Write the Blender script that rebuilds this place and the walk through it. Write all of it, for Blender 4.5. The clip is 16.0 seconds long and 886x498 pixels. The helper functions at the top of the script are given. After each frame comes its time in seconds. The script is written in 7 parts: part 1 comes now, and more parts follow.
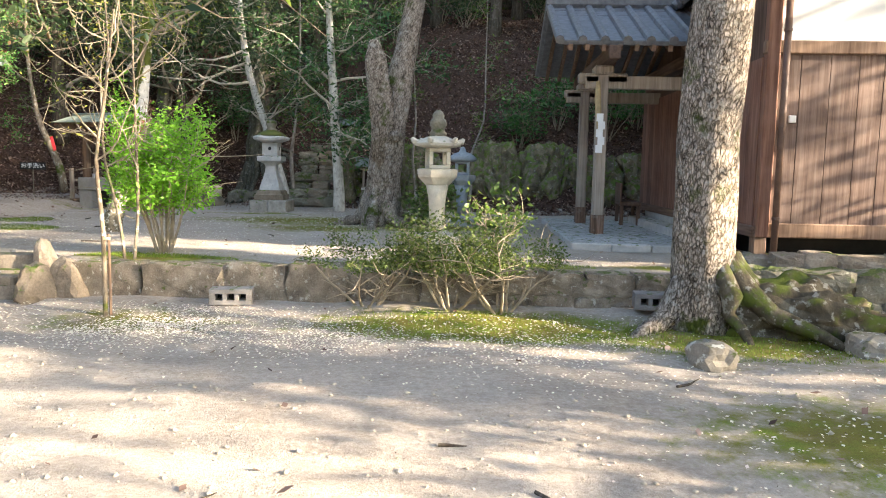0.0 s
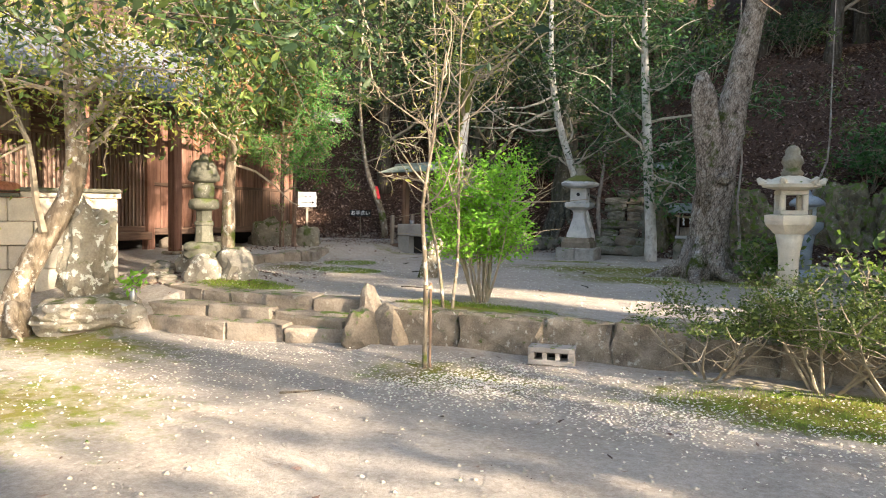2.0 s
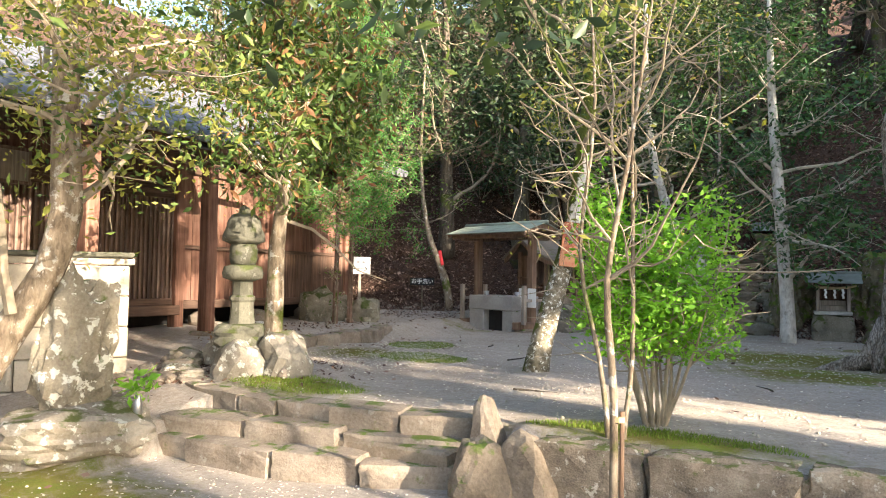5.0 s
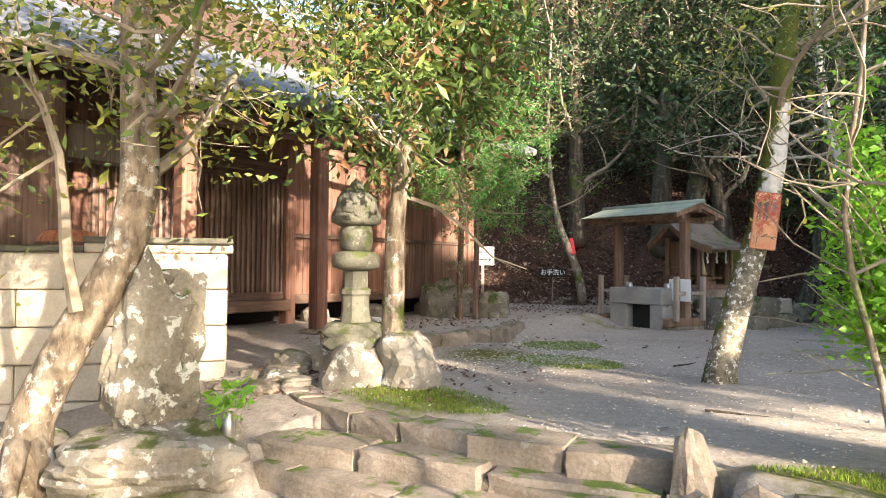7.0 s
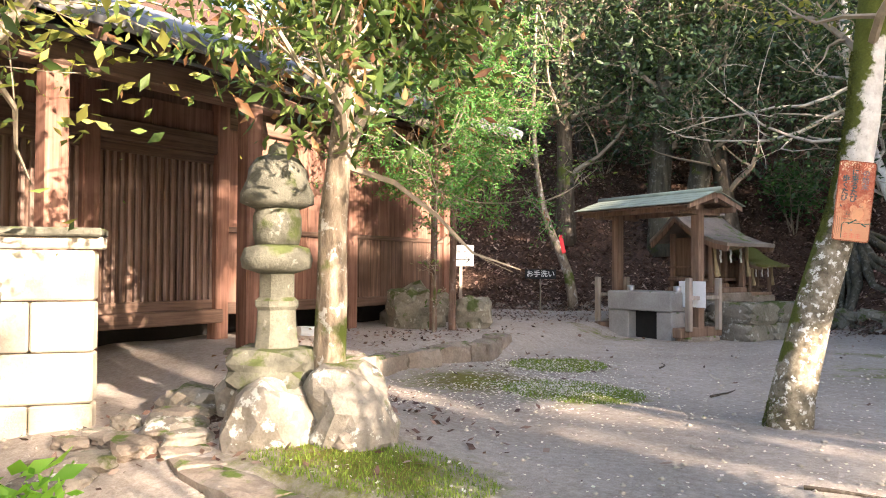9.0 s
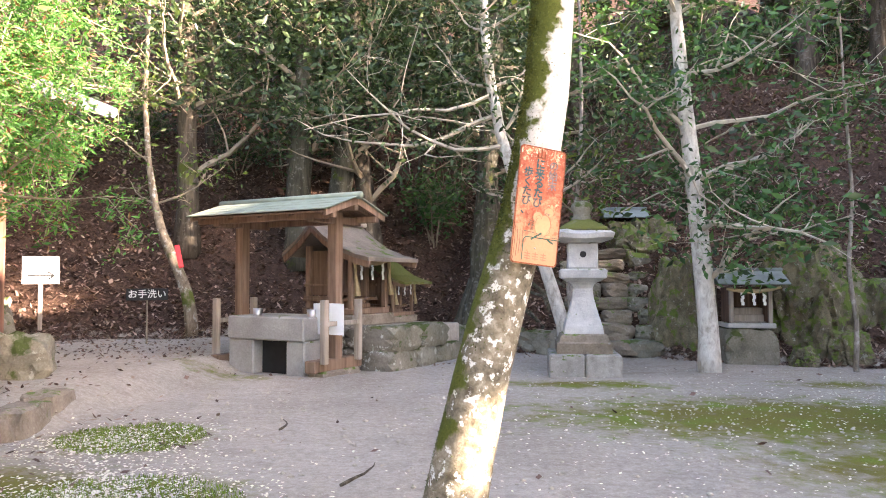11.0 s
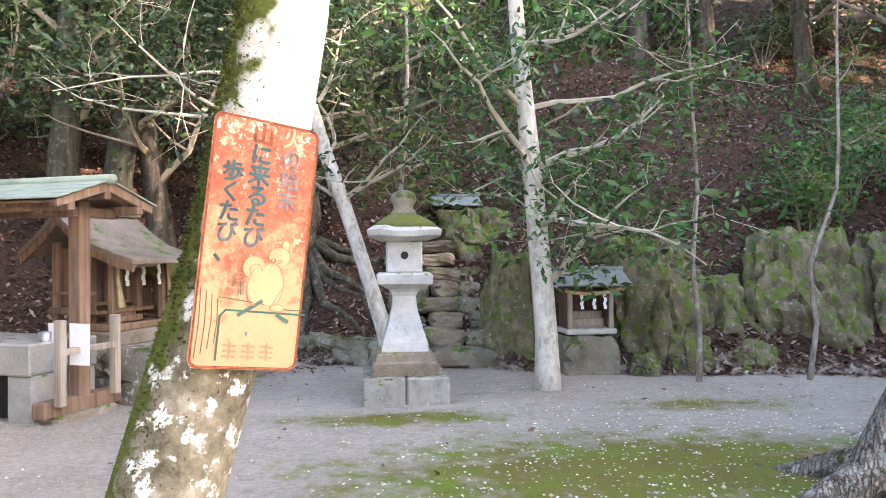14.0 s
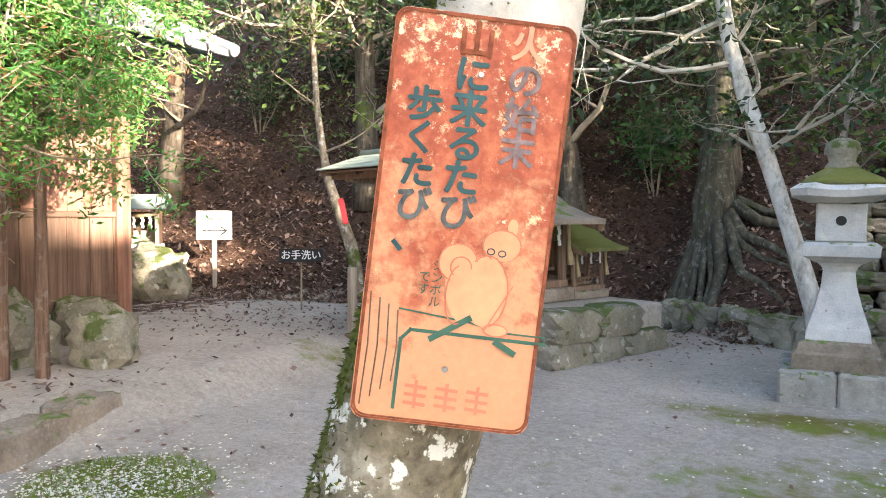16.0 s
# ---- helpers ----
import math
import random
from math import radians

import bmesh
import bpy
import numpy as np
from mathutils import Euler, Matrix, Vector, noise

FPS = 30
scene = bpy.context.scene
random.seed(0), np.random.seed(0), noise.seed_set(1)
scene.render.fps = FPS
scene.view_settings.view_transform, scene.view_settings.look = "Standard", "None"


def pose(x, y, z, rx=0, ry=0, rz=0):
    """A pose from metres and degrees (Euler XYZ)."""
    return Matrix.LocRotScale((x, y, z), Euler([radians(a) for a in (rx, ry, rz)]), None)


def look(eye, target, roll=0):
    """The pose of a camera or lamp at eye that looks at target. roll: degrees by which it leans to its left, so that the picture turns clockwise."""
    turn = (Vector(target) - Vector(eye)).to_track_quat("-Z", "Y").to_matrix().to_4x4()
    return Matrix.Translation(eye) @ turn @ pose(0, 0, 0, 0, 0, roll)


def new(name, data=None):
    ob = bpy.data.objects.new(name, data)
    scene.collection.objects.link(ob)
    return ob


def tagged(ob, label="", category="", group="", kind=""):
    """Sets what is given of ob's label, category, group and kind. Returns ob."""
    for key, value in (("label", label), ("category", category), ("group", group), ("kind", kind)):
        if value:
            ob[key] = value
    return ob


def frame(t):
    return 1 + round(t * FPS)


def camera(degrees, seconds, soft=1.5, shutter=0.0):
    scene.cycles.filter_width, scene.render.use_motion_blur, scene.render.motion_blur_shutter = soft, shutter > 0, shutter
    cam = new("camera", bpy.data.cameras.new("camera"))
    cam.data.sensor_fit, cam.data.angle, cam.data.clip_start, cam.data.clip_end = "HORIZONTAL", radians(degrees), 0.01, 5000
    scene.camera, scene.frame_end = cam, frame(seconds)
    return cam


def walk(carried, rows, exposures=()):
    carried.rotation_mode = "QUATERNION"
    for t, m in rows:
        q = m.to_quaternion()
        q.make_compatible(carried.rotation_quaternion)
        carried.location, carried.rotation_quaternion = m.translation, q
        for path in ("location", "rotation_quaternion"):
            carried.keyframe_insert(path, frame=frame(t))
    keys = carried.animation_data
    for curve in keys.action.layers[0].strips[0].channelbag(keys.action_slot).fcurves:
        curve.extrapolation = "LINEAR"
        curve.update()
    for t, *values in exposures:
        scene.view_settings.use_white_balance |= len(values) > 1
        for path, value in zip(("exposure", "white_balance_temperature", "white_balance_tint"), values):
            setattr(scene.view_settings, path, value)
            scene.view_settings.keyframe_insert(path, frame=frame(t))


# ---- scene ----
cam = camera(62.2, 16.0, 1.0)
PATH = [
    (0, (0.276, 0.845, 1.393), (0.181, 2.83, 1.174), 1.1),
    (0.5, (0.211, 0.997, 1.35), (-0.224, 2.937, 1.152), 0.9),
    (1, (0.179, 1.114, 1.348), (-0.557, 2.964, 1.158), 1.0),
    (1.5, (-0.052, 1.311, 1.373), (-0.911, 3.109, 1.201), 1.2),
    (2, (-0.249, 1.579, 1.376), (-1.101, 3.385, 1.27), 0.9),
    (2.5, (-0.51, 1.899, 1.382), (-1.352, 3.713, 1.376), 0.9),
    (3, (-0.816, 2.238, 1.422), (-1.654, 4.053, 1.492), 0.9),
    (3.2, (-0.923, 2.381, 1.412), (-1.758, 4.196, 1.502), 0.9),
    (5.3, (-2.253, 3.673, 1.419), (-3.26, 5.399, 1.478), 1.1),
    (5.5, (-2.358, 3.757, 1.395), (-3.421, 5.451, 1.451), 1.1),
    (6, (-2.6, 4.046, 1.394), (-3.774, 5.664, 1.44), 1.0),
    (6.5, (-2.84, 4.308, 1.379), (-4.055, 5.895, 1.425), 0.7),
    (7, (-3.027, 4.615, 1.361), (-4.234, 6.208, 1.409), 0.5),
    (7.5, (-3.249, 4.96, 1.338), (-4.466, 6.546, 1.39), 0.5),
    (8, (-3.523, 5.295, 1.35), (-4.77, 6.859, 1.401), 0.5),
    (8.2, (-3.67, 5.419, 1.35), (-4.92, 6.979, 1.403), 0.4),
    (10.3, (-4.28, 7.429, 1.405), (-4.942, 9.315, 1.469), -0.3),
    (10.5, (-4.353, 7.609, 1.439), (-4.908, 9.529, 1.507), -0.4),
    (11, (-4.486, 8.06, 1.471), (-4.789, 10.035, 1.551), -0.1),
    (11.5, (-4.597, 8.34, 1.565), (-4.537, 10.336, 1.674), -0.2),
    (12, (-4.595, 8.589, 1.587), (-4.319, 10.566, 1.709), -0.6),
    (12.5, (-4.573, 8.779, 1.68), (-4.296, 10.757, 1.776), -0.2),
    (13, (-4.56, 9.057, 1.714), (-4.305, 11.039, 1.794), -0.3),
    (13.5, (-4.433, 9.322, 1.72), (-4.196, 11.307, 1.772), -0.3),
    (14, (-4.294, 9.596, 1.735), (-4.157, 11.591, 1.752), -0.4),
    (14.5, (-4.254, 9.906, 1.747), (-4.302, 11.905, 1.728), -0.1),
    (15, (-4.202, 10.135, 1.75), (-4.628, 12.089, 1.708), -0.1),
    (15.5, (-4.174, 10.25, 1.76), (-4.971, 12.083, 1.692), 0.2),
    (16, (-4.167, 10.257, 1.77), (-5.123, 12.01, 1.675), 0.3),
]
EXPOSURES = [(0.0, 2.62, 6750, 11.0), (1.0, 2.5, 6700, 11.0), (2.0, 2.3, 6700, 11.5), (3.0, 2.36, 6650, 11.0), (5.5, 2.38, 6600, 12.5), (8.0, 2.55, 6600, 15.0), (10.5, 3.3, 6900, 24.0), (12.5, 3.98, 6950, 21.0), (14.5, 3.75, 6850, 21.0), (16.0, 3.28, 6600, 13.0)]
walk(cam, [(t, look(eye, target, roll)) for t, eye, target, roll in PATH], EXPOSURES)

# ---- light ----
SUN_AZ, SUN_EL = 103.0, 19.0            # compass degrees clockwise from +y, and height
world = bpy.data.worlds.new("sky")
scene.world = world
world.use_nodes = True
wn = world.node_tree.nodes
sky = wn.new("ShaderNodeTexSky")
sky.sky_type, sky.sun_disc = "NISHITA", False
sky.sun_elevation, sky.sun_rotation = radians(SUN_EL), radians(SUN_AZ)
sky.air_density, sky.dust_density = 1.0, 2.0
wn["Background"].inputs[1].default_value = 0.11
world.node_tree.links.new(sky.outputs[0], wn["Background"].inputs[0])
sun = new("sun", bpy.data.lights.new("sun", "SUN"))
sun.data.energy, sun.data.angle, sun.data.color = 5.0, radians(0.7), (1.0, 0.86, 0.68)
sx, sy = math.sin(radians(SUN_AZ)), math.cos(radians(SUN_AZ))
sun.matrix_world = look((sx * 40, sy * 40, 40 * math.tan(radians(SUN_EL))), (0, 0, 0))

# ---- materials ----
def material(name, rough=0.8, spec=0.3, metal=0.0):
    m = bpy.data.materials.new(name)
    m.use_nodes = True
    b = m.node_tree.nodes["Principled BSDF"]
    b.inputs["Roughness"].default_value = rough
    b.inputs["Specular IOR Level"].default_value = spec
    b.inputs["Metallic"].default_value = metal
    return m, m.node_tree.nodes, m.node_tree.links, b


def coords(n, l, scale=(1, 1, 1), world_space=True):
    """Object-independent coordinates in metres, stretched by scale."""
    mp = n.new("ShaderNodeMapping")
    mp.inputs["Scale"].default_value = scale
    if world_space:
        l.new(n.new("ShaderNodeNewGeometry").outputs["Position"], mp.inputs[0])
    else:
        l.new(n.new("ShaderNodeTexCoord").outputs["Object"], mp.inputs[0])
    return mp.outputs[0]


def noise_node(n, l, vec, scale, detail=6, rough=0.6, warp=0.0):
    t = n.new("ShaderNodeTexNoise")
    t.inputs["Scale"].default_value, t.inputs["Detail"].default_value = scale, detail
    t.inputs["Roughness"].default_value, t.inputs["Distortion"].default_value = rough, warp
    l.new(vec, t.inputs["Vector"])
    return t.outputs["Fac"]


def ramp(n, l, fac, stops):
    r = n.new("ShaderNodeValToRGB")
    e = r.color_ramp.elements
    while len(e) < len(stops):
        e.new(0.5)
    for k, (p, c) in zip(e, stops):
        k.position, k.color = p, (*c, 1) if len(c) == 3 else c
    l.new(fac, r.inputs[0])
    return r.outputs[0]


def blend(n, l, fac, a, b, mode="MIX"):
    x = n.new("ShaderNodeMix")
    x.data_type, x.blend_type = "RGBA", mode
    for sock, v in ((x.inputs[0], fac), (x.inputs[6], a), (x.inputs[7], b)):
        if isinstance(v, (int, float)):
            sock.default_value = v
        elif isinstance(v, tuple):
            sock.default_value = (*v, 1)
        else:
            l.new(v, sock)
    return x.outputs[2]


def math_node(n, l, op, a, b=0.0):
    x = n.new("ShaderNodeMath")
    x.operation = op
    for sock, v in zip(x.inputs, (a, b)):
        if isinstance(v, (int, float)):
            sock.default_value = v
        else:
            l.new(v, sock)
    return x.outputs[0]


def bump(n, l, b, height, strength, dist=0.01):
    k = n.new("ShaderNodeBump")
    k.inputs["Strength"].default_value, k.inputs["Distance"].default_value = strength, dist
    l.new(height, k.inputs["Height"])
    l.new(k.outputs[0], b.inputs["Normal"])


def stone_mat(name, dark, mid, light, moss=0.35, lichen=0.3, scale=1.0, moss_col=(0.07, 0.10, 0.02), objspace=False):
    m, n, l, b = material(name, 0.88, 0.25)
    v = coords(n, l, world_space=not objspace)
    big, fine = noise_node(n, l, v, 3 * scale, 8), noise_node(n, l, v, 45 * scale, 4, 0.7)
    col = ramp(n, l, big, [(0.3, dark), (0.5, mid), (0.72, light)])
    col = blend(n, l, 0.35, col, ramp(n, l, fine, [(0.3, dark), (0.7, light)]))
    rnd = n.new("ShaderNodeObjectInfo").outputs["Random"]
    col = blend(n, l, 0.5, col, blend(n, l, rnd, (0.75, 0.75, 0.75), (1.15, 1.12, 1.08)), "MULTIPLY")
    lich = ramp(n, l, noise_node(n, l, v, 9 * scale, 5, 0.65), [(0.64 - 0.1 * lichen, (0, 0, 0)), (0.68 - 0.1 * lichen, (1, 1, 1))])
    col = blend(n, l, math_node(n, l, "MULTIPLY", lich, lichen), col, (0.62, 0.62, 0.55))
    up = n.new("ShaderNodeSeparateXYZ")
    l.new(n.new("ShaderNodeNewGeometry").outputs["Normal"], up.inputs[0])
    mm = math_node(n, l, "ADD", noise_node(n, l, v, 5 * scale, 6), math_node(n, l, "MULTIPLY", up.outputs[2], 0.14))
    mask = ramp(n, l, mm, [(0.72 - 0.3 * moss, (0, 0, 0)), (0.80 - 0.3 * moss, (1, 1, 1))])
    col = blend(n, l, mask, col, blend(n, l, fine, moss_col, tuple(c * 1.9 for c in moss_col)))
    l.new(col, b.inputs["Base Color"])
    bump(n, l, b, math_node(n, l, "ADD", big, math_node(n, l, "MULTIPLY", fine, 0.4)), 0.6, 0.03)
    return m


def wood_mat(name, dark, mid, light, axis=2, weather=0.4, rough=0.75, bands=0.5, objspace=False):
    m, n, l, b = material(name, rough, 0.25)
    s = [26.0, 26.0, 26.0]
    s[axis] = 1.1
    v = coords(n, l, tuple(s), not objspace)
    v2 = coords(n, l, world_space=not objspace)
    grain = noise_node(n, l, v, 1.0, 6, 0.65, 0.4)
    big = noise_node(n, l, v2, 2.2, 6)
    col = ramp(n, l, grain, [(0.28, dark), (0.5, mid), (0.75, light)])
    rnd = n.new("ShaderNodeObjectInfo").outputs["Random"]
    col = blend(n, l, bands, col, blend(n, l, rnd, (0.55, 0.55, 0.56), (1.35, 1.3, 1.25)), "MULTIPLY")
    wash = ramp(n, l, big, [(0.42, (0, 0, 0)), (0.68, (1, 1, 1))])
    col = blend(n, l, math_node(n, l, "MULTIPLY", wash, weather), col, tuple(min(1, c * 1.5 + 0.06) for c in mid))
    l.new(col, b.inputs["Base Color"])
    bump(n, l, b, grain, 0.5, 0.004)
    return m


def bark_mat(name, dark, mid, light, stretch=0.25, lichen=0.3, moss=0.3, scale=14.0, relief=0.8):
    m, n, l, b = material(name, 0.92, 0.15)
    v = coords(n, l, (1, 1, stretch))
    v2 = coords(n, l)
    g = noise_node(n, l, v, scale, 8, 0.7, 0.3)
    big = noise_node(n, l, v2, 2.6, 6)
    if relief > 0.95:
        vo = n.new("ShaderNodeTexVoronoi")
        vo.feature = "DISTANCE_TO_EDGE"
        vo.inputs["Scale"].default_value = scale * 2.6
        warp = n.new("ShaderNodeVectorMath")
        warp.operation = "MULTIPLY_ADD"
        l.new(g, warp.inputs[0])
        warp.inputs[1].default_value = (0.16, 0.16, 0.16)
        l.new(v, warp.inputs[2])
        l.new(warp.outputs[0], vo.inputs["Vector"])
        g = math_node(n, l, "ADD", math_node(n, l, "MULTIPLY", g, 0.72), math_node(n, l, "MULTIPLY", math_node(n, l, "MINIMUM", vo.outputs["Distance"], 0.20), 1.1))
    col = ramp(n, l, g, [(0.3, dark), (0.5, mid), (0.7, light)])
    lm = ramp(n, l, noise_node(n, l, v2, 13.0, 6, 0.65), [(0.56, (0, 0, 0)), (0.62, (1, 1, 1))])
    col = blend(n, l, math_node(n, l, "MULTIPLY", lm, lichen), col, (0.66, 0.66, 0.60))
    mm = ramp(n, l, big, [(0.70 - 0.35 * moss, (0, 0, 0)), (0.78 - 0.35 * moss, (1, 1, 1))])
    col = blend(n, l, mm, col, blend(n, l, g, (0.035, 0.05, 0.012), (0.13, 0.16, 0.03)))
    l.new(col, b.inputs["Base Color"])
    bump(n, l, b, g, relief, 0.05 if relief > 0.95 else 0.02)
    return m


def leaf_mat(name, a, c, d, rough=0.45, thin=0.35):
    m, n, l, b = material(name, rough, 0.35)
    rnd = n.new("ShaderNodeNewGeometry").outputs["Random Per Island"]
    col = ramp(n, l, rnd, [(0.0, a), (0.5, c), (1.0, d)])
    l.new(col, b.inputs["Base Color"])
    t = n.new("ShaderNodeBsdfTranslucent")
    l.new(blend(n, l, 1.0, col, (1.5, 1.55, 0.8), "MULTIPLY"), t.inputs[0])
    x = n.new("ShaderNodeMixShader")
    x.inputs[0].default_value = thin
    l.new(b.outputs[0], x.inputs[1])
    l.new(t.outputs[0], x.inputs[2])
    l.new(x.outputs[0], n["Material Output"].inputs[0])
    return m


def plain(name, col, rough=0.6, metal=0.0, var=0.25, scale=12.0):
    m, n, l, b = material(name, rough, 0.3, metal)
    f = noise_node(n, l, coords(n, l), scale, 6)
    l.new(ramp(n, l, f, [(0.3, tuple(c * (1 - var) for c in col)), (0.7, tuple(min(1, c * (1 + var)) for c in col))]), b.inputs["Base Color"])
    bump(n, l, b, f, 0.2, 0.004)
    return m


def ground_mat():
    m, n, l, b = material("yard_earth", 0.95, 0.15)
    v = coords(n, l)
    at = n.new("ShaderNodeAttribute")
    at.attribute_name = "cover"
    sep = n.new("ShaderNodeSeparateColor")
    l.new(at.outputs["Color"], sep.inputs[0])
    big, mid, fine = noise_node(n, l, v, 0.7, 6), noise_node(n, l, v, 6.0, 8, 0.65), noise_node(n, l, v, 90.0, 3, 0.7)
    dirt = ramp(n, l, mid, [(0.3, (0.32, 0.265, 0.21)), (0.5, (0.46, 0.40, 0.335)), (0.7, (0.58, 0.525, 0.45))])
    dirt = blend(n, l, 0.45, dirt, ramp(n, l, fine, [(0.3, (0.10, 0.075, 0.055)), (0.7, (0.76, 0.69, 0.60))]))
    dirt = blend(n, l, 0.45, dirt, ramp(n, l, big, [(0.35, (0.30, 0.25, 0.20)), (0.65, (0.62, 0.57, 0.50))]))
    scuff = noise_node(n, l, coords(n, l, (1.0, 2.6, 1.0)), 2.4, 7, 0.7, 0.6)
    dirt = blend(n, l, ramp(n, l, scuff, [(0.52, (0, 0, 0)), (0.70, (0.55, 0.55, 0.55))]), dirt, (0.25, 0.20, 0.155))
    grit = noise_node(n, l, v, 26.0, 6, 0.7, 0.3)
    dirt = blend(n, l, 0.32, dirt, ramp(n, l, grit, [(0.32, (0.16, 0.125, 0.095)), (0.52, (0.46, 0.40, 0.34)), (0.70, (0.74, 0.68, 0.60))]))
    edge = math_node(n, l, "ADD", math_node(n, l, "MULTIPLY", math_node(n, l, "SUBTRACT", mid, 0.5), 1.8), math_node(n, l, "MULTIPLY", math_node(n, l, "SUBTRACT", fine, 0.5), 0.8))
    mossf = ramp(n, l, math_node(n, l, "ADD", sep.outputs[0], edge), [(0.28, (0, 0, 0)), (0.80, (1, 1, 1))])
    moss = ramp(n, l, noise_node(n, l, v, 3.0, 6), [(0.34, (0.22, 0.14, 0.05)), (0.49, (0.23, 0.18, 0.045)), (0.60, (0.21, 0.22, 0.04)), (0.72, (0.20, 0.30, 0.04))])
    moss = blend(n, l, 0.4, moss, ramp(n, l, fine, [(0.3, (0.03, 0.04, 0.01)), (0.7, (0.24, 0.30, 0.06))]))
    col = blend(n, l, mossf, dirt, moss)
    litf = ramp(n, l, math_node(n, l, "ADD", sep.outputs[1], edge), [(0.4, (0, 0, 0)), (0.6, (1, 1, 1))])
    litter = ramp(n, l, noise_node(n, l, v, 22.0, 6, 0.75), [(0.3, (0.022, 0.014, 0.010)), (0.52, (0.085, 0.050, 0.036)), (0.75, (0.18, 0.115, 0.085))])
    col = blend(n, l, litf, col, litter)
    l.new(col, b.inputs["Base Color"])
    bump(n, l, b, math_node(n, l, "ADD", math_node(n, l, "ADD", mid, math_node(n, l, "MULTIPLY", grit, 0.6)), math_node(n, l, "MULTIPLY", fine, 0.5)), 0.9, 0.035)
    return m


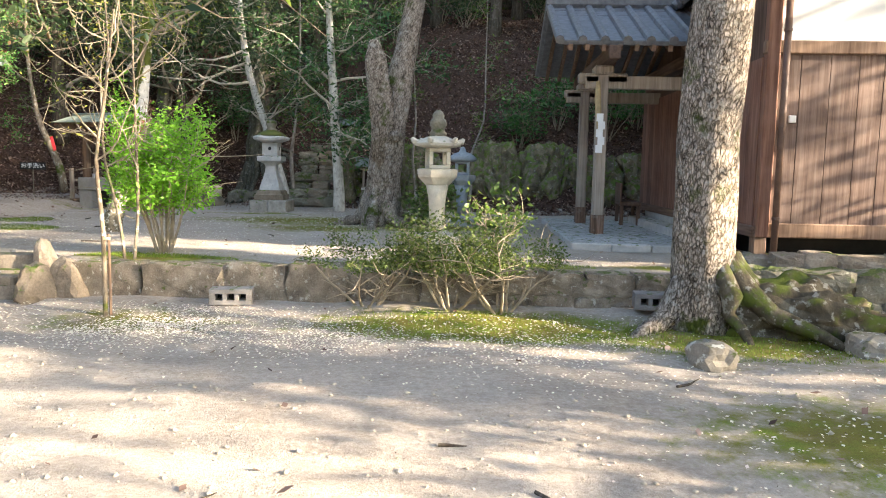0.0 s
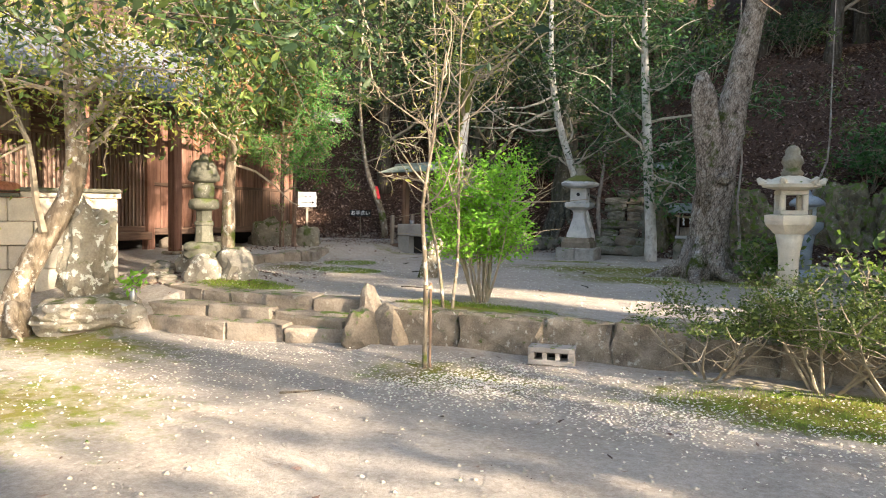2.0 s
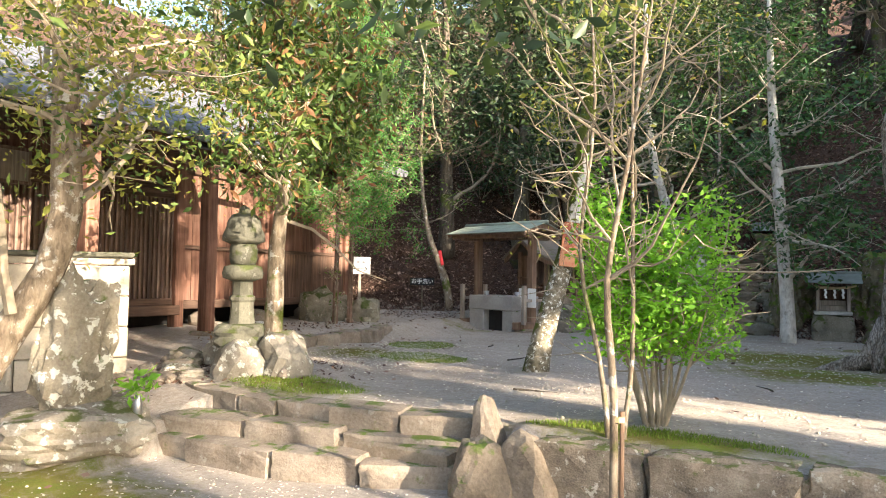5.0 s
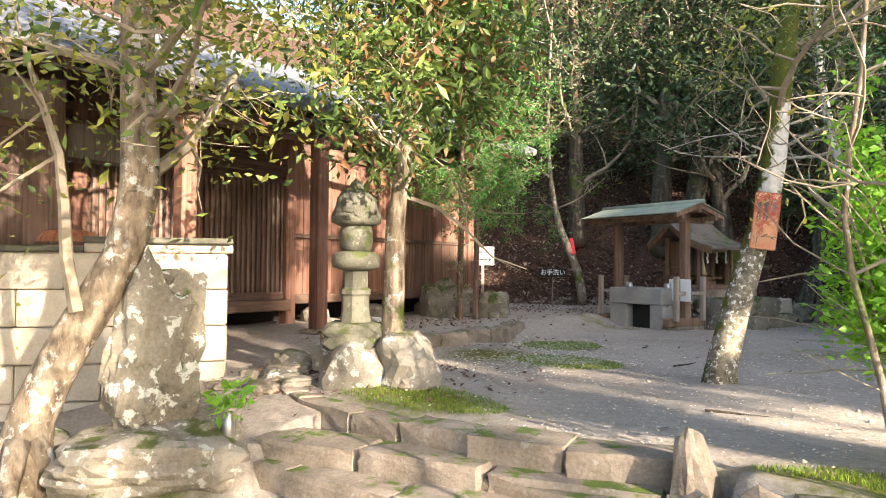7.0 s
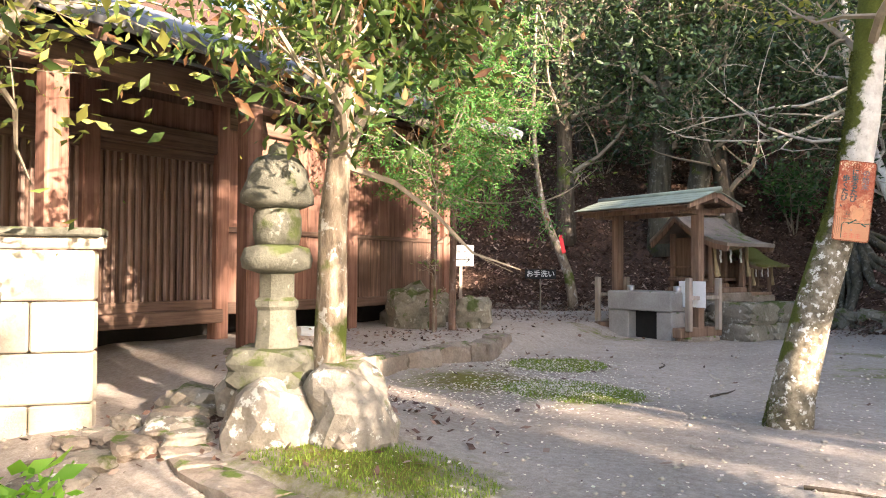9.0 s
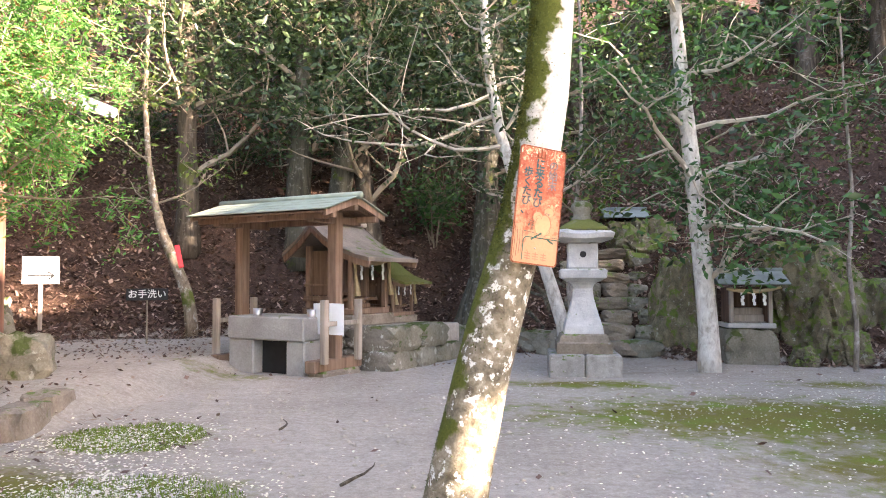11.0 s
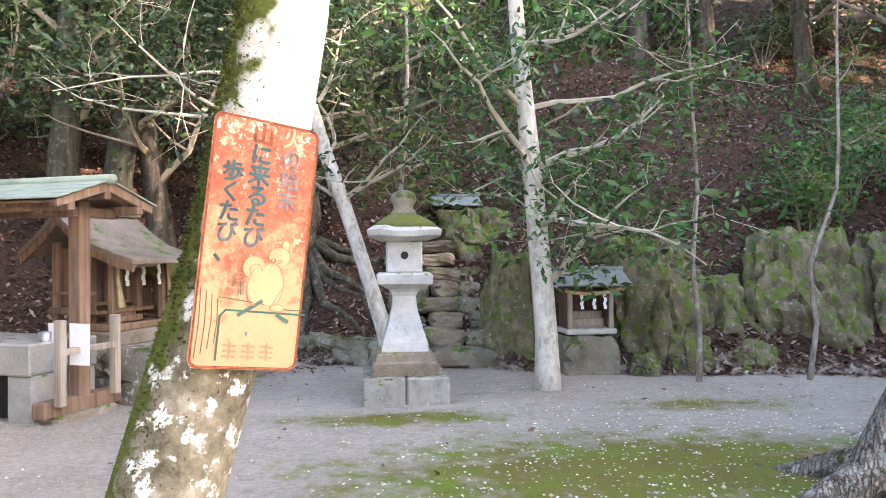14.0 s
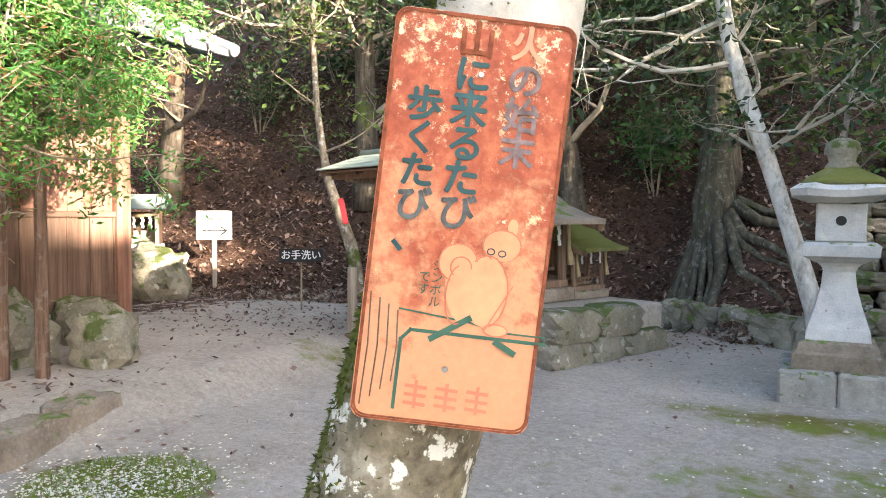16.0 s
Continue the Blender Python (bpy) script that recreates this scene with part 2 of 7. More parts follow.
M = dict(
    ground=ground_mat(),
    wall_stone=stone_mat("rough_wall_stone", (0.10, 0.078, 0.056), (0.22, 0.18, 0.135), (0.37, 0.315, 0.245), 0.22, 0.15),
    step_stone=stone_mat("worn_step_stone", (0.12, 0.095, 0.07), (0.255, 0.21, 0.165), (0.42, 0.365, 0.30), 0.22, 0.2),
    plinth=stone_mat("stained_plinth_granite", (0.16, 0.15, 0.13), (0.32, 0.30, 0.27), (0.48, 0.46, 0.42), 0.22, 0.3, 2.5),
    earth_wall=stone_mat("earthy_wall_stone", (0.06, 0.046, 0.033), (0.20, 0.165, 0.125), (0.42, 0.365, 0.29), 0.30, 0.4, 1.9, (0.06, 0.075, 0.02)),
    granite=stone_mat("pale_granite", (0.30, 0.30, 0.30), (0.46, 0.46, 0.45), (0.64, 0.63, 0.60), 0.15, 0.3, 2.0),
    cream_stone=stone_mat("cream_granite", (0.40, 0.37, 0.30), (0.56, 0.53, 0.44), (0.70, 0.67, 0.58), 0.05, 0.3, 2.0),
    blue_stone=stone_mat("blue_grey_granite", (0.20, 0.24, 0.28), (0.33, 0.38, 0.42), (0.46, 0.50, 0.53), 0.1, 0.2, 2.0),
    mossy_stone=stone_mat("mossy_stone", (0.09, 0.085, 0.06), (0.21, 0.195, 0.15), (0.36, 0.335, 0.27), 0.42, 0.35, 1.0, (0.05, 0.065, 0.018)),
    dark_stone=stone_mat("weathered_dark_stone", (0.07, 0.07, 0.055), (0.10, 0.10, 0.075), (0.19, 0.185, 0.145), 0.45, 0.2, 1.0, (0.045, 0.055, 0.018)),
    cliff=stone_mat("cliff_rock", (0.035, 0.03, 0.021), (0.145, 0.124, 0.08), (0.35, 0.31, 0.20), 0.62, 0.35, 1.6, (0.075, 0.105, 0.02)),
    stele=stone_mat("lichened_stele", (0.11, 0.095, 0.07), (0.26, 0.23, 0.17), (0.44, 0.40, 0.32), 0.28, 1.0, 1.0, (0.07, 0.085, 0.025)),
    lichen_rock=stone_mat("lichen_rock", (0.11, 0.095, 0.07), (0.23, 0.205, 0.165), (0.38, 0.35, 0.295), 0.22, 0.7, 1.0, (0.06, 0.07, 0.02)),
    oya=stone_mat("sawn_tuff_block", (0.40, 0.35, 0.27), (0.55, 0.49, 0.39), (0.68, 0.62, 0.51), 0.02, 0.1),
    block=stone_mat("grimy_concrete_block", (0.19, 0.175, 0.16), (0.29, 0.27, 0.25), (0.40, 0.375, 0.35), 0.1, 0.1, 2.0),
    concrete=stone_mat("old_concrete", (0.26, 0.25, 0.235), (0.38, 0.37, 0.35), (0.50, 0.49, 0.465), 0.1, 0.1),
    board=wood_mat("red_brown_boards", (0.085, 0.04, 0.028), (0.19, 0.095, 0.065), (0.31, 0.18, 0.13), 2, 0.35),
    board_grey=wood_mat("weathered_boards", (0.075, 0.046, 0.035), (0.18, 0.12, 0.094), (0.33, 0.25, 0.205), 2, 0.4, bands=0.7),
    beam=wood_mat("dark_beam", (0.05, 0.03, 0.022), (0.12, 0.072, 0.05), (0.22, 0.14, 0.10), 2, 0.25),
    beam_h=wood_mat("dark_rail", (0.05, 0.03, 0.022), (0.13, 0.08, 0.056), (0.23, 0.15, 0.11), 1, 0.25),
    post=wood_mat("weathered_post", (0.095, 0.058, 0.038), (0.205, 0.132, 0.09), (0.32, 0.225, 0.16), 2, 0.3),
    post_grey=wood_mat("grey_post", (0.16, 0.13, 0.105), (0.31, 0.265, 0.22), (0.46, 0.41, 0.35), 2, 0.4),
    bark_grey=bark_mat("grey_bark", (0.09, 0.075, 0.06), (0.27, 0.235, 0.20), (0.48, 0.43, 0.37), 0.3, 0.25, 0.2),
    bark_old=bark_mat("deeply_cracked_bark", (0.045, 0.035, 0.027), (0.30, 0.25, 0.20), (0.60, 0.53, 0.45), 0.5, 0.35, 0.34, 12.0, 1.0),
    bark_pale=bark_mat("pale_smooth_bark", (0.24, 0.21, 0.17), (0.54, 0.51, 0.45), (0.76, 0.73, 0.67), 0.5, 0.6, 0.05, 12.0, 0.55),
    bark_mossy=bark_mat("mossy_bark", (0.13, 0.11, 0.08), (0.36, 0.32, 0.25), (0.60, 0.55, 0.46), 0.5, 0.6, 0.85, 10.0, 0.7),
    bark_tan=bark_mat("tan_bark", (0.07, 0.05, 0.034), (0.22, 0.175, 0.125), (0.38, 0.32, 0.24), 0.35, 0.5, 0.3),
    bark_cedar=bark_mat("red_cedar_bark", (0.06, 0.036, 0.026), (0.17, 0.11, 0.08), (0.29, 0.20, 0.155), 0.08, 0.1, 0.1, 22.0),
    # bark darkened so that the wood's shade sits in its colour
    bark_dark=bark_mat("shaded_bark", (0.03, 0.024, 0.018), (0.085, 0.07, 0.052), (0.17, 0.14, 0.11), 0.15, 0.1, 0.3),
    twig=plain("twig_bark", (0.30, 0.25, 0.18), 0.85),
    twig_pale=plain("pale_twig_bark", (0.46, 0.41, 0.33), 0.85),
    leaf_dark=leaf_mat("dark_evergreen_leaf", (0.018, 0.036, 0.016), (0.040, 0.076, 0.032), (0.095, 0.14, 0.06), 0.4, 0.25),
    leaf_mid=leaf_mat("evergreen_leaf", (0.04, 0.075, 0.02), (0.085, 0.14, 0.035), (0.17, 0.23, 0.06), 0.4),
    leaf_bright=leaf_mat("fresh_green_leaf", (0.12, 0.30, 0.025), (0.20, 0.42, 0.045), (0.30, 0.54, 0.09), 0.5, 0.45),
    leaf_yellow=leaf_mat("yellow_green_leaf", (0.12, 0.14, 0.03), (0.22, 0.23, 0.05), (0.36, 0.34, 0.09), 0.5, 0.4),
    leaf_cedar=leaf_mat("cedar_spray", (0.045, 0.15, 0.035), (0.09, 0.25, 0.06), (0.18, 0.36, 0.09), 0.6, 0.35),
    leaf_rust=leaf_mat("rust_brown_leaf", (0.11, 0.05, 0.025), (0.22, 0.11, 0.05), (0.34, 0.20, 0.09), 0.6, 0.3),
    leaf_azalea=leaf_mat("azalea_leaf", (0.05, 0.075, 0.02), (0.10, 0.14, 0.04), (0.20, 0.24, 0.08), 0.5),
    litter=leaf_mat("fallen_leaf", (0.05, 0.026, 0.019), (0.18, 0.105, 0.08), (0.42, 0.31, 0.255), 0.7, 0.1),
    petal=leaf_mat("fallen_petal", (0.72, 0.62, 0.66), (0.82, 0.76, 0.78), (0.86, 0.84, 0.82), 0.7, 0.3),
    tile=plain("grey_roof_tile", (0.15, 0.155, 0.165), 0.45, 0.0, 0.3),
    copper=plain("green_copper_sheet", (0.28, 0.32, 0.25), 0.55, 0.0, 0.25, 4.0),
    copper_dark=plain("dull_copper_sheet", (0.20, 0.24, 0.23), 0.5, 0.0, 0.3, 4.0),
    bark_roof=stone_mat("bark_shingle_roof", (0.14, 0.11, 0.085), (0.24, 0.20, 0.16), (0.35, 0.30, 0.25), 0.15, 0.1),
    moss_roof=stone_mat("moss_grown_roof", (0.10, 0.09, 0.06), (0.16, 0.16, 0.08), (0.22, 0.22, 0.12), 0.9, 0.0, 1.0, (0.085, 0.09, 0.022)),
    plaster=plain("white_plaster", (0.78, 0.78, 0.76), 0.85, 0.0, 0.06, 3.0),
    paper=plain("white_paper", (0.82, 0.83, 0.82), 0.8, 0.0, 0.05),
    straw=plain("rice_straw", (0.42, 0.33, 0.19), 0.85),
    # flat black: sign paint, and the painted shade in hollows and under floors
    black=plain("black_paint_and_void_shade", (0.02, 0.02, 0.02), 0.7),
    ink=plain("dark_blue_green_paint", (0.03, 0.085, 0.09), 0.6),
    white=plain("white_paint", (0.80, 0.80, 0.78), 0.5, 0.0, 0.06),
    red=plain("red_cloth", (0.55, 0.04, 0.05), 0.8),
    steel=plain("dull_steel", (0.42, 0.42, 0.43), 0.4, 0.9),
    brown_pipe=plain("brown_painted_pipe", (0.13, 0.08, 0.06), 0.45),
)


# ---- building helpers ----
class Geo:
    """Collects vertices and faces of one mesh."""

    def __init__(self):
        self.v, self.f = [], []

    def add(self, verts, faces, m=None):
        o = len(self.v)
        self.v += [tuple(m @ Vector(p)) for p in verts] if m else [tuple(p) for p in verts]
        self.f += [tuple(i + o for i in q) for q in faces]
        return self

    def box(self, x0, y0, z0, x1, y1, z1, bevel=0.006, m=None):
        """A box with chamfered edges."""
        c = [(x0 + x1) / 2, (y0 + y1) / 2, (z0 + z1) / 2]
        h = [abs(x1 - x0) / 2, abs(y1 - y0) / 2, abs(z1 - z0) / 2]
        b = min(bevel, min(h) * 0.45)
        vs, idx = [], {}
        for sx_ in (-1, 1):
            for sy_ in (-1, 1):
                for sz_ in (-1, 1):
                    s = (sx_, sy_, sz_)
                    for a in range(3):
                        idx[s, a] = len(vs)
                        vs.append([c[k] + s[k] * (h[k] if k == a else h[k] - b) for k in range(3)])
        fs = []
        for a in range(3):
            u, w = (a + 1) % 3, (a + 2) % 3
            for sg in (-1, 1):
                q = []
                for su, sw in ((-1, -1), (1, -1), (1, 1), (-1, 1)):
                    s = [0, 0, 0]
                    s[a], s[u], s[w] = sg, su, sw
                    q.append(idx[tuple(s), a])
                fs.append(q if sg > 0 else q[::-1])
            for su in (-1, 1):
                for sw in (-1, 1):
                    p, q = [0, 0, 0], [0, 0, 0]
                    p[a], p[u], p[w] = -1, su, sw
                    q[a], q[u], q[w] = 1, su, sw
                    f = [idx[tuple(p), u], idx[tuple(q), u], idx[tuple(q), w], idx[tuple(p), w]]
                    fs.append(f if su * sw > 0 else f[::-1])
        for sx_ in (-1, 1):
            for sy_ in (-1, 1):
                for sz_ in (-1, 1):
                    s = (sx_, sy_, sz_)
                    f = [idx[s, 0], idx[s, 1], idx[s, 2]]
                    fs.append(f if sx_ * sy_ * sz_ > 0 else f[::-1])
        return self.add(vs, fs, m)

    def lathe(self, profile, n=16, m=None, turn=0.0, caps=True):
        """Turns (radius, z) pairs round the z axis."""
        vs = [(r * math.cos(2 * math.pi * (i + turn) / n), r * math.sin(2 * math.pi * (i + turn) / n), z) for r, z in profile for i in range(n)]
        fs = [(k * n + i, k * n + (i + 1) % n, (k + 1) * n + (i + 1) % n, (k + 1) * n + i) for k in range(len(profile) - 1) for i in range(n)]
        if caps:
            fs += [tuple(range(n))[::-1], tuple(range((len(profile) - 1) * n, len(profile) * n))]
        return self.add(vs, fs, m)

    def tube(self, pts, radii, n=7, m=None, rough=0.0):
        """A closed tube along points; rough makes it uneven."""
        pts = [Vector(p) for p in pts]
        vs, ref = [], Vector((0.31, 0.95, 0.07))
        for k, p in enumerate(pts):
            d = (pts[min(k + 1, len(pts) - 1)] - pts[max(k - 1, 0)]).normalized()
            a = d.cross(ref)
            a = a.normalized() if a.length > 0.05 else d.orthogonal().normalized()
            c = d.cross(a)
            for i in range(n):
                t = 2 * math.pi * i / n
                r = radii[k]
                if rough:
                    q = p + (a * math.cos(t) + c * math.sin(t)) * r
                    r *= 1 + rough * noise.noise(q * 4.0) + 0.4 * rough * noise.noise(q * 13.0)
                vs.append(p + (a * math.cos(t) + c * math.sin(t)) * r)
        fs = [(k * n + i, k * n + (i + 1) % n, (k + 1) * n + (i + 1) % n, (k + 1) * n + i) for k in range(len(pts) - 1) for i in range(n)]
        fs += [tuple(range(n))[::-1], tuple(range((len(pts) - 1) * n, len(pts) * n))]
        return self.add(vs, fs, m)

    def prism(self, poly, axis, lo, hi, m=None):
        """A flat outline drawn out along an axis (0, 1, 2) from lo to hi; poly gives the other two coordinates."""
        n = len(poly)

        def at(p, w):
            q = list(p)
            q.insert(axis, w)
            return q
        vs = [at(p, lo) for p in poly] + [at(p, hi) for p in poly]
        fs = [tuple(range(n))[::-1], tuple(range(n, 2 * n))] + [(i, (i + 1) % n, n + (i + 1) % n, n + i) for i in range(n)]
        return self.add(vs, fs, m)

    def rock(self, c, size, seed=0, boxy=0.5, rough=0.16, sub=2, m=None):
        """An uneven stone of that size round c."""
        bm = bmesh.new()
        bmesh.ops.create_icosphere(bm, subdivisions=sub, radius=1.0)
        off = Vector((seed * 3.17, seed * 1.73, seed * 0.91))
        vs = []
        for v in bm.verts:
            p = v.co.copy()
            k = max(abs(p.x), abs(p.y), abs(p.z))
            p = p.lerp(p / k, boxy)
            p *= 1 + rough * noise.noise(p * 1.3 + off) + 0.5 * rough * noise.noise(p * 3.1 + off) + 0.25 * rough * noise.noise(p * 7.0 + off)
            if rough > 0.3:
                p *= 1 - 0.20 * abs(noise.noise(Vector((p.x * 2.0, p.y * 2.0, p.z * 1.2)) + off)) - 0.10 * abs(noise.noise(p * 8.0 + off))
            vs.append((c[0] + p.x * size[0] / 2, c[1] + p.y * size[1] / 2, c[2] + p.z * size[2] / 2))
        fs = [tuple(v.index for v in f.verts) for f in bm.faces]
        bm.free()
        return self.add(vs, fs, m)

    def hewn(self, size, seed=0, rough=0.05, n=3, soft=0.10):
        """A rough-dressed block: a box whose faces and edges are uneven."""
        off = Vector((seed * 2.7, seed * 1.3, seed * 0.7))
        key, vs, fs = {}, [], []

        def vert(p):
            k = tuple(round(c, 4) for c in p)
            if k not in key:
                q = Vector(p)
                q = q.lerp(q.normalized() * 1.25, soft)
                q += Vector([noise.noise(q * 1.1 + off + Vector((9 * a, 4 * a, 0))) for a in (1, 2, 3)]) * rough * 1.6
                q += Vector([noise.noise(q * 3.3 + off + Vector((5 * a, 7 * a, 0))) for a in (1, 2, 3)]) * rough * 0.8
                if max(abs(c) for c in p) > 0.99 and sorted(abs(c) for c in p)[1] > 0.99:
                    q *= 1 - 0.03 - 0.05 * abs(noise.noise(q * 2.3 + off))
                key[k] = len(vs)
                vs.append([q[i] * size[i] / 2 for i in range(3)])
            return key[k]
        for a in range(3):
            u, w = (a + 1) % 3, (a + 2) % 3
            for sg in (-1, 1):
                for i in range(n):
                    for j in range(n):
                        q = []
                        for du, dw in ((0, 0), (1, 0), (1, 1), (0, 1)):
                            p = [0, 0, 0]
                            p[a], p[u], p[w] = sg, 2 * (i + du) / n - 1, 2 * (j + dw) / n - 1
                            q.append(vert(p))
                        fs.append(q if sg > 0 else q[::-1])
        return self.add(vs, fs)

    def make(self, name, mat, parent=None, label="", smooth=False, m=None):
        me = bpy.data.meshes.new(name)
        me.from_pydata([tuple(p) for p in self.v], [], self.f)
        me.materials.append(mat)
        if smooth:
            me.shade_smooth()
        bm = bmesh.new()
        bm.from_mesh(me)
        bmesh.ops.recalc_face_normals(bm, faces=bm.faces)
        bm.to_mesh(me)
        bm.free()
        ob = new(name, me)
        if parent:
            ob.parent = parent
        if m:
            ob.matrix_basis = m
        if label:
            ob["label"] = label
        return ob


def base(name, m, label, category, group="", kind=""):
    """An empty at the base of a thing."""
    return tagged_at(new(name), m, label, category, group, kind)


def tagged_at(ob, m, label, category, group="", kind=""):
    ob.matrix_basis = m
    return tagged(ob, label, category, group, kind)


def raw_mesh(name, v, f, mat, parent=None, label="", smooth=False):
    """A mesh straight from arrays, for leaves and other masses."""
    me = bpy.data.meshes.new(name)
    nv, nf, k = len(v), len(f), f.shape[1]
    me.vertices.add(nv)
    me.vertices.foreach_set("co", np.asarray(v, dtype=np.float32).ravel())
    me.loops.add(nf * k)
    me.loops.foreach_set("vertex_index", np.asarray(f, dtype=np.int32).ravel())
    me.polygons.add(nf)
    me.polygons.foreach_set("loop_start", np.arange(0, nf * k, k, dtype=np.int32))
    me.update(calc_edges=True)
    me.validate()
    me.materials.append(mat)
    if smooth:
        me.shade_smooth()
    ob = new(name, me)
    if parent:
        ob.parent = parent
    if label:
        ob["label"] = label
    return ob


def leaf_arrays(pts, size, rng, droop=0.3, slim=0.42, vary=0.35):
    """One folded leaf of four corners at each point."""
    n = len(pts)
    d = rng.normal(size=(n, 3))
    d[:, 2] = d[:, 2] * 0.6 - droop
    d /= np.linalg.norm(d, axis=1)[:, None]
    s = np.cross(d, rng.normal(size=(n, 3)))
    s /= np.linalg.norm(s, axis=1)[:, None] + 1e-9
    up = np.cross(s, d)
    L = size * (1 + vary * rng.normal(size=n)).clip(0.4, 1.8)[:, None]
    a = pts
    b = pts + d * L * 0.5 + s * L * slim * 0.5 + up * L * 0.08
    c = pts + d * L
    e = pts + d * L * 0.5 - s * L * slim * 0.5 + up * L * 0.08
    v = np.stack([a, b, c, e], 1).reshape(-1, 3)
    q = np.arange(n)[:, None] * 4
    f = np.concatenate([q + [[0, 1, 2]], q + [[0, 2, 3]]], 1).reshape(-1, 3)
    return v, f


def limb(start, direction, length, r0, rng, segs=6, bend=0.35, rise=0.1):
    """Points and radii of one crooked branch."""
    p, d = np.array(start, float), np.array(direction, float)
    d /= np.linalg.norm(d)
    pts, rad = [tuple(p)], [r0]
    for k in range(segs):
        d = d + rng.normal(size=3) * bend * 0.5
        d[2] += rise
        d /= np.linalg.norm(d)
        p = p + d * length / segs
        pts.append(tuple(p))
        rad.append(r0 * (1 - (k + 1) / (segs + 0.6)) + 0.0015)
    return pts, rad


def bez(ctrl, n=14):
    """Smooth points through (x, y, z, radius) rows."""
    c = [np.array(q, float) for q in ctrl]
    c = [2 * c[0] - c[1]] + c + [2 * c[-1] - c[-2]]
    out = []
    for k in range(1, len(c) - 2):
        m_ = max(2, n // (len(c) - 3))
        for i in range(m_):
            t = i / m_
            a, b, d, e = c[k - 1:k + 3]
            out.append(0.5 * ((2 * b) + (-a + d) * t + (2 * a - 5 * b + 4 * d - e) * t * t + (-a + 3 * b - 3 * d + e) * t ** 3))
    out.append(c[-2])
    return [tuple(o[:3]) for o in out], [max(0.004, o[3]) for o in out]


def tree(name, ctrl, label, bark, leaf, seed, limbs=10, low=0.4, reach=1.6, leaves=2500, size=0.09, spread=0.22, limb_r=0.35,
         rise=0.08, droop=0.3, slim=0.42, twigs=5, twig_mat="twig", sides=10, rough=0.10, group="", category="tree", lean=None, extra=(), bias=None, root=0.0, leaf2=None, clear=0.0):
    """A tree: tapered trunk through the given rows, crooked limbs with twigs, and a crown of single leaves round the twigs."""
    rng = np.random.default_rng(seed)
    x0, y0, z0 = ctrl[0][:3]
    top = base(name, pose(x0, y0, z0), label, category, group)
    loc = [(x - x0, y - y0, z - z0, r) for x, y, z, r in ctrl]
    pts, rad = bez(loc)
    pts[0] = (pts[0][0], pts[0][1], pts[0][2] - 0.15)
    g = Geo().tube(pts, rad, sides, rough=rough)
    for k in range(int(root)):
        a = k * 2.399 + seed
        r = rad[0]
        g.tube([(math.cos(a) * r * 0.3, math.sin(a) * r * 0.3, r * 1.5), (math.cos(a) * r * 1.05, math.sin(a) * r * 1.05, r * 0.35), (math.cos(a + 0.2) * r * 1.9, math.sin(a + 0.2) * r * 1.9, 0.02), (math.cos(a + 0.3) * r * 2.9, math.sin(a + 0.3) * r * 2.9, -0.08)],
               [r * 0.5, r * 0.34, r * 0.24, r * 0.08], 7, rough=0.2)
    g.make("trunk", M[bark], top, smooth=True)
    br, where = Geo(), []
    starts = list(extra)
    for k in range(limbs):
        f = low + (1 - low) * (k + rng.random()) / limbs
        i = min(len(pts) - 1, int(f * (len(pts) - 1)))
        a = k * 2.399 + rng.normal() * 0.4
        d = np.array([math.cos(a), math.sin(a), 0.25 + 0.35 * rng.random()])
        if bias is not None:
            d[:2] += np.array(bias)
        starts.append((pts[i], d, reach * (0.6 + 0.6 * rng.random()) * (1.15 - 0.5 * f), max(0.008, rad[i] * limb_r)))
    for p, d, L, r in starts:
        lp, lr = limb(p, d, L, r, rng, 7, 0.35, rise)
        br.tube(lp, lr, 5)
        for t in range(twigs):
            j = 1 + int(rng.random() * (len(lp) - 1))
            td = rng.normal(size=3)
            td[2] = td[2] * 0.5 + 0.15
            tl = L * (0.25 + 0.3 * rng.random())
            tp, tr = limb(lp[j], td, tl, max(0.003, lr[j] * 0.55), rng, 4, 0.5, rise)
            br.tube(tp, tr, 4)
            where += tp[1:]
            for u in range(2):
                q = tp[1 + int(rng.random() * (len(tp) - 1))]
                sd = rng.normal(size=3)
                sp, sr = limb(q, sd, tl * 0.5, 0.003, rng, 3, 0.5, rise)
                br.tube(sp, sr, 3)
                where += sp[1:]
        where += lp[3:]
    if br.v:
        br.make("branchwork", M[twig_mat], top)["kind"] = "stuff"
    if leaves and where:
        w = np.array(where)
        k = rng.integers(0, len(w), leaves)
        p = w[k] + rng.normal(size=(leaves, 3)) * spread * np.array([1, 1, 0.7])
        p = p[p[:, 2] + z0 > clear]
        leaves = len(p)
        if leaf2:
            cut = rng.random(leaves) < leaf2[1]
            v, f = leaf_arrays(p[cut], size, rng, droop, slim)
            raw_mesh("second_foliage", v, f, M[leaf2[0]], top)["kind"] = "stuff"
            p = p[~cut]
        v, f = leaf_arrays(p, size, rng, droop, slim)
        raw_mesh("crown", v, f, M[leaf], top)["kind"] = "stuff"
    return top


# ---- ground ----
def smooth(a, b, x):
    t = np.clip((x - a) / (b - a), 0, 1)
    return t * t * (3 - 2 * t)


FOOT_X = [-60, -20, -15, -12, -10, -8.6, -6.4, -5.2, -3.6, -2.6, 0, 2, 5, 12, 60]
FOOT_Y = [14, 15, 16.6, 17.6, 18.0, 18.6, 20.0, 18.6, 18.5, 17.7, 17.3, 17.0, 17.4, 18, 20]


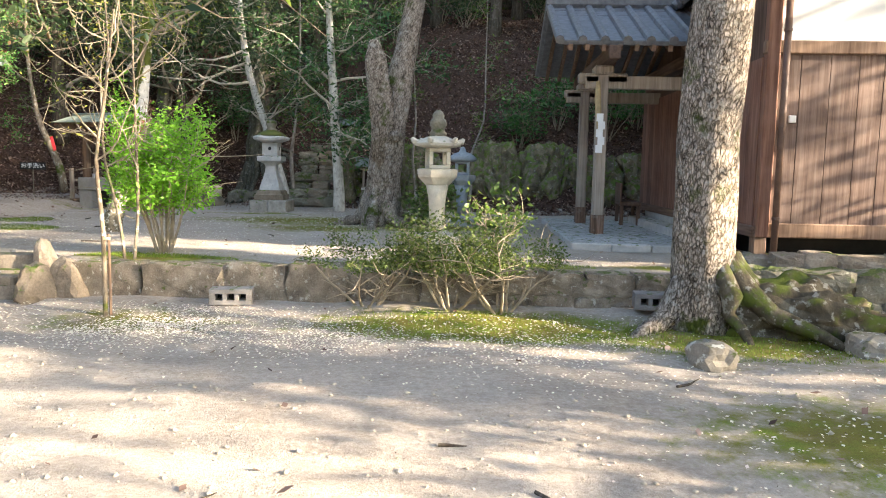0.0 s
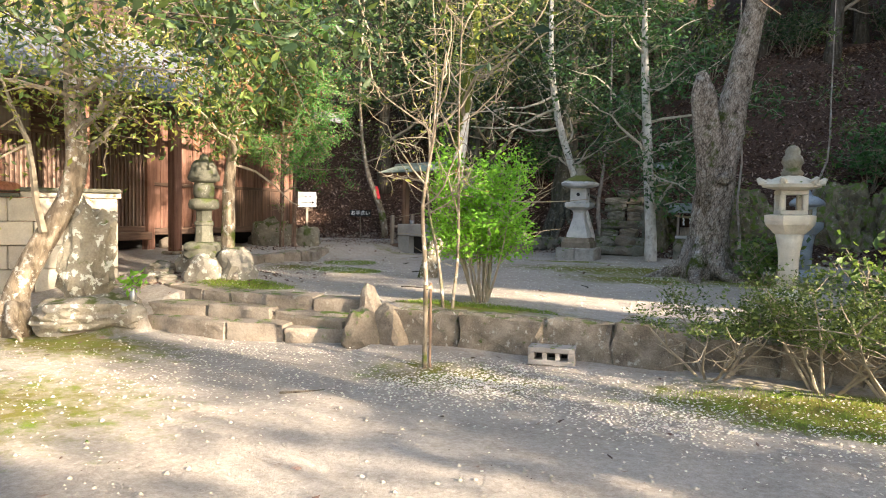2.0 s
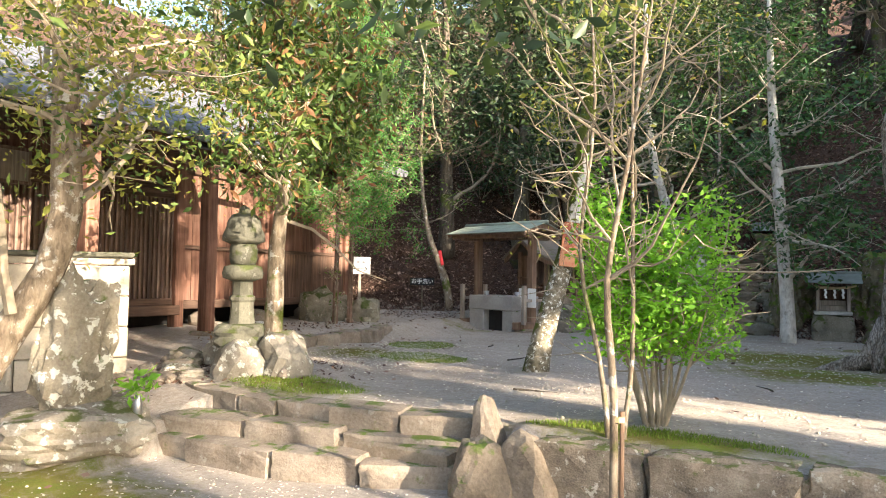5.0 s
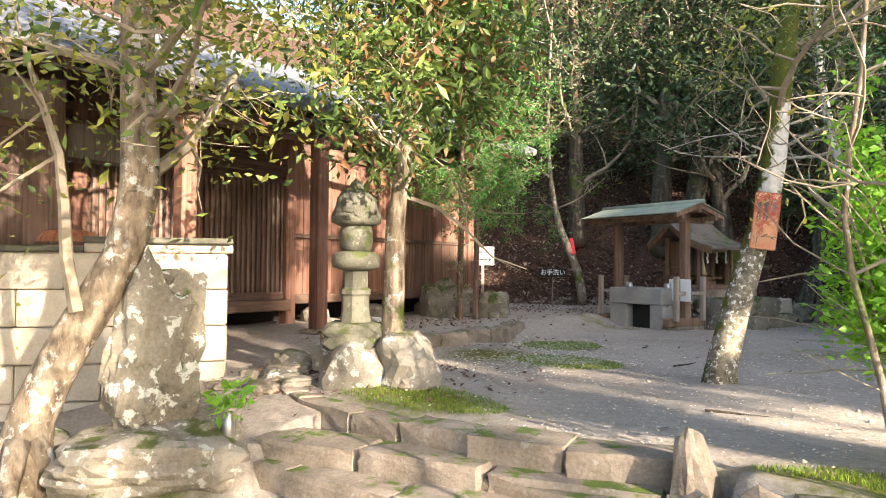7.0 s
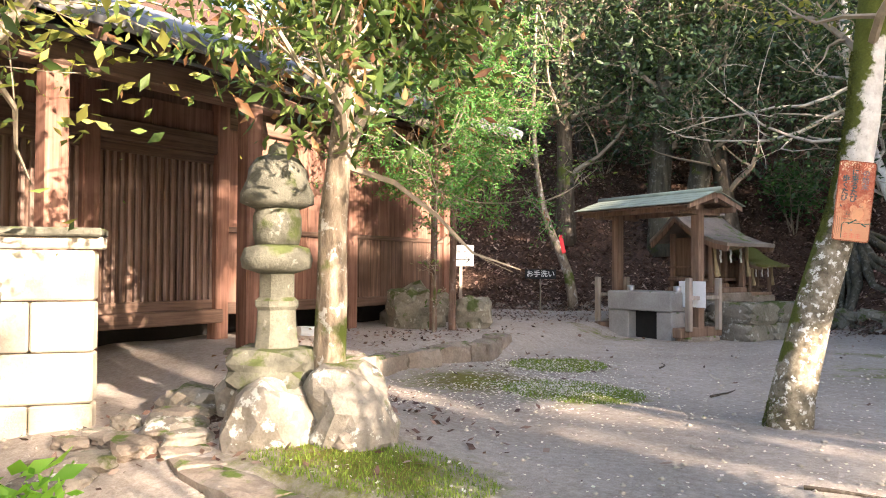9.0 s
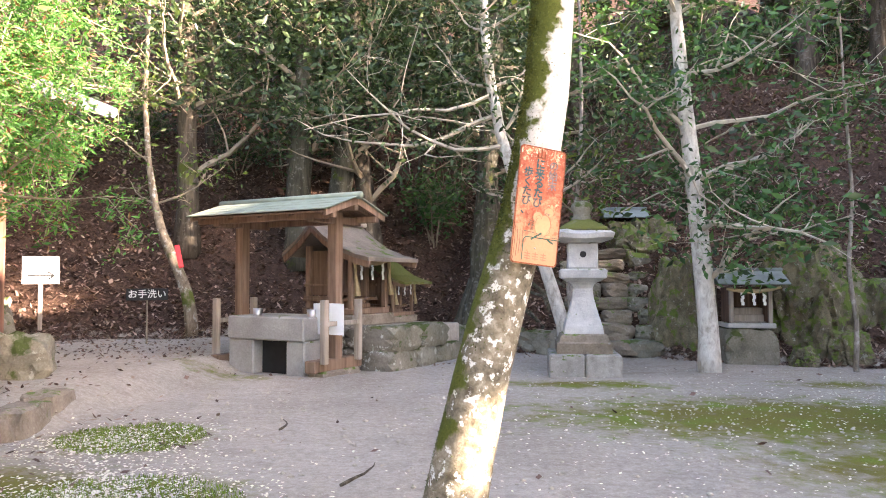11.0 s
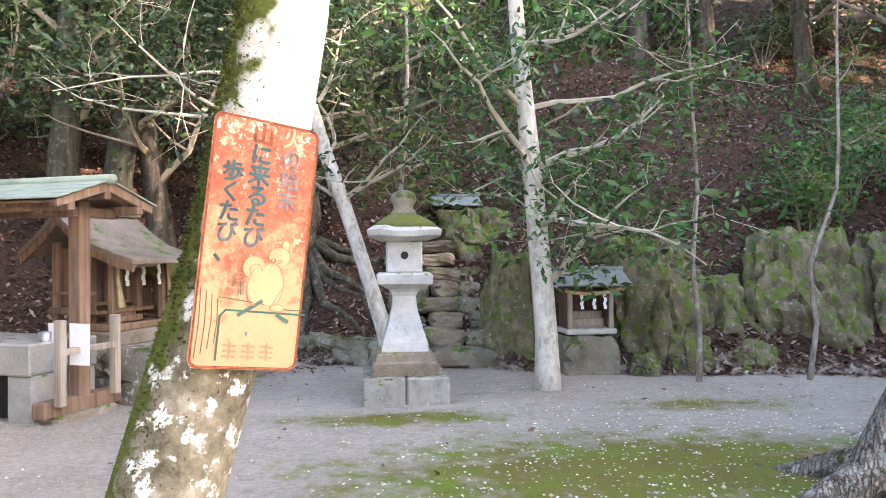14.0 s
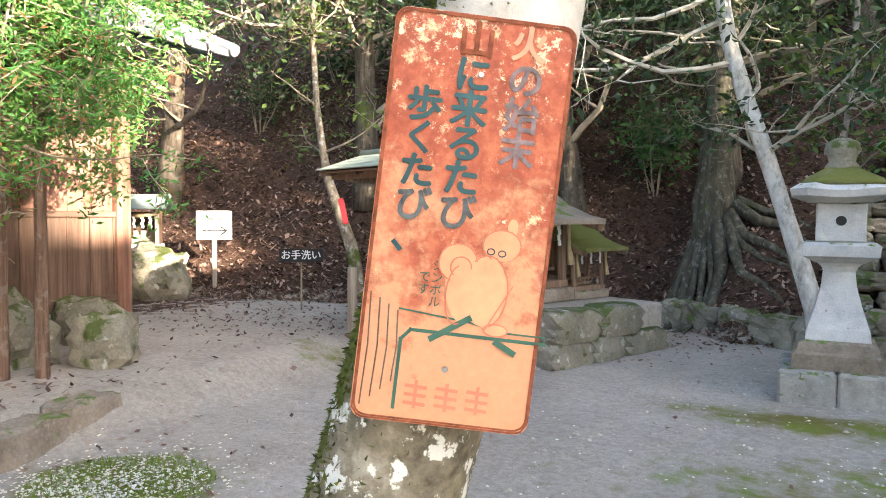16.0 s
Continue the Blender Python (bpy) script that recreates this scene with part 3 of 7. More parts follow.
def wave(x, y, s, k=0.0):
    return np.sin(x * s + 1.7 * np.sin(y * s * 0.7 + k)) * np.cos(y * s * 1.1 + 1.3 * np.sin(x * s * 0.6 + k))


def ground_z(x, y):
    """Height of the ground: lower yard, upper yard, terrace by the old hall, and the wooded hill."""
    x, y = np.asarray(x, float), np.asarray(y, float)
    low = 0.015 * wave(x, y, 1.9) + 0.008 * wave(x, y, 5.1, 2) + 0.07 * smooth(6.9, 7.9, y) * (x > -4)
    up = 0.40 + 0.001 * np.clip(y - 8, -20, 40) + 0.015 * wave(x, y, 1.4, 1) + 0.008 * wave(x, y, 4.3)
    up = up + 0.20 * smooth(-7.9, -8.5, x) * smooth(9.2, 10.2, y)
    up = up + 0.22 * np.exp(-((x + 7.3) / 0.8) ** 2 - ((y - 9.25) / 0.6) ** 2)
    e = np.where(x > -4.1, smooth(8.04, 8.12, y), smooth(8.32, 8.42, y))
    soft = smooth(6.5, 8.4, y)
    e = np.where(x < -6.7, soft, e)
    z = low * (1 - e) + up * e
    d = y - np.interp(x, FOOT_X, FOOT_Y)
    hill = np.where(d > 0, 0.80 * d - 0.011 * np.clip(d, 0, 34) ** 2, 0)
    hill = hill * (1 + 0.10 * wave(x, y, 0.5)) + np.where(d > 0, 0.16 * wave(x, y, 1.3) * smooth(0, 2, d), 0)
    d2 = -17.5 - x
    hill = np.maximum(hill, np.where(d2 > 0, 0.6 * d2, 0))
    return z + np.minimum(hill, 26)


def gz(x, y):
    return float(ground_z(x, y))


MOSS = [(-7.3, 12.65, 0.6, 0.55, 1.1), (0.4, 7.15, 1.9, 0.62, 1.2), (2.6, 6.9, 1.8, 0.8, 1.0), (-2.7, 7.0, 1.0, 0.55, 0.9), (-6.6, 6.5, 1.7, 0.75, 0.85), (-5.1, 4.7, 1.6, 1.3, 0.72), (2.5, 4.7, 1.3, 0.9, 0.95),
        (-6.4, 8.75, 0.95, 0.42, 1.0), (-7.3, 11.3, 0.8, 0.75, 0.9), (-3.1, 8.35, 1.1, 0.28, 1.0), (0.2, 8.35, 1.6, 0.42, 1.1), (2.1, 8.5, 0.7, 0.2, 0.9), (-2.7, 14.0, 2.6, 1.25, 0.99), (-2.2, 12.5, 1.4, 0.9, 0.99), (-6.5, 11.3, 0.7, 0.6, 1.0), (-4.3, 15.6, 1.3, 0.35, 0.9),
        (-1.6, 15.9, 1.2, 0.35, 0.7), (-0.6, 13.0, 1.4, 1.0, 0.99), (-6.2, 8.15, 0.5, 0.15, 1.0), (4.0, 6.6, 1.0, 0.9, 1.0), (-8.0, 15.5, 0.9, 0.3, 0.6)]


def axis_steps(lo, a, b, hi, fine):
    out, s, q = list(np.arange(a, b, fine)), fine, []
    p = a
    while p > lo:
        s *= 1.22
        p -= s
        q.insert(0, p)
    s, p, r = fine, b, []
    while p < hi:
        r.append(p)
        s *= 1.22
        p += s
    return np.array(q + out + r)


gx, gy = axis_steps(-220, -12.5, 5.0, 220, 0.1), axis_steps(-220, 1.2, 19.5, 220, 0.1)
X, Y = np.meshgrid(gx, gy)
Z = ground_z(X, Y)
nx, ny = len(gx), len(gy)
ii = (np.arange(ny - 1)[:, None] * nx + np.arange(nx - 1)[None]).ravel()
ground = raw_mesh("ground", np.stack([X, Y, Z], -1).reshape(-1, 3), np.stack([ii, ii + 1, ii + nx + 1, ii + nx], 1), M["ground"], smooth=True)
moss = np.zeros_like(X)
for mx, my, rx, ry, w in MOSS:
    moss = np.maximum(moss, w * np.clip(1.25 - np.sqrt(((X - mx) / rx) ** 2 + ((Y - my) / ry) ** 2), 0, 1))
hill_d = Y - np.interp(X, FOOT_X, FOOT_Y)
lit = np.maximum(smooth(-0.5, 0.6, hill_d), smooth(-16.5, -18, X))
lit = np.maximum(lit, 0.75 * np.exp(-((X + 7.6) / 0.5) ** 2 - ((Y - 9.0) / 0.5) ** 2))
lit = np.maximum(lit, 0.6 * smooth(-10.2, -11.5, X) * smooth(14.5, 16, Y))
cover = ground.data.color_attributes.new("cover", "FLOAT_COLOR", "POINT")
cover.data.foreach_set("color", np.stack([moss * (1 - lit), lit, lit * 0, lit * 0 + 1], -1).astype(np.float32).ravel())
tagged(ground, "pale sandy earth yard with moss patches and leaf-strewn hillside", "ground", kind="structure")

rng0 = np.random.default_rng(5)


def stone_run(parent, pts, depth, z0, z1, mat, seed, wmin=0.35, wmax=0.75, boxy=0.78, rough=0.10, courses=1, name="stone", back=0.0, sub=3):
    """Stones laid end to end along a line, each an object of its own."""
    r = random.Random(seed)
    pts = [Vector((*p, 0)) for p in pts]
    for a, b in zip(pts, pts[1:]):
        n, L = (b - a).normalized(), (b - a).length
        side = Vector((-n.y, n.x, 0))
        for c in range(courses):
            t = 0.0
            h = (z1 - z0) / courses
            while t < L - 0.05:
                w = min(r.uniform(wmin, wmax), L - t)
                if L - t - w < 0.15:
                    w = L - t
                hh = h * r.uniform(0.94, 1.06)
                mid = a + n * (t + w / 2) + side * (depth / 2 + back + r.uniform(-0.02, 0.02))
                g = Geo().hewn((w * 0.985, depth * r.uniform(0.97, 1.05), hh), r.randint(0, 999), rough, 6, (1 - boxy) * 0.5)
                g.make(name, M[mat], parent, smooth=False, m=pose(mid.x, mid.y, z0 + h * c + hh / 2, r.uniform(-2, 2), r.uniform(-2, 2), math.degrees(math.atan2(n.y, n.x)) + r.uniform(-3, 3)))
                t += w


SHIFT = {"retaining_wall": pose(0, 0.20, 0), "stone_steps": pose(0, 0, 0)}


def origin_thing(name, label, category, kind="", group=""):
    return base(name, SHIFT.get(name, Matrix.Identity(4)), label, category, group, kind)


# retaining wall between the yards
rw = origin_thing("retaining_wall", "low rough stone retaining wall with earth joints", "wall", "structure")
Geo().box(-3.9, 7.77, -0.1, 2.2, 8.02, 0.35, 0.02).make("wall_core", M["earth_wall"], rw)
Geo().box(2.2, 7.84, -0.1, 9.5, 8.02, 0.44, 0.02).make("wall_core", M["earth_wall"], rw)
stone_run(rw, [(-3.75, 7.68), (-1.6, 7.72)], 0.28, -0.06, 0.40, "earth_wall", 3, 0.55, 1.15, 0.92, 0.10)
stone_run(rw, [(-1.6, 7.72), (0.3, 7.74)], 0.26, -0.06, 0.40, "earth_wall", 8, 0.5, 1.0, 0.9, 0.11)
stone_run(rw, [(0.3, 7.74), (2.4, 7.74)], 0.26, -0.06, 0.40, "earth_wall", 9, 0.3, 0.7, 0.84, 0.14, 2)
stone_run(rw, [(2.4, 7.74), (8.0, 7.80)], 0.32, -0.08, 0.48, "mossy_stone", 4, 0.35, 0.7, 0.7, 0.18, 2)
# upright stones at the end of the wall by the steps
for k, (x, y, z, sx_, sy_, sz_, rz) in enumerate([(-4.20, 8.24, 0.10, 0.24, 0.36, 0.86, 8), (-4.06, 7.80, 0.10, 0.40, 0.32, 0.46, 20), (-3.80, 7.92, 0.06, 0.42, 0.36, 0.62, -10)]):
    gs = Geo().rock((0, 0, 0), (sx_, sy_, sz_), 33 + k, 0.55, 0.16, 3)
    gs.v = [(x_ * (1 - 0.42 * max(-0.2, 2 * z_ / sz_)), y_ * (1 - 0.42 * max(-0.2, 2 * z_ / sz_)), z_) for x_, y_, z_ in gs.v]
    st = gs.make("boulder", M["step_stone" if k < 1 else "wall_stone"], m=pose(x, y, z + 0.06, 4, -6, rz))
    tagged(st, "upright weathered stone at the end of the wall beside the steps", "rock", group="end stones")

steps = origin_thing("stone_steps", "three worn stone steps between lower and upper yard", "steps", "structure")
stone_run(steps, [(-7.05, 7.50), (-5.55, 7.50), (-4.9, 7.62), (-4.28, 7.86)], 0.34, -0.10, 0.165, "step_stone", 11, 0.5, 0.9, 0.95, 0.035)
stone_run(steps, [(-6.75, 7.58), (-6.0, 7.70), (-5.2, 7.83), (-4.30, 8.06)], 0.36, 0.08, 0.295, "step_stone", 12, 0.45, 0.95, 0.95, 0.035)
stone_run(steps, [(-5.42, 7.97), (-4.85, 8.07), (-4.28, 8.26)], 0.34, 0.18, 0.425, "step_stone", 13, 0.6, 0.95, 0.96, 0.03)
Geo().box(-6.6, 7.86, -0.1, -4.35, 8.4, 0.24, 0.02).make("step_core", M["wall_stone"], steps)
kerb = origin_thing("stone_kerb", "rough kerb stones edging the mossy terrace", "kerb", "structure")
stone_run(kerb, [(-7.6, 8.42), (-7.0, 8.14), (-6.35, 8.02), (-5.42, 8.03)], 0.24, 0.12, 0.43, "step_stone", 14, 0.4, 0.75, 0.9, 0.07)
stone_run(kerb, [(-7.95, 9.7), (-8.1, 11.3), (-7.95, 12.4), (-8.25, 13.4)], 0.24, 0.28, 0.60, "step_stone", 15, 0.3, 0.6, 0.75, 0.12)

# ---- tuff block wall ----
bw = origin_thing("block_wall", "yellowish sawn stone block garden wall with stone coping", "wall", "structure")
bd = Vector((-0.62, -0.785, 0)).normalized()
ang = math.degrees(math.atan2(bd.y, bd.x))
P0 = Vector((-8.2, 8.45, 0))
for c in range(5):
    t = -0.0
    while t < 3.3:
        w = min(0.34 if (t == 0 and c % 2) else 0.62, 3.3 - t)
        if w < 0.1:
            break
        q = P0 + bd * (t + w / 2)
        Geo().box(-w / 2 + 0.004, -0.08, 0.004, w / 2 - 0.004, 0.08, 0.292, 0.012).make("block", M["oya"], bw, m=pose(q.x, q.y, -0.03 + 0.296 * c, 0, 0, ang))
        t += w
for t0, t1, z in ((-0.04, 1.1, 1.455), (1.1, 3.3, 1.452)):
    q = P0 + bd * ((t0 + t1) / 2)
    if t0 < 0:
        Geo().box(-(t1 - t0) / 2, -0.085, 0, (t1 - t0) / 2, 0.085, 0.07, 0.01).make("block", M["oya"], bw, m=pose(q.x, q.y, z, 0, 0, ang))
        z += 0.072
    Geo().box(-(t1 - t0) / 2, -0.13, 0, (t1 - t0) / 2, 0.13, 0.05, 0.015).make("coping", M["dark_stone"], bw, m=pose(q.x, q.y, z, 0, 0, ang))


# ---- the old hall with lattice doors ----
HX = -10.42
hall = origin_thing("old_hall", "old red-brown timber shrine hall with lattice doors and tiled roof", "building")
def boards(parent, x, y0, y1, z0, z1, mat, width=0.24, axis="y", seed=0, thick=0.022, name="board"):
    r = random.Random(seed)
    t = y0
    while t < y1 - 0.02:
        w = min(width * r.uniform(0.85, 1.15), y1 - t)
        o = r.uniform(0, 0.006)
        g = Geo()
        if axis == "y":
            g.box(-o, 0.003, z0, thick - o, w - 0.003, z1, 0.004).make(name, M[mat], parent, m=pose(x, t, 0))
        else:
            g.box(0.003, -thick + o, z0, w - 0.003, o, z1, 0.004).make(name, M[mat], parent, m=pose(t, x, 0))
        t += w


Geo().box(-16.0, 3.5, 0.90, HX - 0.01, 15.06, 3.4, 0.01).make("wall_core", M["beam"], hall)
boards(hall, HX, 11.05, 15.08, 0.97, 2.85, "board", 0.25, "y", 1)
# skirt boards in darker wood, which also holds the shade low on the wall
boards(hall, HX + 0.03, 12.9, 15.06, 0.97, 1.72, "beam", 0.22, "y", 2)
boards(hall, HX, 3.5, 8.2, 0.97, 2.85, "board", 0.25, "y", 3)
boards(hall, 15.09, -13.5, HX, 0.97, 2.85, "board", 0.25, "x", 4)
for z0, z1, d in ((0.86, 0.98, 0.09), (1.72, 1.78, 0.07), (2.82, 2.98, 0.08)):
    Geo().box(HX - 0.02, 11.0, z0, HX + d, 15.14, z1, 0.01).make("rail", M["beam_h"], hall)
    Geo().box(HX - 0.02, 3.5, z0, HX + d, 8.2, z1, 0.01).make("rail", M["beam_h"], hall)
for y in (15.06, 13.0, 11.0, 9.58, 8.25, 6.2):
    Geo().box(HX - 0.06, y - 0.08, 0.55, HX + 0.10, y + 0.08, 3.1, 0.012).make("post", M["board"], hall)
Geo().box(HX - 0.06, 8.2, 2.52, HX + 0.09, 11.0, 2.72, 0.012).make("lintel", M["beam_h"], hall)
Geo().box(HX - 0.06, 8.2, 0.78, HX + 0.12, 11.0, 0.92, 0.012).make("sill", M["beam_h"], hall)
boards(hall, HX + 0.005, 8.3, 10.95, 2.72, 2.98, "board", 0.9, "y", 5)
for y0, y1 in ((9.66, 10.92), (8.33, 9.50)):
    dr = Geo().box(HX - 0.03, y0, 0.92, HX - 0.005, y1, 2.52, 0.004).make("lattice_door", M["beam"], hall, "closed sliding door with fine vertical bars")
    for z0, z1 in ((0.92, 1.02), (2.42, 2.52)):
        Geo().box(HX - 0.005, y0, z0, HX + 0.04, y1, z1, 0.006).make("door_rail", M["beam_h"], dr)
    n = int((y1 - y0) / 0.075)
    for k in range(n + 1):
        y = y0 + 0.02 + (y1 - y0 - 0.04) * k / n
        Geo().box(HX - 0.004, y - 0.016, 1.02, HX + 0.03, y + 0.016, 2.42, 0.003).make("bar", M["board_grey"], dr)
pl = Geo().box(HX + 0.12, 8.05, 2.36, HX + 0.16, 8.72, 2.78, 0.006).make("plaque", M["board_grey"], hall, "framed notice board with pale panel")
Geo().box(HX + 0.16, 8.09, 2.40, HX + 0.166, 8.68, 2.74, 0.003).make("panel", M["post_grey"], pl)
# projecting bay at the near end: battened boards under a plain panel
Geo().box(HX - 0.1, 3.5, 0.55, HX + 0.30, 7.86, 3.1, 0.01).make("bay_core", M["beam"], hall)
boards(hall, HX + 0.31, 3.5, 7.90, 0.7, 2.58, "board_grey", 0.26, "y", 21)
for k in range(17):
    Geo().box(HX + 0.328, 3.74 + k * 0.258, 0.7, HX + 0.352, 3.78 + k * 0.258, 2.58, 0.004).make("batten", M["board_grey"], hall)
Geo().box(HX + 0.29, 3.5, 2.58, HX + 0.37, 7.92, 2.66, 0.008).make("rail", M["beam_h"], hall)
Geo().box(HX + 0.29, 3.5, 2.66, HX + 0.325, 7.90, 3.05, 0.006).make("upper_panel", M["post_grey"], hall)
Geo().box(HX + 0.27, 7.84, 0.55, HX + 0.39, 7.96, 3.1, 0.012).make("post", M["board_grey"], hall)
for y in (10.29, 8.6):
    Geo().box(-9.14, y - 0.08, 0.62, -8.98, y + 0.08, 2.80, 0.015).make("porch_post", M["board"], hall)
    Geo().box(-9.22, y - 0.16, 0.40, -8.90, y + 0.16, 0.66, 0.03).make("post_stone", M["step_stone"], hall)
Geo().box(-9.16, 8.3, 2.72, -8.96, 10.6, 2.92, 0.015).make("porch_beam", M["beam_h"], hall)
for k in range(26):
    y = 3.6 + k * 0.46
    Geo().box(0, -0.035, -0.045, 3.6, 0.035, 0.045, 0.006).make("rafter", M["beam"], hall, m=pose(-8.55, y, 2.86, 0, 180 + 22, 0) if y < 10.9 else pose(-9.6, y, 2.98, 0, 180 + 22, 0))
Geo().tube([(-9.02, 9.85, 2.99), (-9.0, 10.6, 2.97), (-8.98, 11.3, 2.99), (-8.95, 11.95, 2.96)], [0.055, 0.05, 0.05, 0.045], 10, rough=0.1).make("eave_pole", M["bark_pale"], hall, "pale barked pole along the eave", True)
# tiled roof: sheet, rolls of cover tiles
def tile_roof(parent, m, width, run, pitch, mat="tile", roll=0.27, thick=0.07):
    """A slope of tiles falling along local +x from the origin, width along y."""
    t = m @ pose(0, 0, 0, 0, pitch, 0)
    Geo().box(0, 0, -thick, run, width, 0, 0.01).make("roof_sheet", M[mat], parent, m=t)
    n = int(width / roll)
    for k in range(n + 1):
        y = width * k / n
        g = Geo().tube([(0, 0, 0.0), (run * 0.33, 0, 0.0), (run * 0.66, 0, 0), (run + 0.03, 0, 0.0)], [0.062] * 4, 8)
        g.make("tile_roll", M[mat], parent, m=t @ pose(0, y, 0.01))
    for k in range(int(run / 0.27)):
        Geo().box(k * 0.27, 0, -0.01, k * 0.27 + 0.25, width, 0.022, 0.008).make("tile_course", M[mat], parent, m=t @ pose(0, 0, 0, 0, 2, 0))


tile_roof(hall, pose(-13.4, 3.0, 4.95), 7.9, 5.3, 22)
tile_roof(hall, pose(-13.4, 10.9, 4.95), 4.7, 4.3, 22)
tile_roof(hall, pose(-13.4, 15.6, 4.95, 0, 0, 180), 12.6, 3.6, 30)
for y in (15.06, 13.9, 12.7, 11.5):
    Geo().rock((0, 0, 0), (0.34, 0.34, 0.3), int(y * 7), 0.6, 0.15).make("foundation_stone", M["step_stone"], hall, m=pose(HX, y, 0.66))
# black box painted in for the shade under the raised floor
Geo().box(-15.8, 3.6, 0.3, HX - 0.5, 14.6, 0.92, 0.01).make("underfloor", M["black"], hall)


# ---- worship hall with plank walls and entrance porch ----
wh = origin_thing("worship_hall", "raised plank-walled worship hall with white plaster band and tiled roof", "building")
Geo().box(3.34, 9.12, 0.74, 10.5, 15.0, 3.6, 0.01).make("wall_core", M["beam"], wh)
boards(wh, 9.12, 3.42, 10.4, 0.84, 2.70, "board_grey", 0.30, "x", 7)
Geo().box(3.34, 9.06, 0.70, 10.5, 9.14, 0.86, 0.012).make("sill_beam", M["post"], wh)
Geo().box(3.30, 9.05, 2.68, 10.5, 9.14, 2.82, 0.012).make("head_beam", M["post"], wh)
Geo().box(3.36, 9.09, 2.82, 10.5, 9.13, 3.7, 0.006).make("plaster_band", M["plaster"], wh)
for k in range(20):
    y = 9.18 + k * 0.29
    Geo().box(-0.02, 0.003, 0.80, 0, 0.317, 2.66, 0.004).make("board", M["board"], wh, m=pose(3.34, y, 0))
Geo().box(3.28, 9.08, 0.70, 3.36, 15.0, 0.82, 0.01).make("sill_beam", M["beam_h"], wh)
for x in (3.38, 5.2, 7.2):
    Geo().box(x - 0.07, 9.07, 0.42, x + 0.07, 9.21, 0.74, 0.01).make("stilt", M["post"], wh)
    Geo().rock((0, 0, 0), (0.4, 0.4, 0.2), int(x * 9), 0.7, 0.12).make("stilt_stone", M["step_stone"], wh, m=pose(x, 9.16, 0.42))
Geo().box(3.32, 9.04, 0.7, 3.46, 9.16, 3.5, 0.012).make("corner_post", M["board"], wh)
pipe = Geo().tube([(3.50, 8.99, 0.40), (3.50, 8.99, 3.6)], [0.036, 0.036], 12).make("downpipe", M["brown_pipe"], wh, "brown rainwater downpipe", True)
for z in (0.9, 1.9, 2.9):
    Geo().lathe([(0.044, 0), (0.044, 0.03)], 12, Matrix.Translation((3.50, 8.99, z))).make("bracket", M["brown_pipe"], pipe)
Geo().box(3.60, 9.07, 1.95, 3.68, 9.10, 2.03, 0.006).make("wall_box", M["white"], wh, "small white box on the boards")
# unseen upper slopes, raised so their shadow covers the upper yard and old hall
tile_roof(wh, pose(6.9, 8.1, 7.6), 8.4, 5.25, 44.8)
tile_roof(wh, pose(6.9, 16.5, 7.6, 0, 0, 180), 8.4, 5.25, 44.8)
Geo().prism([(3.4, 3.6), (10.4, 3.6), (6.9, 7.4)], 1, 9.14, 9.22).make("gable", M["plaster"], wh)
# black filling stands for the dark beneath this hall, shade put into colour
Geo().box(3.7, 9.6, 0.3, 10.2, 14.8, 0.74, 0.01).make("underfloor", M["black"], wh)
stone_run(wh, [(3.45, 8.78), (9.0, 8.78)], 0.26, 0.36, 0.56, "step_stone", 31, 0.3, 0.6, 0.75, 0.14, name="foundation_stone", sub=2)
# porch
for x, y in ((2.0, 11.66), (2.06, 13.9)):
    p = Geo().box(-0.08, -0.08, 0.0, 0.08, 0.08, 2.32, 0.015).make("porch_post", M["post_grey"], wh, m=pose(x, y, 0.44))
    Geo().box(-0.09, -0.09, 0, 0.09, 0.09, 0.32, 0.01).make("post_shoe", M["bark_cedar"], p, "rusty brown copper shoe")
    Geo().box(-0.35, -0.07, 2.20, 0.35, 0.07, 2.34, 0.02).make("bracket_arm", M["post_grey"], p)
    Geo().box(-0.14, -0.14, 2.32, 0.14, 0.14, 2.44, 0.03).make("bearing_block", M["post_grey"], p)
for x in (2.03, 3.2):
    Geo().box(x - 0.08, 10.9, 2.88, x + 0.08, 14.6, 3.06, 0.012).make("porch_beam", M["beam_h"], wh)
for y in (11.66, 13.9):
    Geo().box(1.75, y - 0.07, 2.56, 3.4, y + 0.07, 2.74, 0.012).make("tie_beam", M["post_grey"], wh)
for k in range(9):
    x = 1.45 + k * 0.22
    for sgn, y, a in ((1, 12.6, 24), (-1, 12.6, 156)):
        Geo().box(0, -0.03, -0.04, 1.95, 0.03, 0.04, 0.005).make("rafter", M["post"], wh, m=pose(x, 12.75, 3.82) @ pose(0, 0, 0, 0, 0, 90 * sgn) @ pose(0, 0, 0, 0, 24, 0))
tile_roof(wh, pose(1.3, 12.75, 3.92, 0, 0, -90), 2.1, 1.95, 24)
tile_roof(wh, pose(3.4, 12.75, 3.92, 0, 0, 90), 2.1, 1.95, 24)
Geo().tube([(1.25, 12.75, 4.0), (3.4, 12.75, 4.0)], [0.13, 0.13], 10).make("ridge_tile", M["tile"], wh)
pav = origin_thing("pavement_porch", "worn granite paving slabs under the porch", "pavement", "structure")
r = random.Random(2)
for i in range(4):
    for j in range(5):
        Geo().box(0.006, 0.006, 0, 0.50, 0.92, 0.10 + r.uniform(0, 0.012), 0.015).make("slab", M["granite"], pav, m=pose(1.45 + i * 0.5, 10.1 + j * 0.93, gz(1.9, 11.5 + j * 0.4) - 0.03))
for k in range(2):
    Geo().box(3.0 - 0.0 * k + 0.3 * k, 10.4, 0.40, 3.34, 14.4, 0.60 + 0.16 * k, 0.02).make("porch_step", M["granite"], pav)


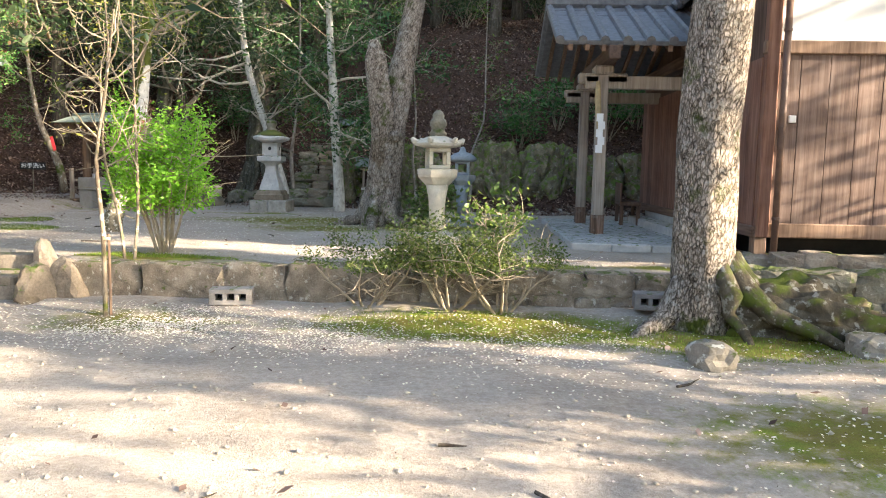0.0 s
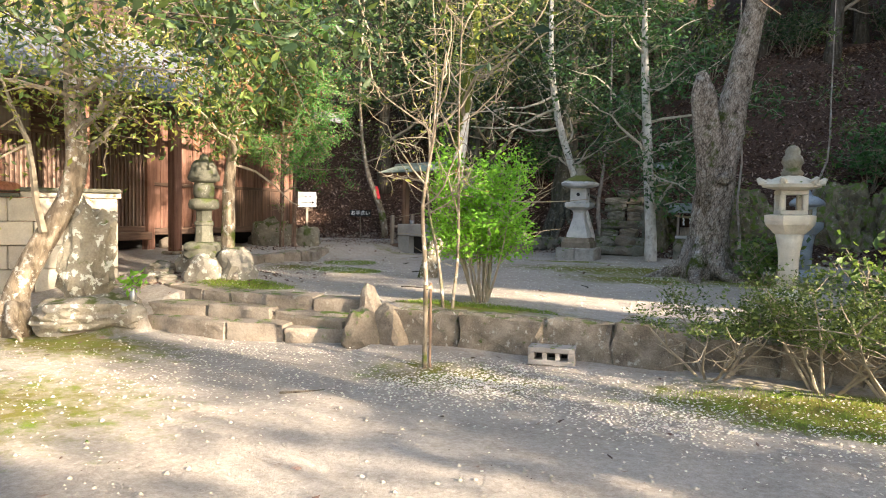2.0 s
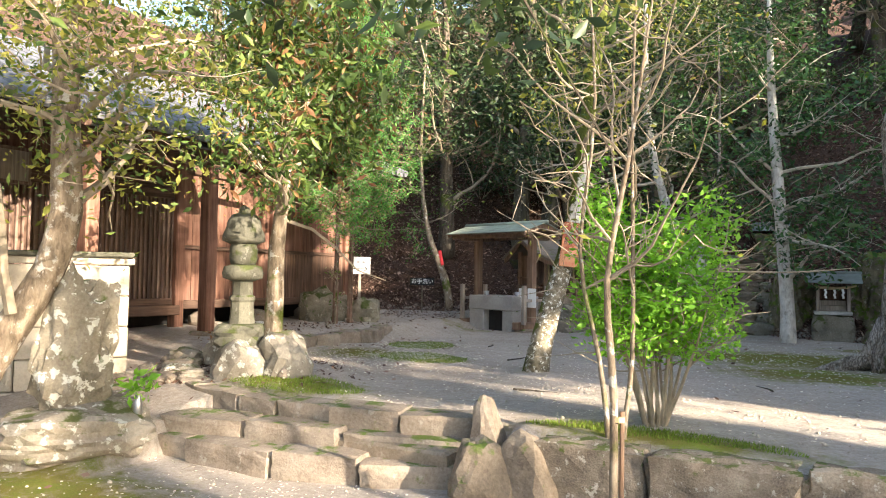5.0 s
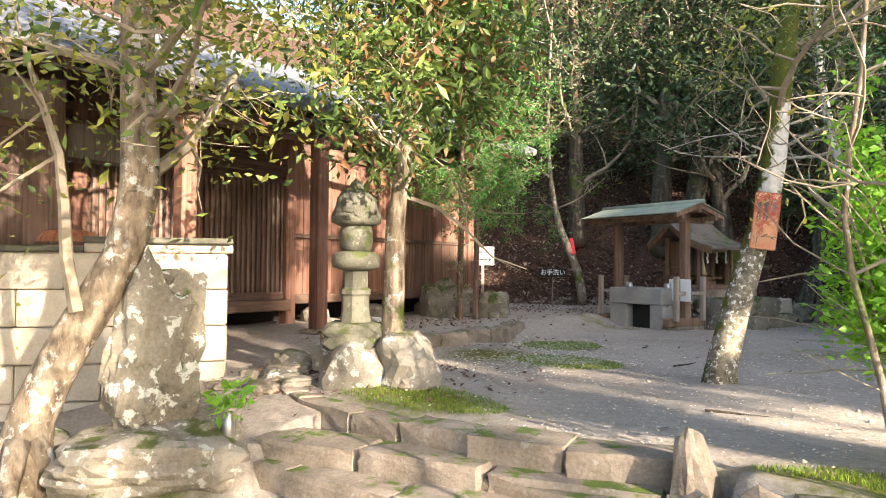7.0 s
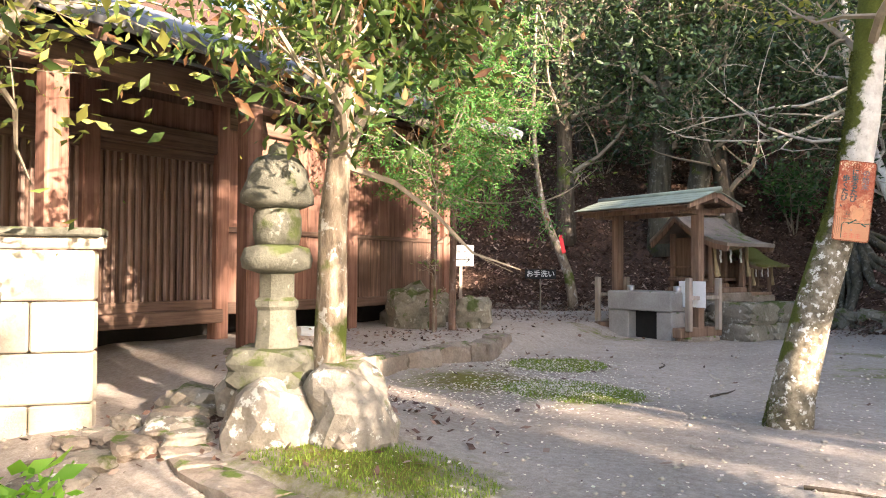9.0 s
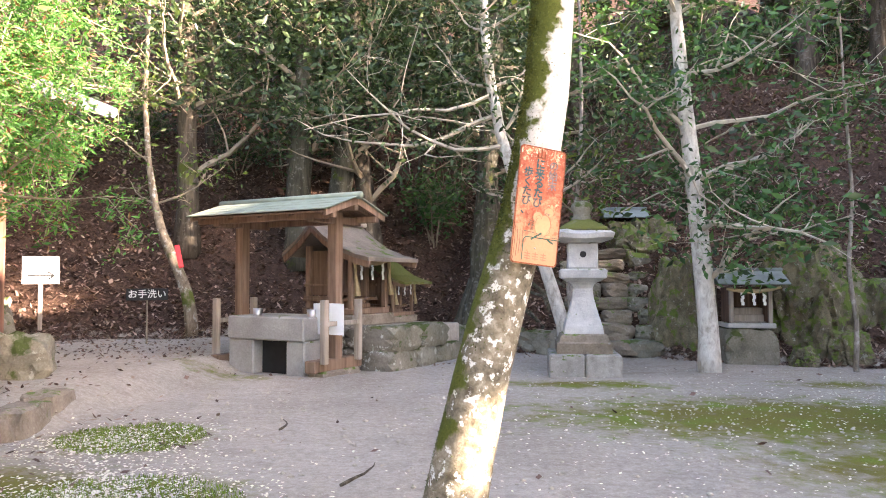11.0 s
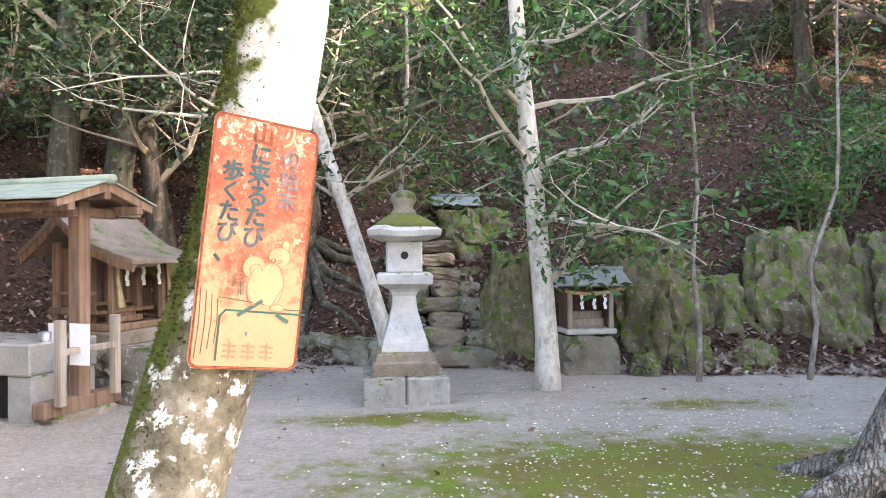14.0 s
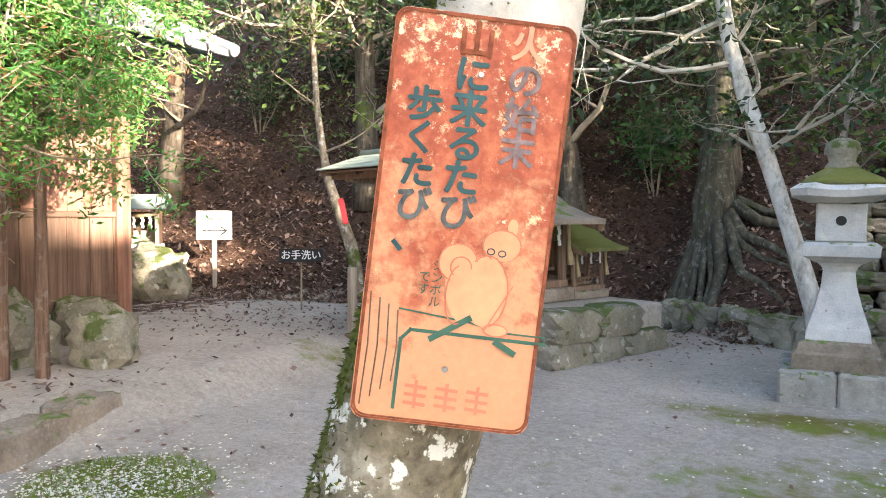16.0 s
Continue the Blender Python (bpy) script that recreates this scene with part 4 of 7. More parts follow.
# ---- stone lanterns ----
def square_ring(g, rows, n=4, turn=0.5):
    return g.lathe([(r * (math.sqrt(2) if n == 4 else 1.0), z) for r, z in rows], n, None, turn)


def lantern_square(x, y, z, rz):
    t = base("stone_lantern", pose(x, y, z, 0, 0, rz), "tall grey granite lantern with flared post and mossy roof on plinth", "lantern", "stone lanterns")
    for sx_ in (-1, 1):
        Geo().box(0.003 if sx_ > 0 else -0.39, -0.39, -0.05, 0.39 if sx_ > 0 else -0.003, 0.39, 0.27, 0.02).make("plinth_stone", M["plinth"], t)
    square_ring(Geo(), [(0.30, 0.27), (0.30, 0.38), (0.27, 0.40), (0.255, 0.46), (0.22, 0.48)]).make("foot", M["wall_stone"], t)
    square_ring(Geo(), [(0.215, 0.48), (0.205, 0.56), (0.155, 0.72), (0.115, 0.88), (0.105, 0.98), (0.12, 1.02), (0.15, 1.05)]).make("post", M["granite"], t)
    square_ring(Geo(), [(0.16, 1.05), (0.25, 1.10), (0.255, 1.18), (0.23, 1.20)]).make("platform", M["granite"], t)
    fb = Geo()
    fb.box(-0.165, -0.165, 1.20, 0.165, 0.165, 1.49, 0.012)
    box = fb.make("light_chamber", M["granite"], t, "pale chamber with a round hole")
    # black discs painted for the shade inside the round holes
    for a in range(4):
        Geo().tube([(0, -0.168, 1.36), (0, -0.171, 1.36)], [0.036, 0.036], 14, Matrix.Rotation(a * math.pi / 2, 4, "Z")).make("hole", M["black"], box)
    g = Geo()
    rows = [(0.20, 1.49), (0.33, 1.53), (0.345, 1.58), (0.25, 1.645), (0.15, 1.70), (0.10, 1.735)]
    vs, fs, n = [], [], 16
    for r_, z_ in rows:
        for i in range(n):
            a = 2 * math.pi * (i + 0.5) / n + math.pi / 4
            c = max(abs(math.cos(a)), abs(math.sin(a)))
            lift = 0.05 * (min(abs(math.cos(a)), abs(math.sin(a))) / c) ** 3 * (r_ / 0.345) ** 2
            vs.append((r_ * math.cos(a) / c, r_ * math.sin(a) / c, z_ + lift))
    fs = [(k * n + i, k * n + (i + 1) % n, (k + 1) * n + (i + 1) % n, (k + 1) * n + i) for k in range(len(rows) - 1) for i in range(n)] + [tuple(range(n))[::-1], tuple(range((len(rows) - 1) * n, len(rows) * n))]
    g.add(vs, fs).make("roof", M["granite"], t, "curved pale stone roof with lifted corners")
    cap = Geo()
    rows2 = [(0.30, 1.62), (0.25, 1.668), (0.17, 1.715), (0.09, 1.76)]
    cv = [(r_ * math.cos(a) / max(abs(math.cos(a)), abs(math.sin(a))) * (1 + 0.10 * noise.noise(Vector((a * 2, r_ * 9, 1.0)))), r_ * math.sin(a) / max(abs(math.cos(a)), abs(math.sin(a))) * (1 + 0.10 * noise.noise(Vector((a * 2, r_ * 9, 5.0)))), z_) for r_, z_ in rows2 for a in [2 * math.pi * (i + 0.5) / n + math.pi / 4 for i in range(n)]]
    cf = [(k * n + i, k * n + (i + 1) % n, (k + 1) * n + (i + 1) % n, (k + 1) * n + i) for k in range(3) for i in range(n)] + [tuple(range(n))[::-1], tuple(range(3 * n, 4 * n))]
    cap.add(cv, cf).make("moss_cap", M["moss_roof"], t, "thick yellow-green moss", True)
    Geo().lathe([(0.10, 1.72), (0.12, 1.76), (0.09, 1.80), (0.10, 1.84), (0.125, 1.88), (0.11, 1.94), (0.05, 1.97)], 14).make("finial", M["mossy_stone"], t, smooth=True)
    return t


def lantern_hex(x, y, z, rz, mat, s=1.0, tall=True, label=""):
    t = base("stone_lantern", pose(x, y, z, 0, 0, rz) @ Matrix.Scale(s, 4), label, "lantern", "stone lanterns")
    Geo().lathe([(0.30, -0.05), (0.30, 0.10), (0.24, 0.16), (0.16, 0.20)], 6).make("foot", M[mat], t)
    Geo().lathe([(0.11, 0.20), (0.105, 0.45), (0.115, 0.62), (0.15, 0.80)], 12).make("post", M[mat], t, smooth=True)
    Geo().lathe([(0.16, 0.80), (0.255, 0.90), (0.265, 0.94), (0.265, 1.0), (0.20, 1.01)], 6).make("platform", M[mat], t)
    ch = Geo()
    ch.box(-0.14, -0.14, 1.01, 0.14, 0.14, 1.055, 0.008).box(-0.14, -0.14, 1.22, 0.14, 0.14, 1.27, 0.008)
    for sx_ in (-1, 1):
        for sy_ in (-1, 1):
            ch.box(sx_ * 0.14, sy_ * 0.14, 1.055, sx_ * 0.085, sy_ * 0.085, 1.22, 0.006)
    ch.make("light_chamber", M[mat], t, "open chamber with square windows")
    if tall:
        g = Geo().lathe([(0.16, 1.27), (0.30, 1.30), (0.31, 1.335), (0.20, 1.39), (0.10, 1.43)], 6)
        for i in range(6):
            a = 2 * math.pi * i / 6
            g.tube([(0.24 * math.cos(a), 0.24 * math.sin(a), 1.34), (0.32 * math.cos(a), 0.32 * math.sin(a), 1.36), (0.345 * math.cos(a), 0.345 * math.sin(a), 1.40)], [0.03, 0.04, 0.02], 6)
        g.make("roof", M[mat], t, "pale six-sided roof with curled corners")
        Geo().lathe([(0.10, 1.42), (0.12, 1.46), (0.09, 1.49), (0.09, 1.53), (0.115, 1.57), (0.10, 1.63), (0.075, 1.65), (0.08, 1.69), (0.06, 1.73), (0.015, 1.76)], 14).make("finial", M["mossy_stone"], t, smooth=True)
    else:
        Geo().lathe([(0.16, 1.26), (0.27, 1.28), (0.285, 1.32), (0.25, 1.37), (0.16, 1.43), (0.07, 1.46), (0.05, 1.53), (0.02, 1.56)], 20).make("roof", M[mat], t, "rounded umbrella roof", smooth=True)
    return t


lantern_square(-4.19, 16.52, gz(-4.2, 16.5) - 0.02, 2)
lantern_hex(-0.25, 10.03, gz(-0.25, 10.0), 15, "cream_stone", 0.96, True, "cream stone lantern with open chamber and curled roof corners")
lantern_hex(-0.03, 13.76, gz(0, 13.76), 0, "blue_stone", 0.88, False, "blue-grey granite lantern with rounded umbrella roof")

# ---- water basin shelter ----
U = Vector((0.93, -0.36, 0))
RZ = math.degrees(math.atan2(U.y, U.x))
hut = base("water_shelter", pose(-7.55, 16.15, gz(-7.6, 16.0), 0, 0, RZ), "small two-post timber shelter with green sheet roof over a basin", "shelter")
for x in (-0.70, 0.70):
    p = Geo().box(-0.06, -0.06, 0.12, 0.065, 0.065, 1.80, 0.01).make("post", M["post"], hut, m=pose(x, 0, 0))
    Geo().box(-0.07, -0.42, 0.0, 0.07, 0.42, 0.13, 0.012).make("sill", M["post"], hut, m=pose(x, 0, 0.06))
    Geo().box(-0.12, -0.32, -0.1, 0.12, 0.32, 0.07, 0.02).make("sill_stone", M["step_stone"], hut, m=pose(x, 0, 0))
    Geo().box(-0.05, -0.42, 0, 0.05, 0.42, 0.09, 0.01).make("cross_beam", M["post"], hut, m=pose(x, 0, 1.66))
    for sy_ in (-1, 1):
        Geo().box(-0.035, -0.035, 0.1, 0.035, 0.035, 0.78, 0.006).make("fence_post", M["post_grey"], hut, m=pose(x + math.copysign(0.10, x), sy_ * 0.3, 0.05))
    Geo().box(-0.03, -0.3, 0, 0.03, 0.3, 0.05, 0.005).make("fence_rail", M["post_grey"], hut, m=pose(x + math.copysign(0.10, x), 0, 0.55))
for y, z in ((-0.38, 1.73), (0, 1.84), (0.38, 1.73)):
    Geo().box(-1.0, y - 0.035, z - 0.04, 1.0, y + 0.035, z + 0.035, 0.008).make("purlin", M["post"], hut)
for x in (-0.9, -0.45, 0.0, 0.45, 0.9):
    for sgn in (-1, 1):
        Geo().box(-0.02, 0, -0.03, 0.02, 0.52, 0.01, 0.004).make("rafter", M["post"], hut, m=pose(x, 0, 1.90) @ pose(0, 0, 0, 0, 0, 90 - 90 * sgn) @ pose(0, 0, 0, -17, 0, 0))
for sgn in (-1, 1):
    slope = pose(0, 0, 1.935) @ pose(0, 0, 0, 0, 0, 90 - 90 * sgn) @ pose(0, 0, 0, -18, 0, 0)
    Geo().box(-1.0, 0.01, -0.02, 1.0, 0.56, 0.0, 0.004).make("roof_boarding", M["post"], hut, m=slope)
    for k in range(4):
        Geo().box(-1.03, 0.02 + k * 0.137, 0.004, 1.03, 0.175 + k * 0.137, 0.016, 0.004).make("roof_sheet", M["copper"], hut, m=slope @ pose(0, 0, 0.012 - 0.003 * k, 1.2, 0, 0))
for x in (-1.0, 0.97):
    Geo().prism([(-0.53, 1.71), (-0.53, 1.77), (0, 1.95), (0.53, 1.77), (0.53, 1.71), (0, 1.87)], 0, x, x + 0.035).make("bargeboard", M["post"], hut)
Geo().tube([(-1.06, 0, 1.965), (1.06, 0, 1.965)], [0.042, 0.042], 12).make("ridge_cap", M["copper"], hut, smooth=True)
trough = base("stone_basin", pose(-7.55, 16.15, gz(-7.6, 16.0), 0, 0, RZ), "pale stone water basin with dark arched opening below", "basin")
g = Geo().box(-0.56, -0.36, 0.38, 0.56, 0.36, 0.64, 0.015)
g.make("basin_block", M["concrete"], trough)
Geo().box(-0.56, -0.34, -0.05, -0.18, 0.34, 0.38, 0.015).make("side_block", M["concrete"], trough)
Geo().box(0.30, -0.34, -0.05, 0.56, 0.34, 0.38, 0.015).make("side_block", M["concrete"], trough)
# black slab in the opening: the shade inside is put in as colour
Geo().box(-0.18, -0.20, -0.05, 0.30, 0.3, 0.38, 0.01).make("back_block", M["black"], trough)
for k, x in enumerate((-0.30, 0.50)):
    cup = Geo().lathe([(0.05, 0.64), (0.055, 0.72), (0.048, 0.72), (0.045, 0.65)], 12, Matrix.Translation((x, -0.15, 0)), 0, False).make("ladle_cup", M["steel"], trough, smooth=True)
for k, (x, y) in enumerate(((0.60, -0.10), (0.82, -0.10))):
    nt = Geo().box(-0.09, -0.003, -0.17, 0.09, 0.003, 0.17, 0.001).make("paper_notice", M["paper"], m=hut.matrix_basis @ pose(x, y - 0.02, 0.62, 2, 3 * (k - 0.5), 8 * k))
    tagged(nt, "pale blue-white laminated notice on the shelter post", "notice", group="shelter notices")

# ---- hillside shrines ----
PH = pose(-6.33, 16.25, 0, 0, 0, RZ)         # corner of the stone platform: local -x into the platform, +y uphill
plat = base("stone_platform", PH, "mossy cut-stone platform carrying two little shrines", "platform")
r = random.Random(9)
for c in range(2):
    t = 0.0
    while t < 1.25:
        w = r.uniform(0.4, 0.75)
        Geo().rock((0, 0, 0), (0.34, w, 0.30), r.randint(0, 999), 0.85, 0.08, 3).make("stone", M["mossy_stone"], plat, m=pose(-0.16 + 0.02 * c, t + w / 2, 0.50 + c * 0.27))
        t += w
    t = 0.0
    while t < 1.7:
        w = r.uniform(0.4, 0.7)
        Geo().rock((0, 0, 0), (w, 0.34, 0.30), r.randint(0, 999), 0.85, 0.08, 3).make("stone", M["lichen_rock"], plat, m=pose(-t - w / 2, 0.16, 0.50 + c * 0.27))
        t += w
Geo().box(-2.0, 0.1, 0.3, -0.08, 1.75, 0.88, 0.02).make("fill", M["ground"], plat)


def paper_streamer(parent, m, n=4, s=1.0):
    """Folded zigzag paper strip."""
    g = Geo()
    for k in range(n):
        g.box(-0.022 * s + 0.012 * s * (k % 2), -0.002, -0.05 * s * (k + 1), 0.022 * s + 0.012 * s * (k % 2), 0.002, -0.05 * s * k, 0.0005)
    return g.make("paper_streamer", M["paper"], parent, m=m)


def rope(parent, a, b, sag, r0, m=None, name="straw_rope"):
    pts = []
    for k in range(9):
        t = k / 8
        p = Vector(a).lerp(Vector(b), t)
        p.z -= sag * 4 * t * (1 - t)
        pts.append(p)
    return Geo().tube(pts, [r0 * (0.7 + 0.6 * math.sin(math.pi * k / 8)) for k in range(9)], 7, rough=0.25).make(name, M["straw"], parent, "twisted straw rope", m=m)


def wooden_shrine(m, s, roof_mat, label):
    """A little flowing-roof shrine that faces local +x."""
    t = base("small_shrine", m @ Matrix.Scale(s, 4), label, "shrine", "little shrines")
    Geo().box(-0.55, -0.5, 0, 0.45, 0.5, 0.16, 0.02).make("stone_base", M["step_stone"], t)
    Geo().box(-0.50, -0.44, 0.16, 0.40, 0.44, 0.24, 0.01).make("floor_beam", M["post"], t)
    for x in (-0.44, 0.02):
        for y in (-0.36, 0.36):
            Geo().box(x - 0.04, y - 0.04, 0.24, x + 0.04, y + 0.04, 1.12, 0.008).make("post", M["post"], t)
    for y in (-0.40, 0.40):
        Geo().box(0.30, y - 0.035, 0.16, 0.37, y + 0.035, 1.0, 0.006).make("front_post", M["post"], t)
    Geo().box(-0.42, -0.34, 0.42, -0.02, 0.34, 1.05, 0.006).make("body", M["post"], t, "weathered plank box with panelled doors")
    for y in (-0.30, -0.15, 0.0, 0.15):
        Geo().box(-0.02, y + 0.005, 0.46, 0.0, y + 0.145, 1.0, 0.004).make("door_plank", M["board_grey"], t)
    for z in (0.38, 0.55):
        Geo().box(-0.46, -0.46, z, 0.16, -0.43, z + 0.03, 0.003).make("railing", M["post"], t)
        Geo().box(-0.46, 0.43, z, 0.16, 0.46, z + 0.03, 0.003).make("railing", M["post"], t)
    Geo().box(-0.48, -0.46, 0.34, 0.18, 0.46, 0.38, 0.006).make("veranda", M["post"], t)
    for k in range(3):
        Geo().box(0.05 + k * 0.09, -0.2, 0.16, 0.14 + k * 0.09, 0.2, 0.36 - k * 0.06, 0.005).make("stair", M["post"], t)
    up, lo = [(-0.72, 1.02), (-0.45, 1.22), (-0.22, 1.44), (0.0, 1.26), (0.25, 1.10), (0.55, 0.99), (0.78, 0.94)], []
    poly = up + [(x, z - 0.055) for x, z in reversed(up)]
    Geo().prism([(x, z) for x, z in poly], 1, -0.62, 0.62).make("roof", M[roof_mat], t, "curved roof that sweeps down over the front")
    for y in (-0.60, 0.56):
        Geo().prism([(x, z - 0.055) for x, z in up] + [(x * 0.97, z - 0.135) for x, z in reversed(up)], 1, y, y + 0.04).make("bargeboard", M["post"], t)
    Geo().box(-0.28, -0.66, 1.43, -0.16, 0.66, 1.50, 0.015).make("ridge", M["post_grey"], t)
    Geo().box(0.30, -0.44, 0.94, 0.36, 0.44, 1.0, 0.006).make("lintel", M["post"], t)
    rope(t, (0.38, -0.44, 0.92), (0.38, 0.44, 0.92), 0.05, 0.028)
    for y in (-0.26, 0.0, 0.26):
        paper_streamer(t, pose(0.40, y, 0.88, 0, 0, 90), 4, 1.2)
    for y in (-0.40, 0.42):
        Geo().tube([(0.40, y, 0.95), (0.41, y, 0.7), (0.43, y + 0.03, 0.42)], [0.03, 0.022, 0.045], 6, rough=0.3).make("straw_tassel", M["straw"], t)
    return t


wooden_shrine(PH @ pose(-1.12, 0.68, 0.88), 0.90, "bark_roof", "weathered timber shrine with curved roof and straw rope on stone platform")
wooden_shrine(PH @ pose(-0.98, 1.42, 0.88), 0.58, "moss_roof", "small shrine with moss-covered roof and paper streamers")


def sheet_shrine(x, y, z, rz, w, h, base_h, label):
    """A stone or timber wayside shrine with a sheet-metal roof, facing local -y."""
    t = base("wayside_shrine", pose(x, y, z, 0, 0, rz), label, "shrine", "little shrines")
    Geo().rock((0, 0, base_h / 2 - 0.05), (w * 0.95, w * 0.8, base_h + 0.1), int(w * 31), 0.85, 0.08, 3).make("stone_base", M["mossy_stone"], t)
    Geo().box(-w * 0.42, -w * 0.34, base_h, w * 0.42, w * 0.34, base_h + 0.06, 0.01).make("slab", M["granite"], t)
    for sx_ in (-1, 1):
        Geo().box(sx_ * w * 0.34 - 0.025, -w * 0.30, base_h + 0.06, sx_ * w * 0.34 + 0.025, -w * 0.30 + 0.05, base_h + h, 0.006).make("post", M["post_grey"], t)
        Geo().box(sx_ * w * 0.34 - 0.02, -w * 0.26, base_h + 0.06, sx_ * w * 0.34 + 0.02, w * 0.3, base_h + h, 0.006).make("side_wall", M["beam"], t)
    Geo().box(-w * 0.34, w * 0.26, base_h + 0.06, w * 0.34, w * 0.3, base_h + h, 0.006).make("back_wall", M["beam"], t)
    for k in range(3):
        Geo().box(-w * 0.3, -w * 0.12 - 0.06 * k + 0.1, base_h + 0.06, w * 0.3, w * 0.24, base_h + 0.16 * (3 - k) * h, 0.006).make("altar_step", M["post_grey"], t)
    for sgn in (-1, 1):
        for k in range(3):
            Geo().box(-w * 0.62, 0.0 + k * 0.13, 0, w * 0.62, 0.14 + k * 0.13, 0.014, 0.004, pose(0, 0, 0, 0, 0, 180 if sgn < 0 else 0)).make("roof_sheet", M["copper_dark"], t, m=pose(0, 0, base_h + h + 0.20 + 0.003 * k, -26 if sgn > 0 else 26, 0, 0))
    Geo().box(-w * 0.64, -0.04, base_h + h + 0.19, w * 0.64, 0.04, base_h + h + 0.24, 0.01).make("ridge_cap", M["copper_dark"], t)
    rope(t, (-w * 0.44, -w * 0.36, base_h + h - 0.02), (w * 0.5, -w * 0.36, base_h + h + 0.0), 0.04, 0.022)
    for xk in (-0.18, 0.02, 0.2):
        paper_streamer(t, pose(xk * w, -w * 0.38, base_h + h - 0.06), 4, 0.8)
    return t


sheet_shrine(-3.33, 20.9, 1.58, 3, 0.60, 0.52, 0.34, "tiny shrine with dark sheet roof high on the stone steps")
sheet_shrine(-2.14, 17.72, gz(-2.1, 17.3) - 0.04, 3, 0.68, 0.50, 0.48, "wayside shrine with green sheet roof and straw rope below the rocks")


# ---- rocks, steles ----
def boulder(x, y, z, size, seed, mat, label, rz=0, boxy=0.35, rough=0.28, group="", sub=4):
    ob = Geo().rock((0, 0, 0), size, seed, boxy, rough, sub).make("boulder", M[mat], m=pose(x, y, z, 0, 0, rz))
    return tagged(ob, label, "rock", group)


def crag(x, y, z, size, seed, mat, label, rz, group):
    """A broken, flat-sided rock: a ball cut back by many slanting planes, then roughened and cracked."""
    r = random.Random(seed)
    cuts = []
    for k in range(15):
        a, e = r.uniform(0, 2 * math.pi), r.uniform(-0.35, 0.75)
        cuts.append((Vector((math.cos(a) * math.cos(e), math.sin(a) * math.cos(e), math.sin(e))), r.uniform(0.78, 1.05)))
    off = Vector((seed * 1.7, seed * 0.9, seed * 2.3))
    bm = bmesh.new()
    bmesh.ops.create_icosphere(bm, subdivisions=5, radius=1.0)
    vs = []
    for v in bm.verts:
        p = v.co.copy()
        p = p.lerp(p / max(abs(c) for c in p), 0.85)
        for n_, d in cuts:
            if p.dot(n_) > d:
                p *= d / p.dot(n_)
        q = Vector((p.x * 1.6, p.y * 1.6, p.z * 0.7))
        crack = abs(noise.noise(q * 1.4 + off))
        p *= 1 + 0.14 * noise.noise(p * 2.2 + off) + 0.08 * noise.noise(p * 6.0 + off) + 0.045 * noise.noise(p * 14.0 + off) - 0.20 * max(0.0, 0.08 - crack) / 0.08
        vs.append((p.x * size[0] / 2, p.y * size[1] / 2, p.z * size[2] / 2))
    g = Geo().add(vs, [tuple(v.index for v in f.verts) for f in bm.faces])
    bm.free()
    return tagged(g.make("boulder", M[mat], m=pose(x, y, z, r.uniform(-5, 5), r.uniform(-9, 9), rz)), label, "rock", group)


CL = "mossy dark cliff rock standing out of the leafy slope"
for k, (x, y, z, sx_, sy_, sz_, rz) in enumerate([
        (-2.80, 18.6, 0.7, 0.95, 1.3, 2.0, 20), (-1.22, 18.3, 0.78, 1.45, 1.5, 2.15, -8), (-0.45, 18.45, 0.6, 1.3, 1.4, 1.7, 12), (0.05, 18.3, 0.45, 1.0, 1.0, 1.3, 10), (0.66, 18.15, 0.85, 1.35, 1.4, 2.3, 14), (-0.3, 18.95, 0.6, 3.4, 1.0, 1.7, 2), (2.4, 18.7, 0.6, 3.2, 1.0, 1.8, -3),
        (1.8, 18.1, 0.9, 1.4, 1.3, 2.1, -5), (2.9, 18.0, 0.8, 1.3, 1.3, 1.9, 4), (4.2, 18.2, 0.8, 1.6, 1.4, 2.0, 0), (-0.98, 17.62, 0.55, 0.55, 0.4, 0.55, 5), (-0.25, 17.6, 0.5, 0.5, 0.45, 0.5, -10), (-1.55, 17.5, 0.45, 0.35, 0.35, 0.35, 0), (-3.0, 20.4, 1.75, 1.1, 1.2, 1.3, 30)]):
    crag(x, y, z, (sx_, sy_, sz_), 40 + k, "cliff", CL, rz, "cliff rocks")
# tumbled steps up to the tiny shrine
pile = origin_thing("rubble_steps", "tumbledown dry-stone steps leading up to the tiny shrine", "steps", "structure")
r = random.Random(6)
for k in range(8):
    for j in range(4):
        w, x = r.uniform(0.32, 0.6), -4.05 + j * 0.42 + r.uniform(-0.1, 0.1)
        yy = 18.35 + k * 0.27
        Geo().rock((0, 0, 0), (w, r.uniform(0.35, 0.5), r.uniform(0.16, 0.26)), r.randint(0, 999), 0.72, 0.16, 3).make("stone", M["wall_stone" if j % 2 else "mossy_stone"], pile, m=pose(x, yy, 0.52 + k * 0.19, r.uniform(-5, 5), r.uniform(-6, 6), r.uniform(-15, 15)))
edge = origin_thing("slope_edging", "rough stones edging the foot of the slope", "kerb", "structure")
stone_run(edge, [(-6.2, 19.5), (-4.6, 18.4), (-4.1, 18.2)], 0.35, 0.35, 0.72, "mossy_stone", 51, 0.3, 0.7, 0.6, 0.2)

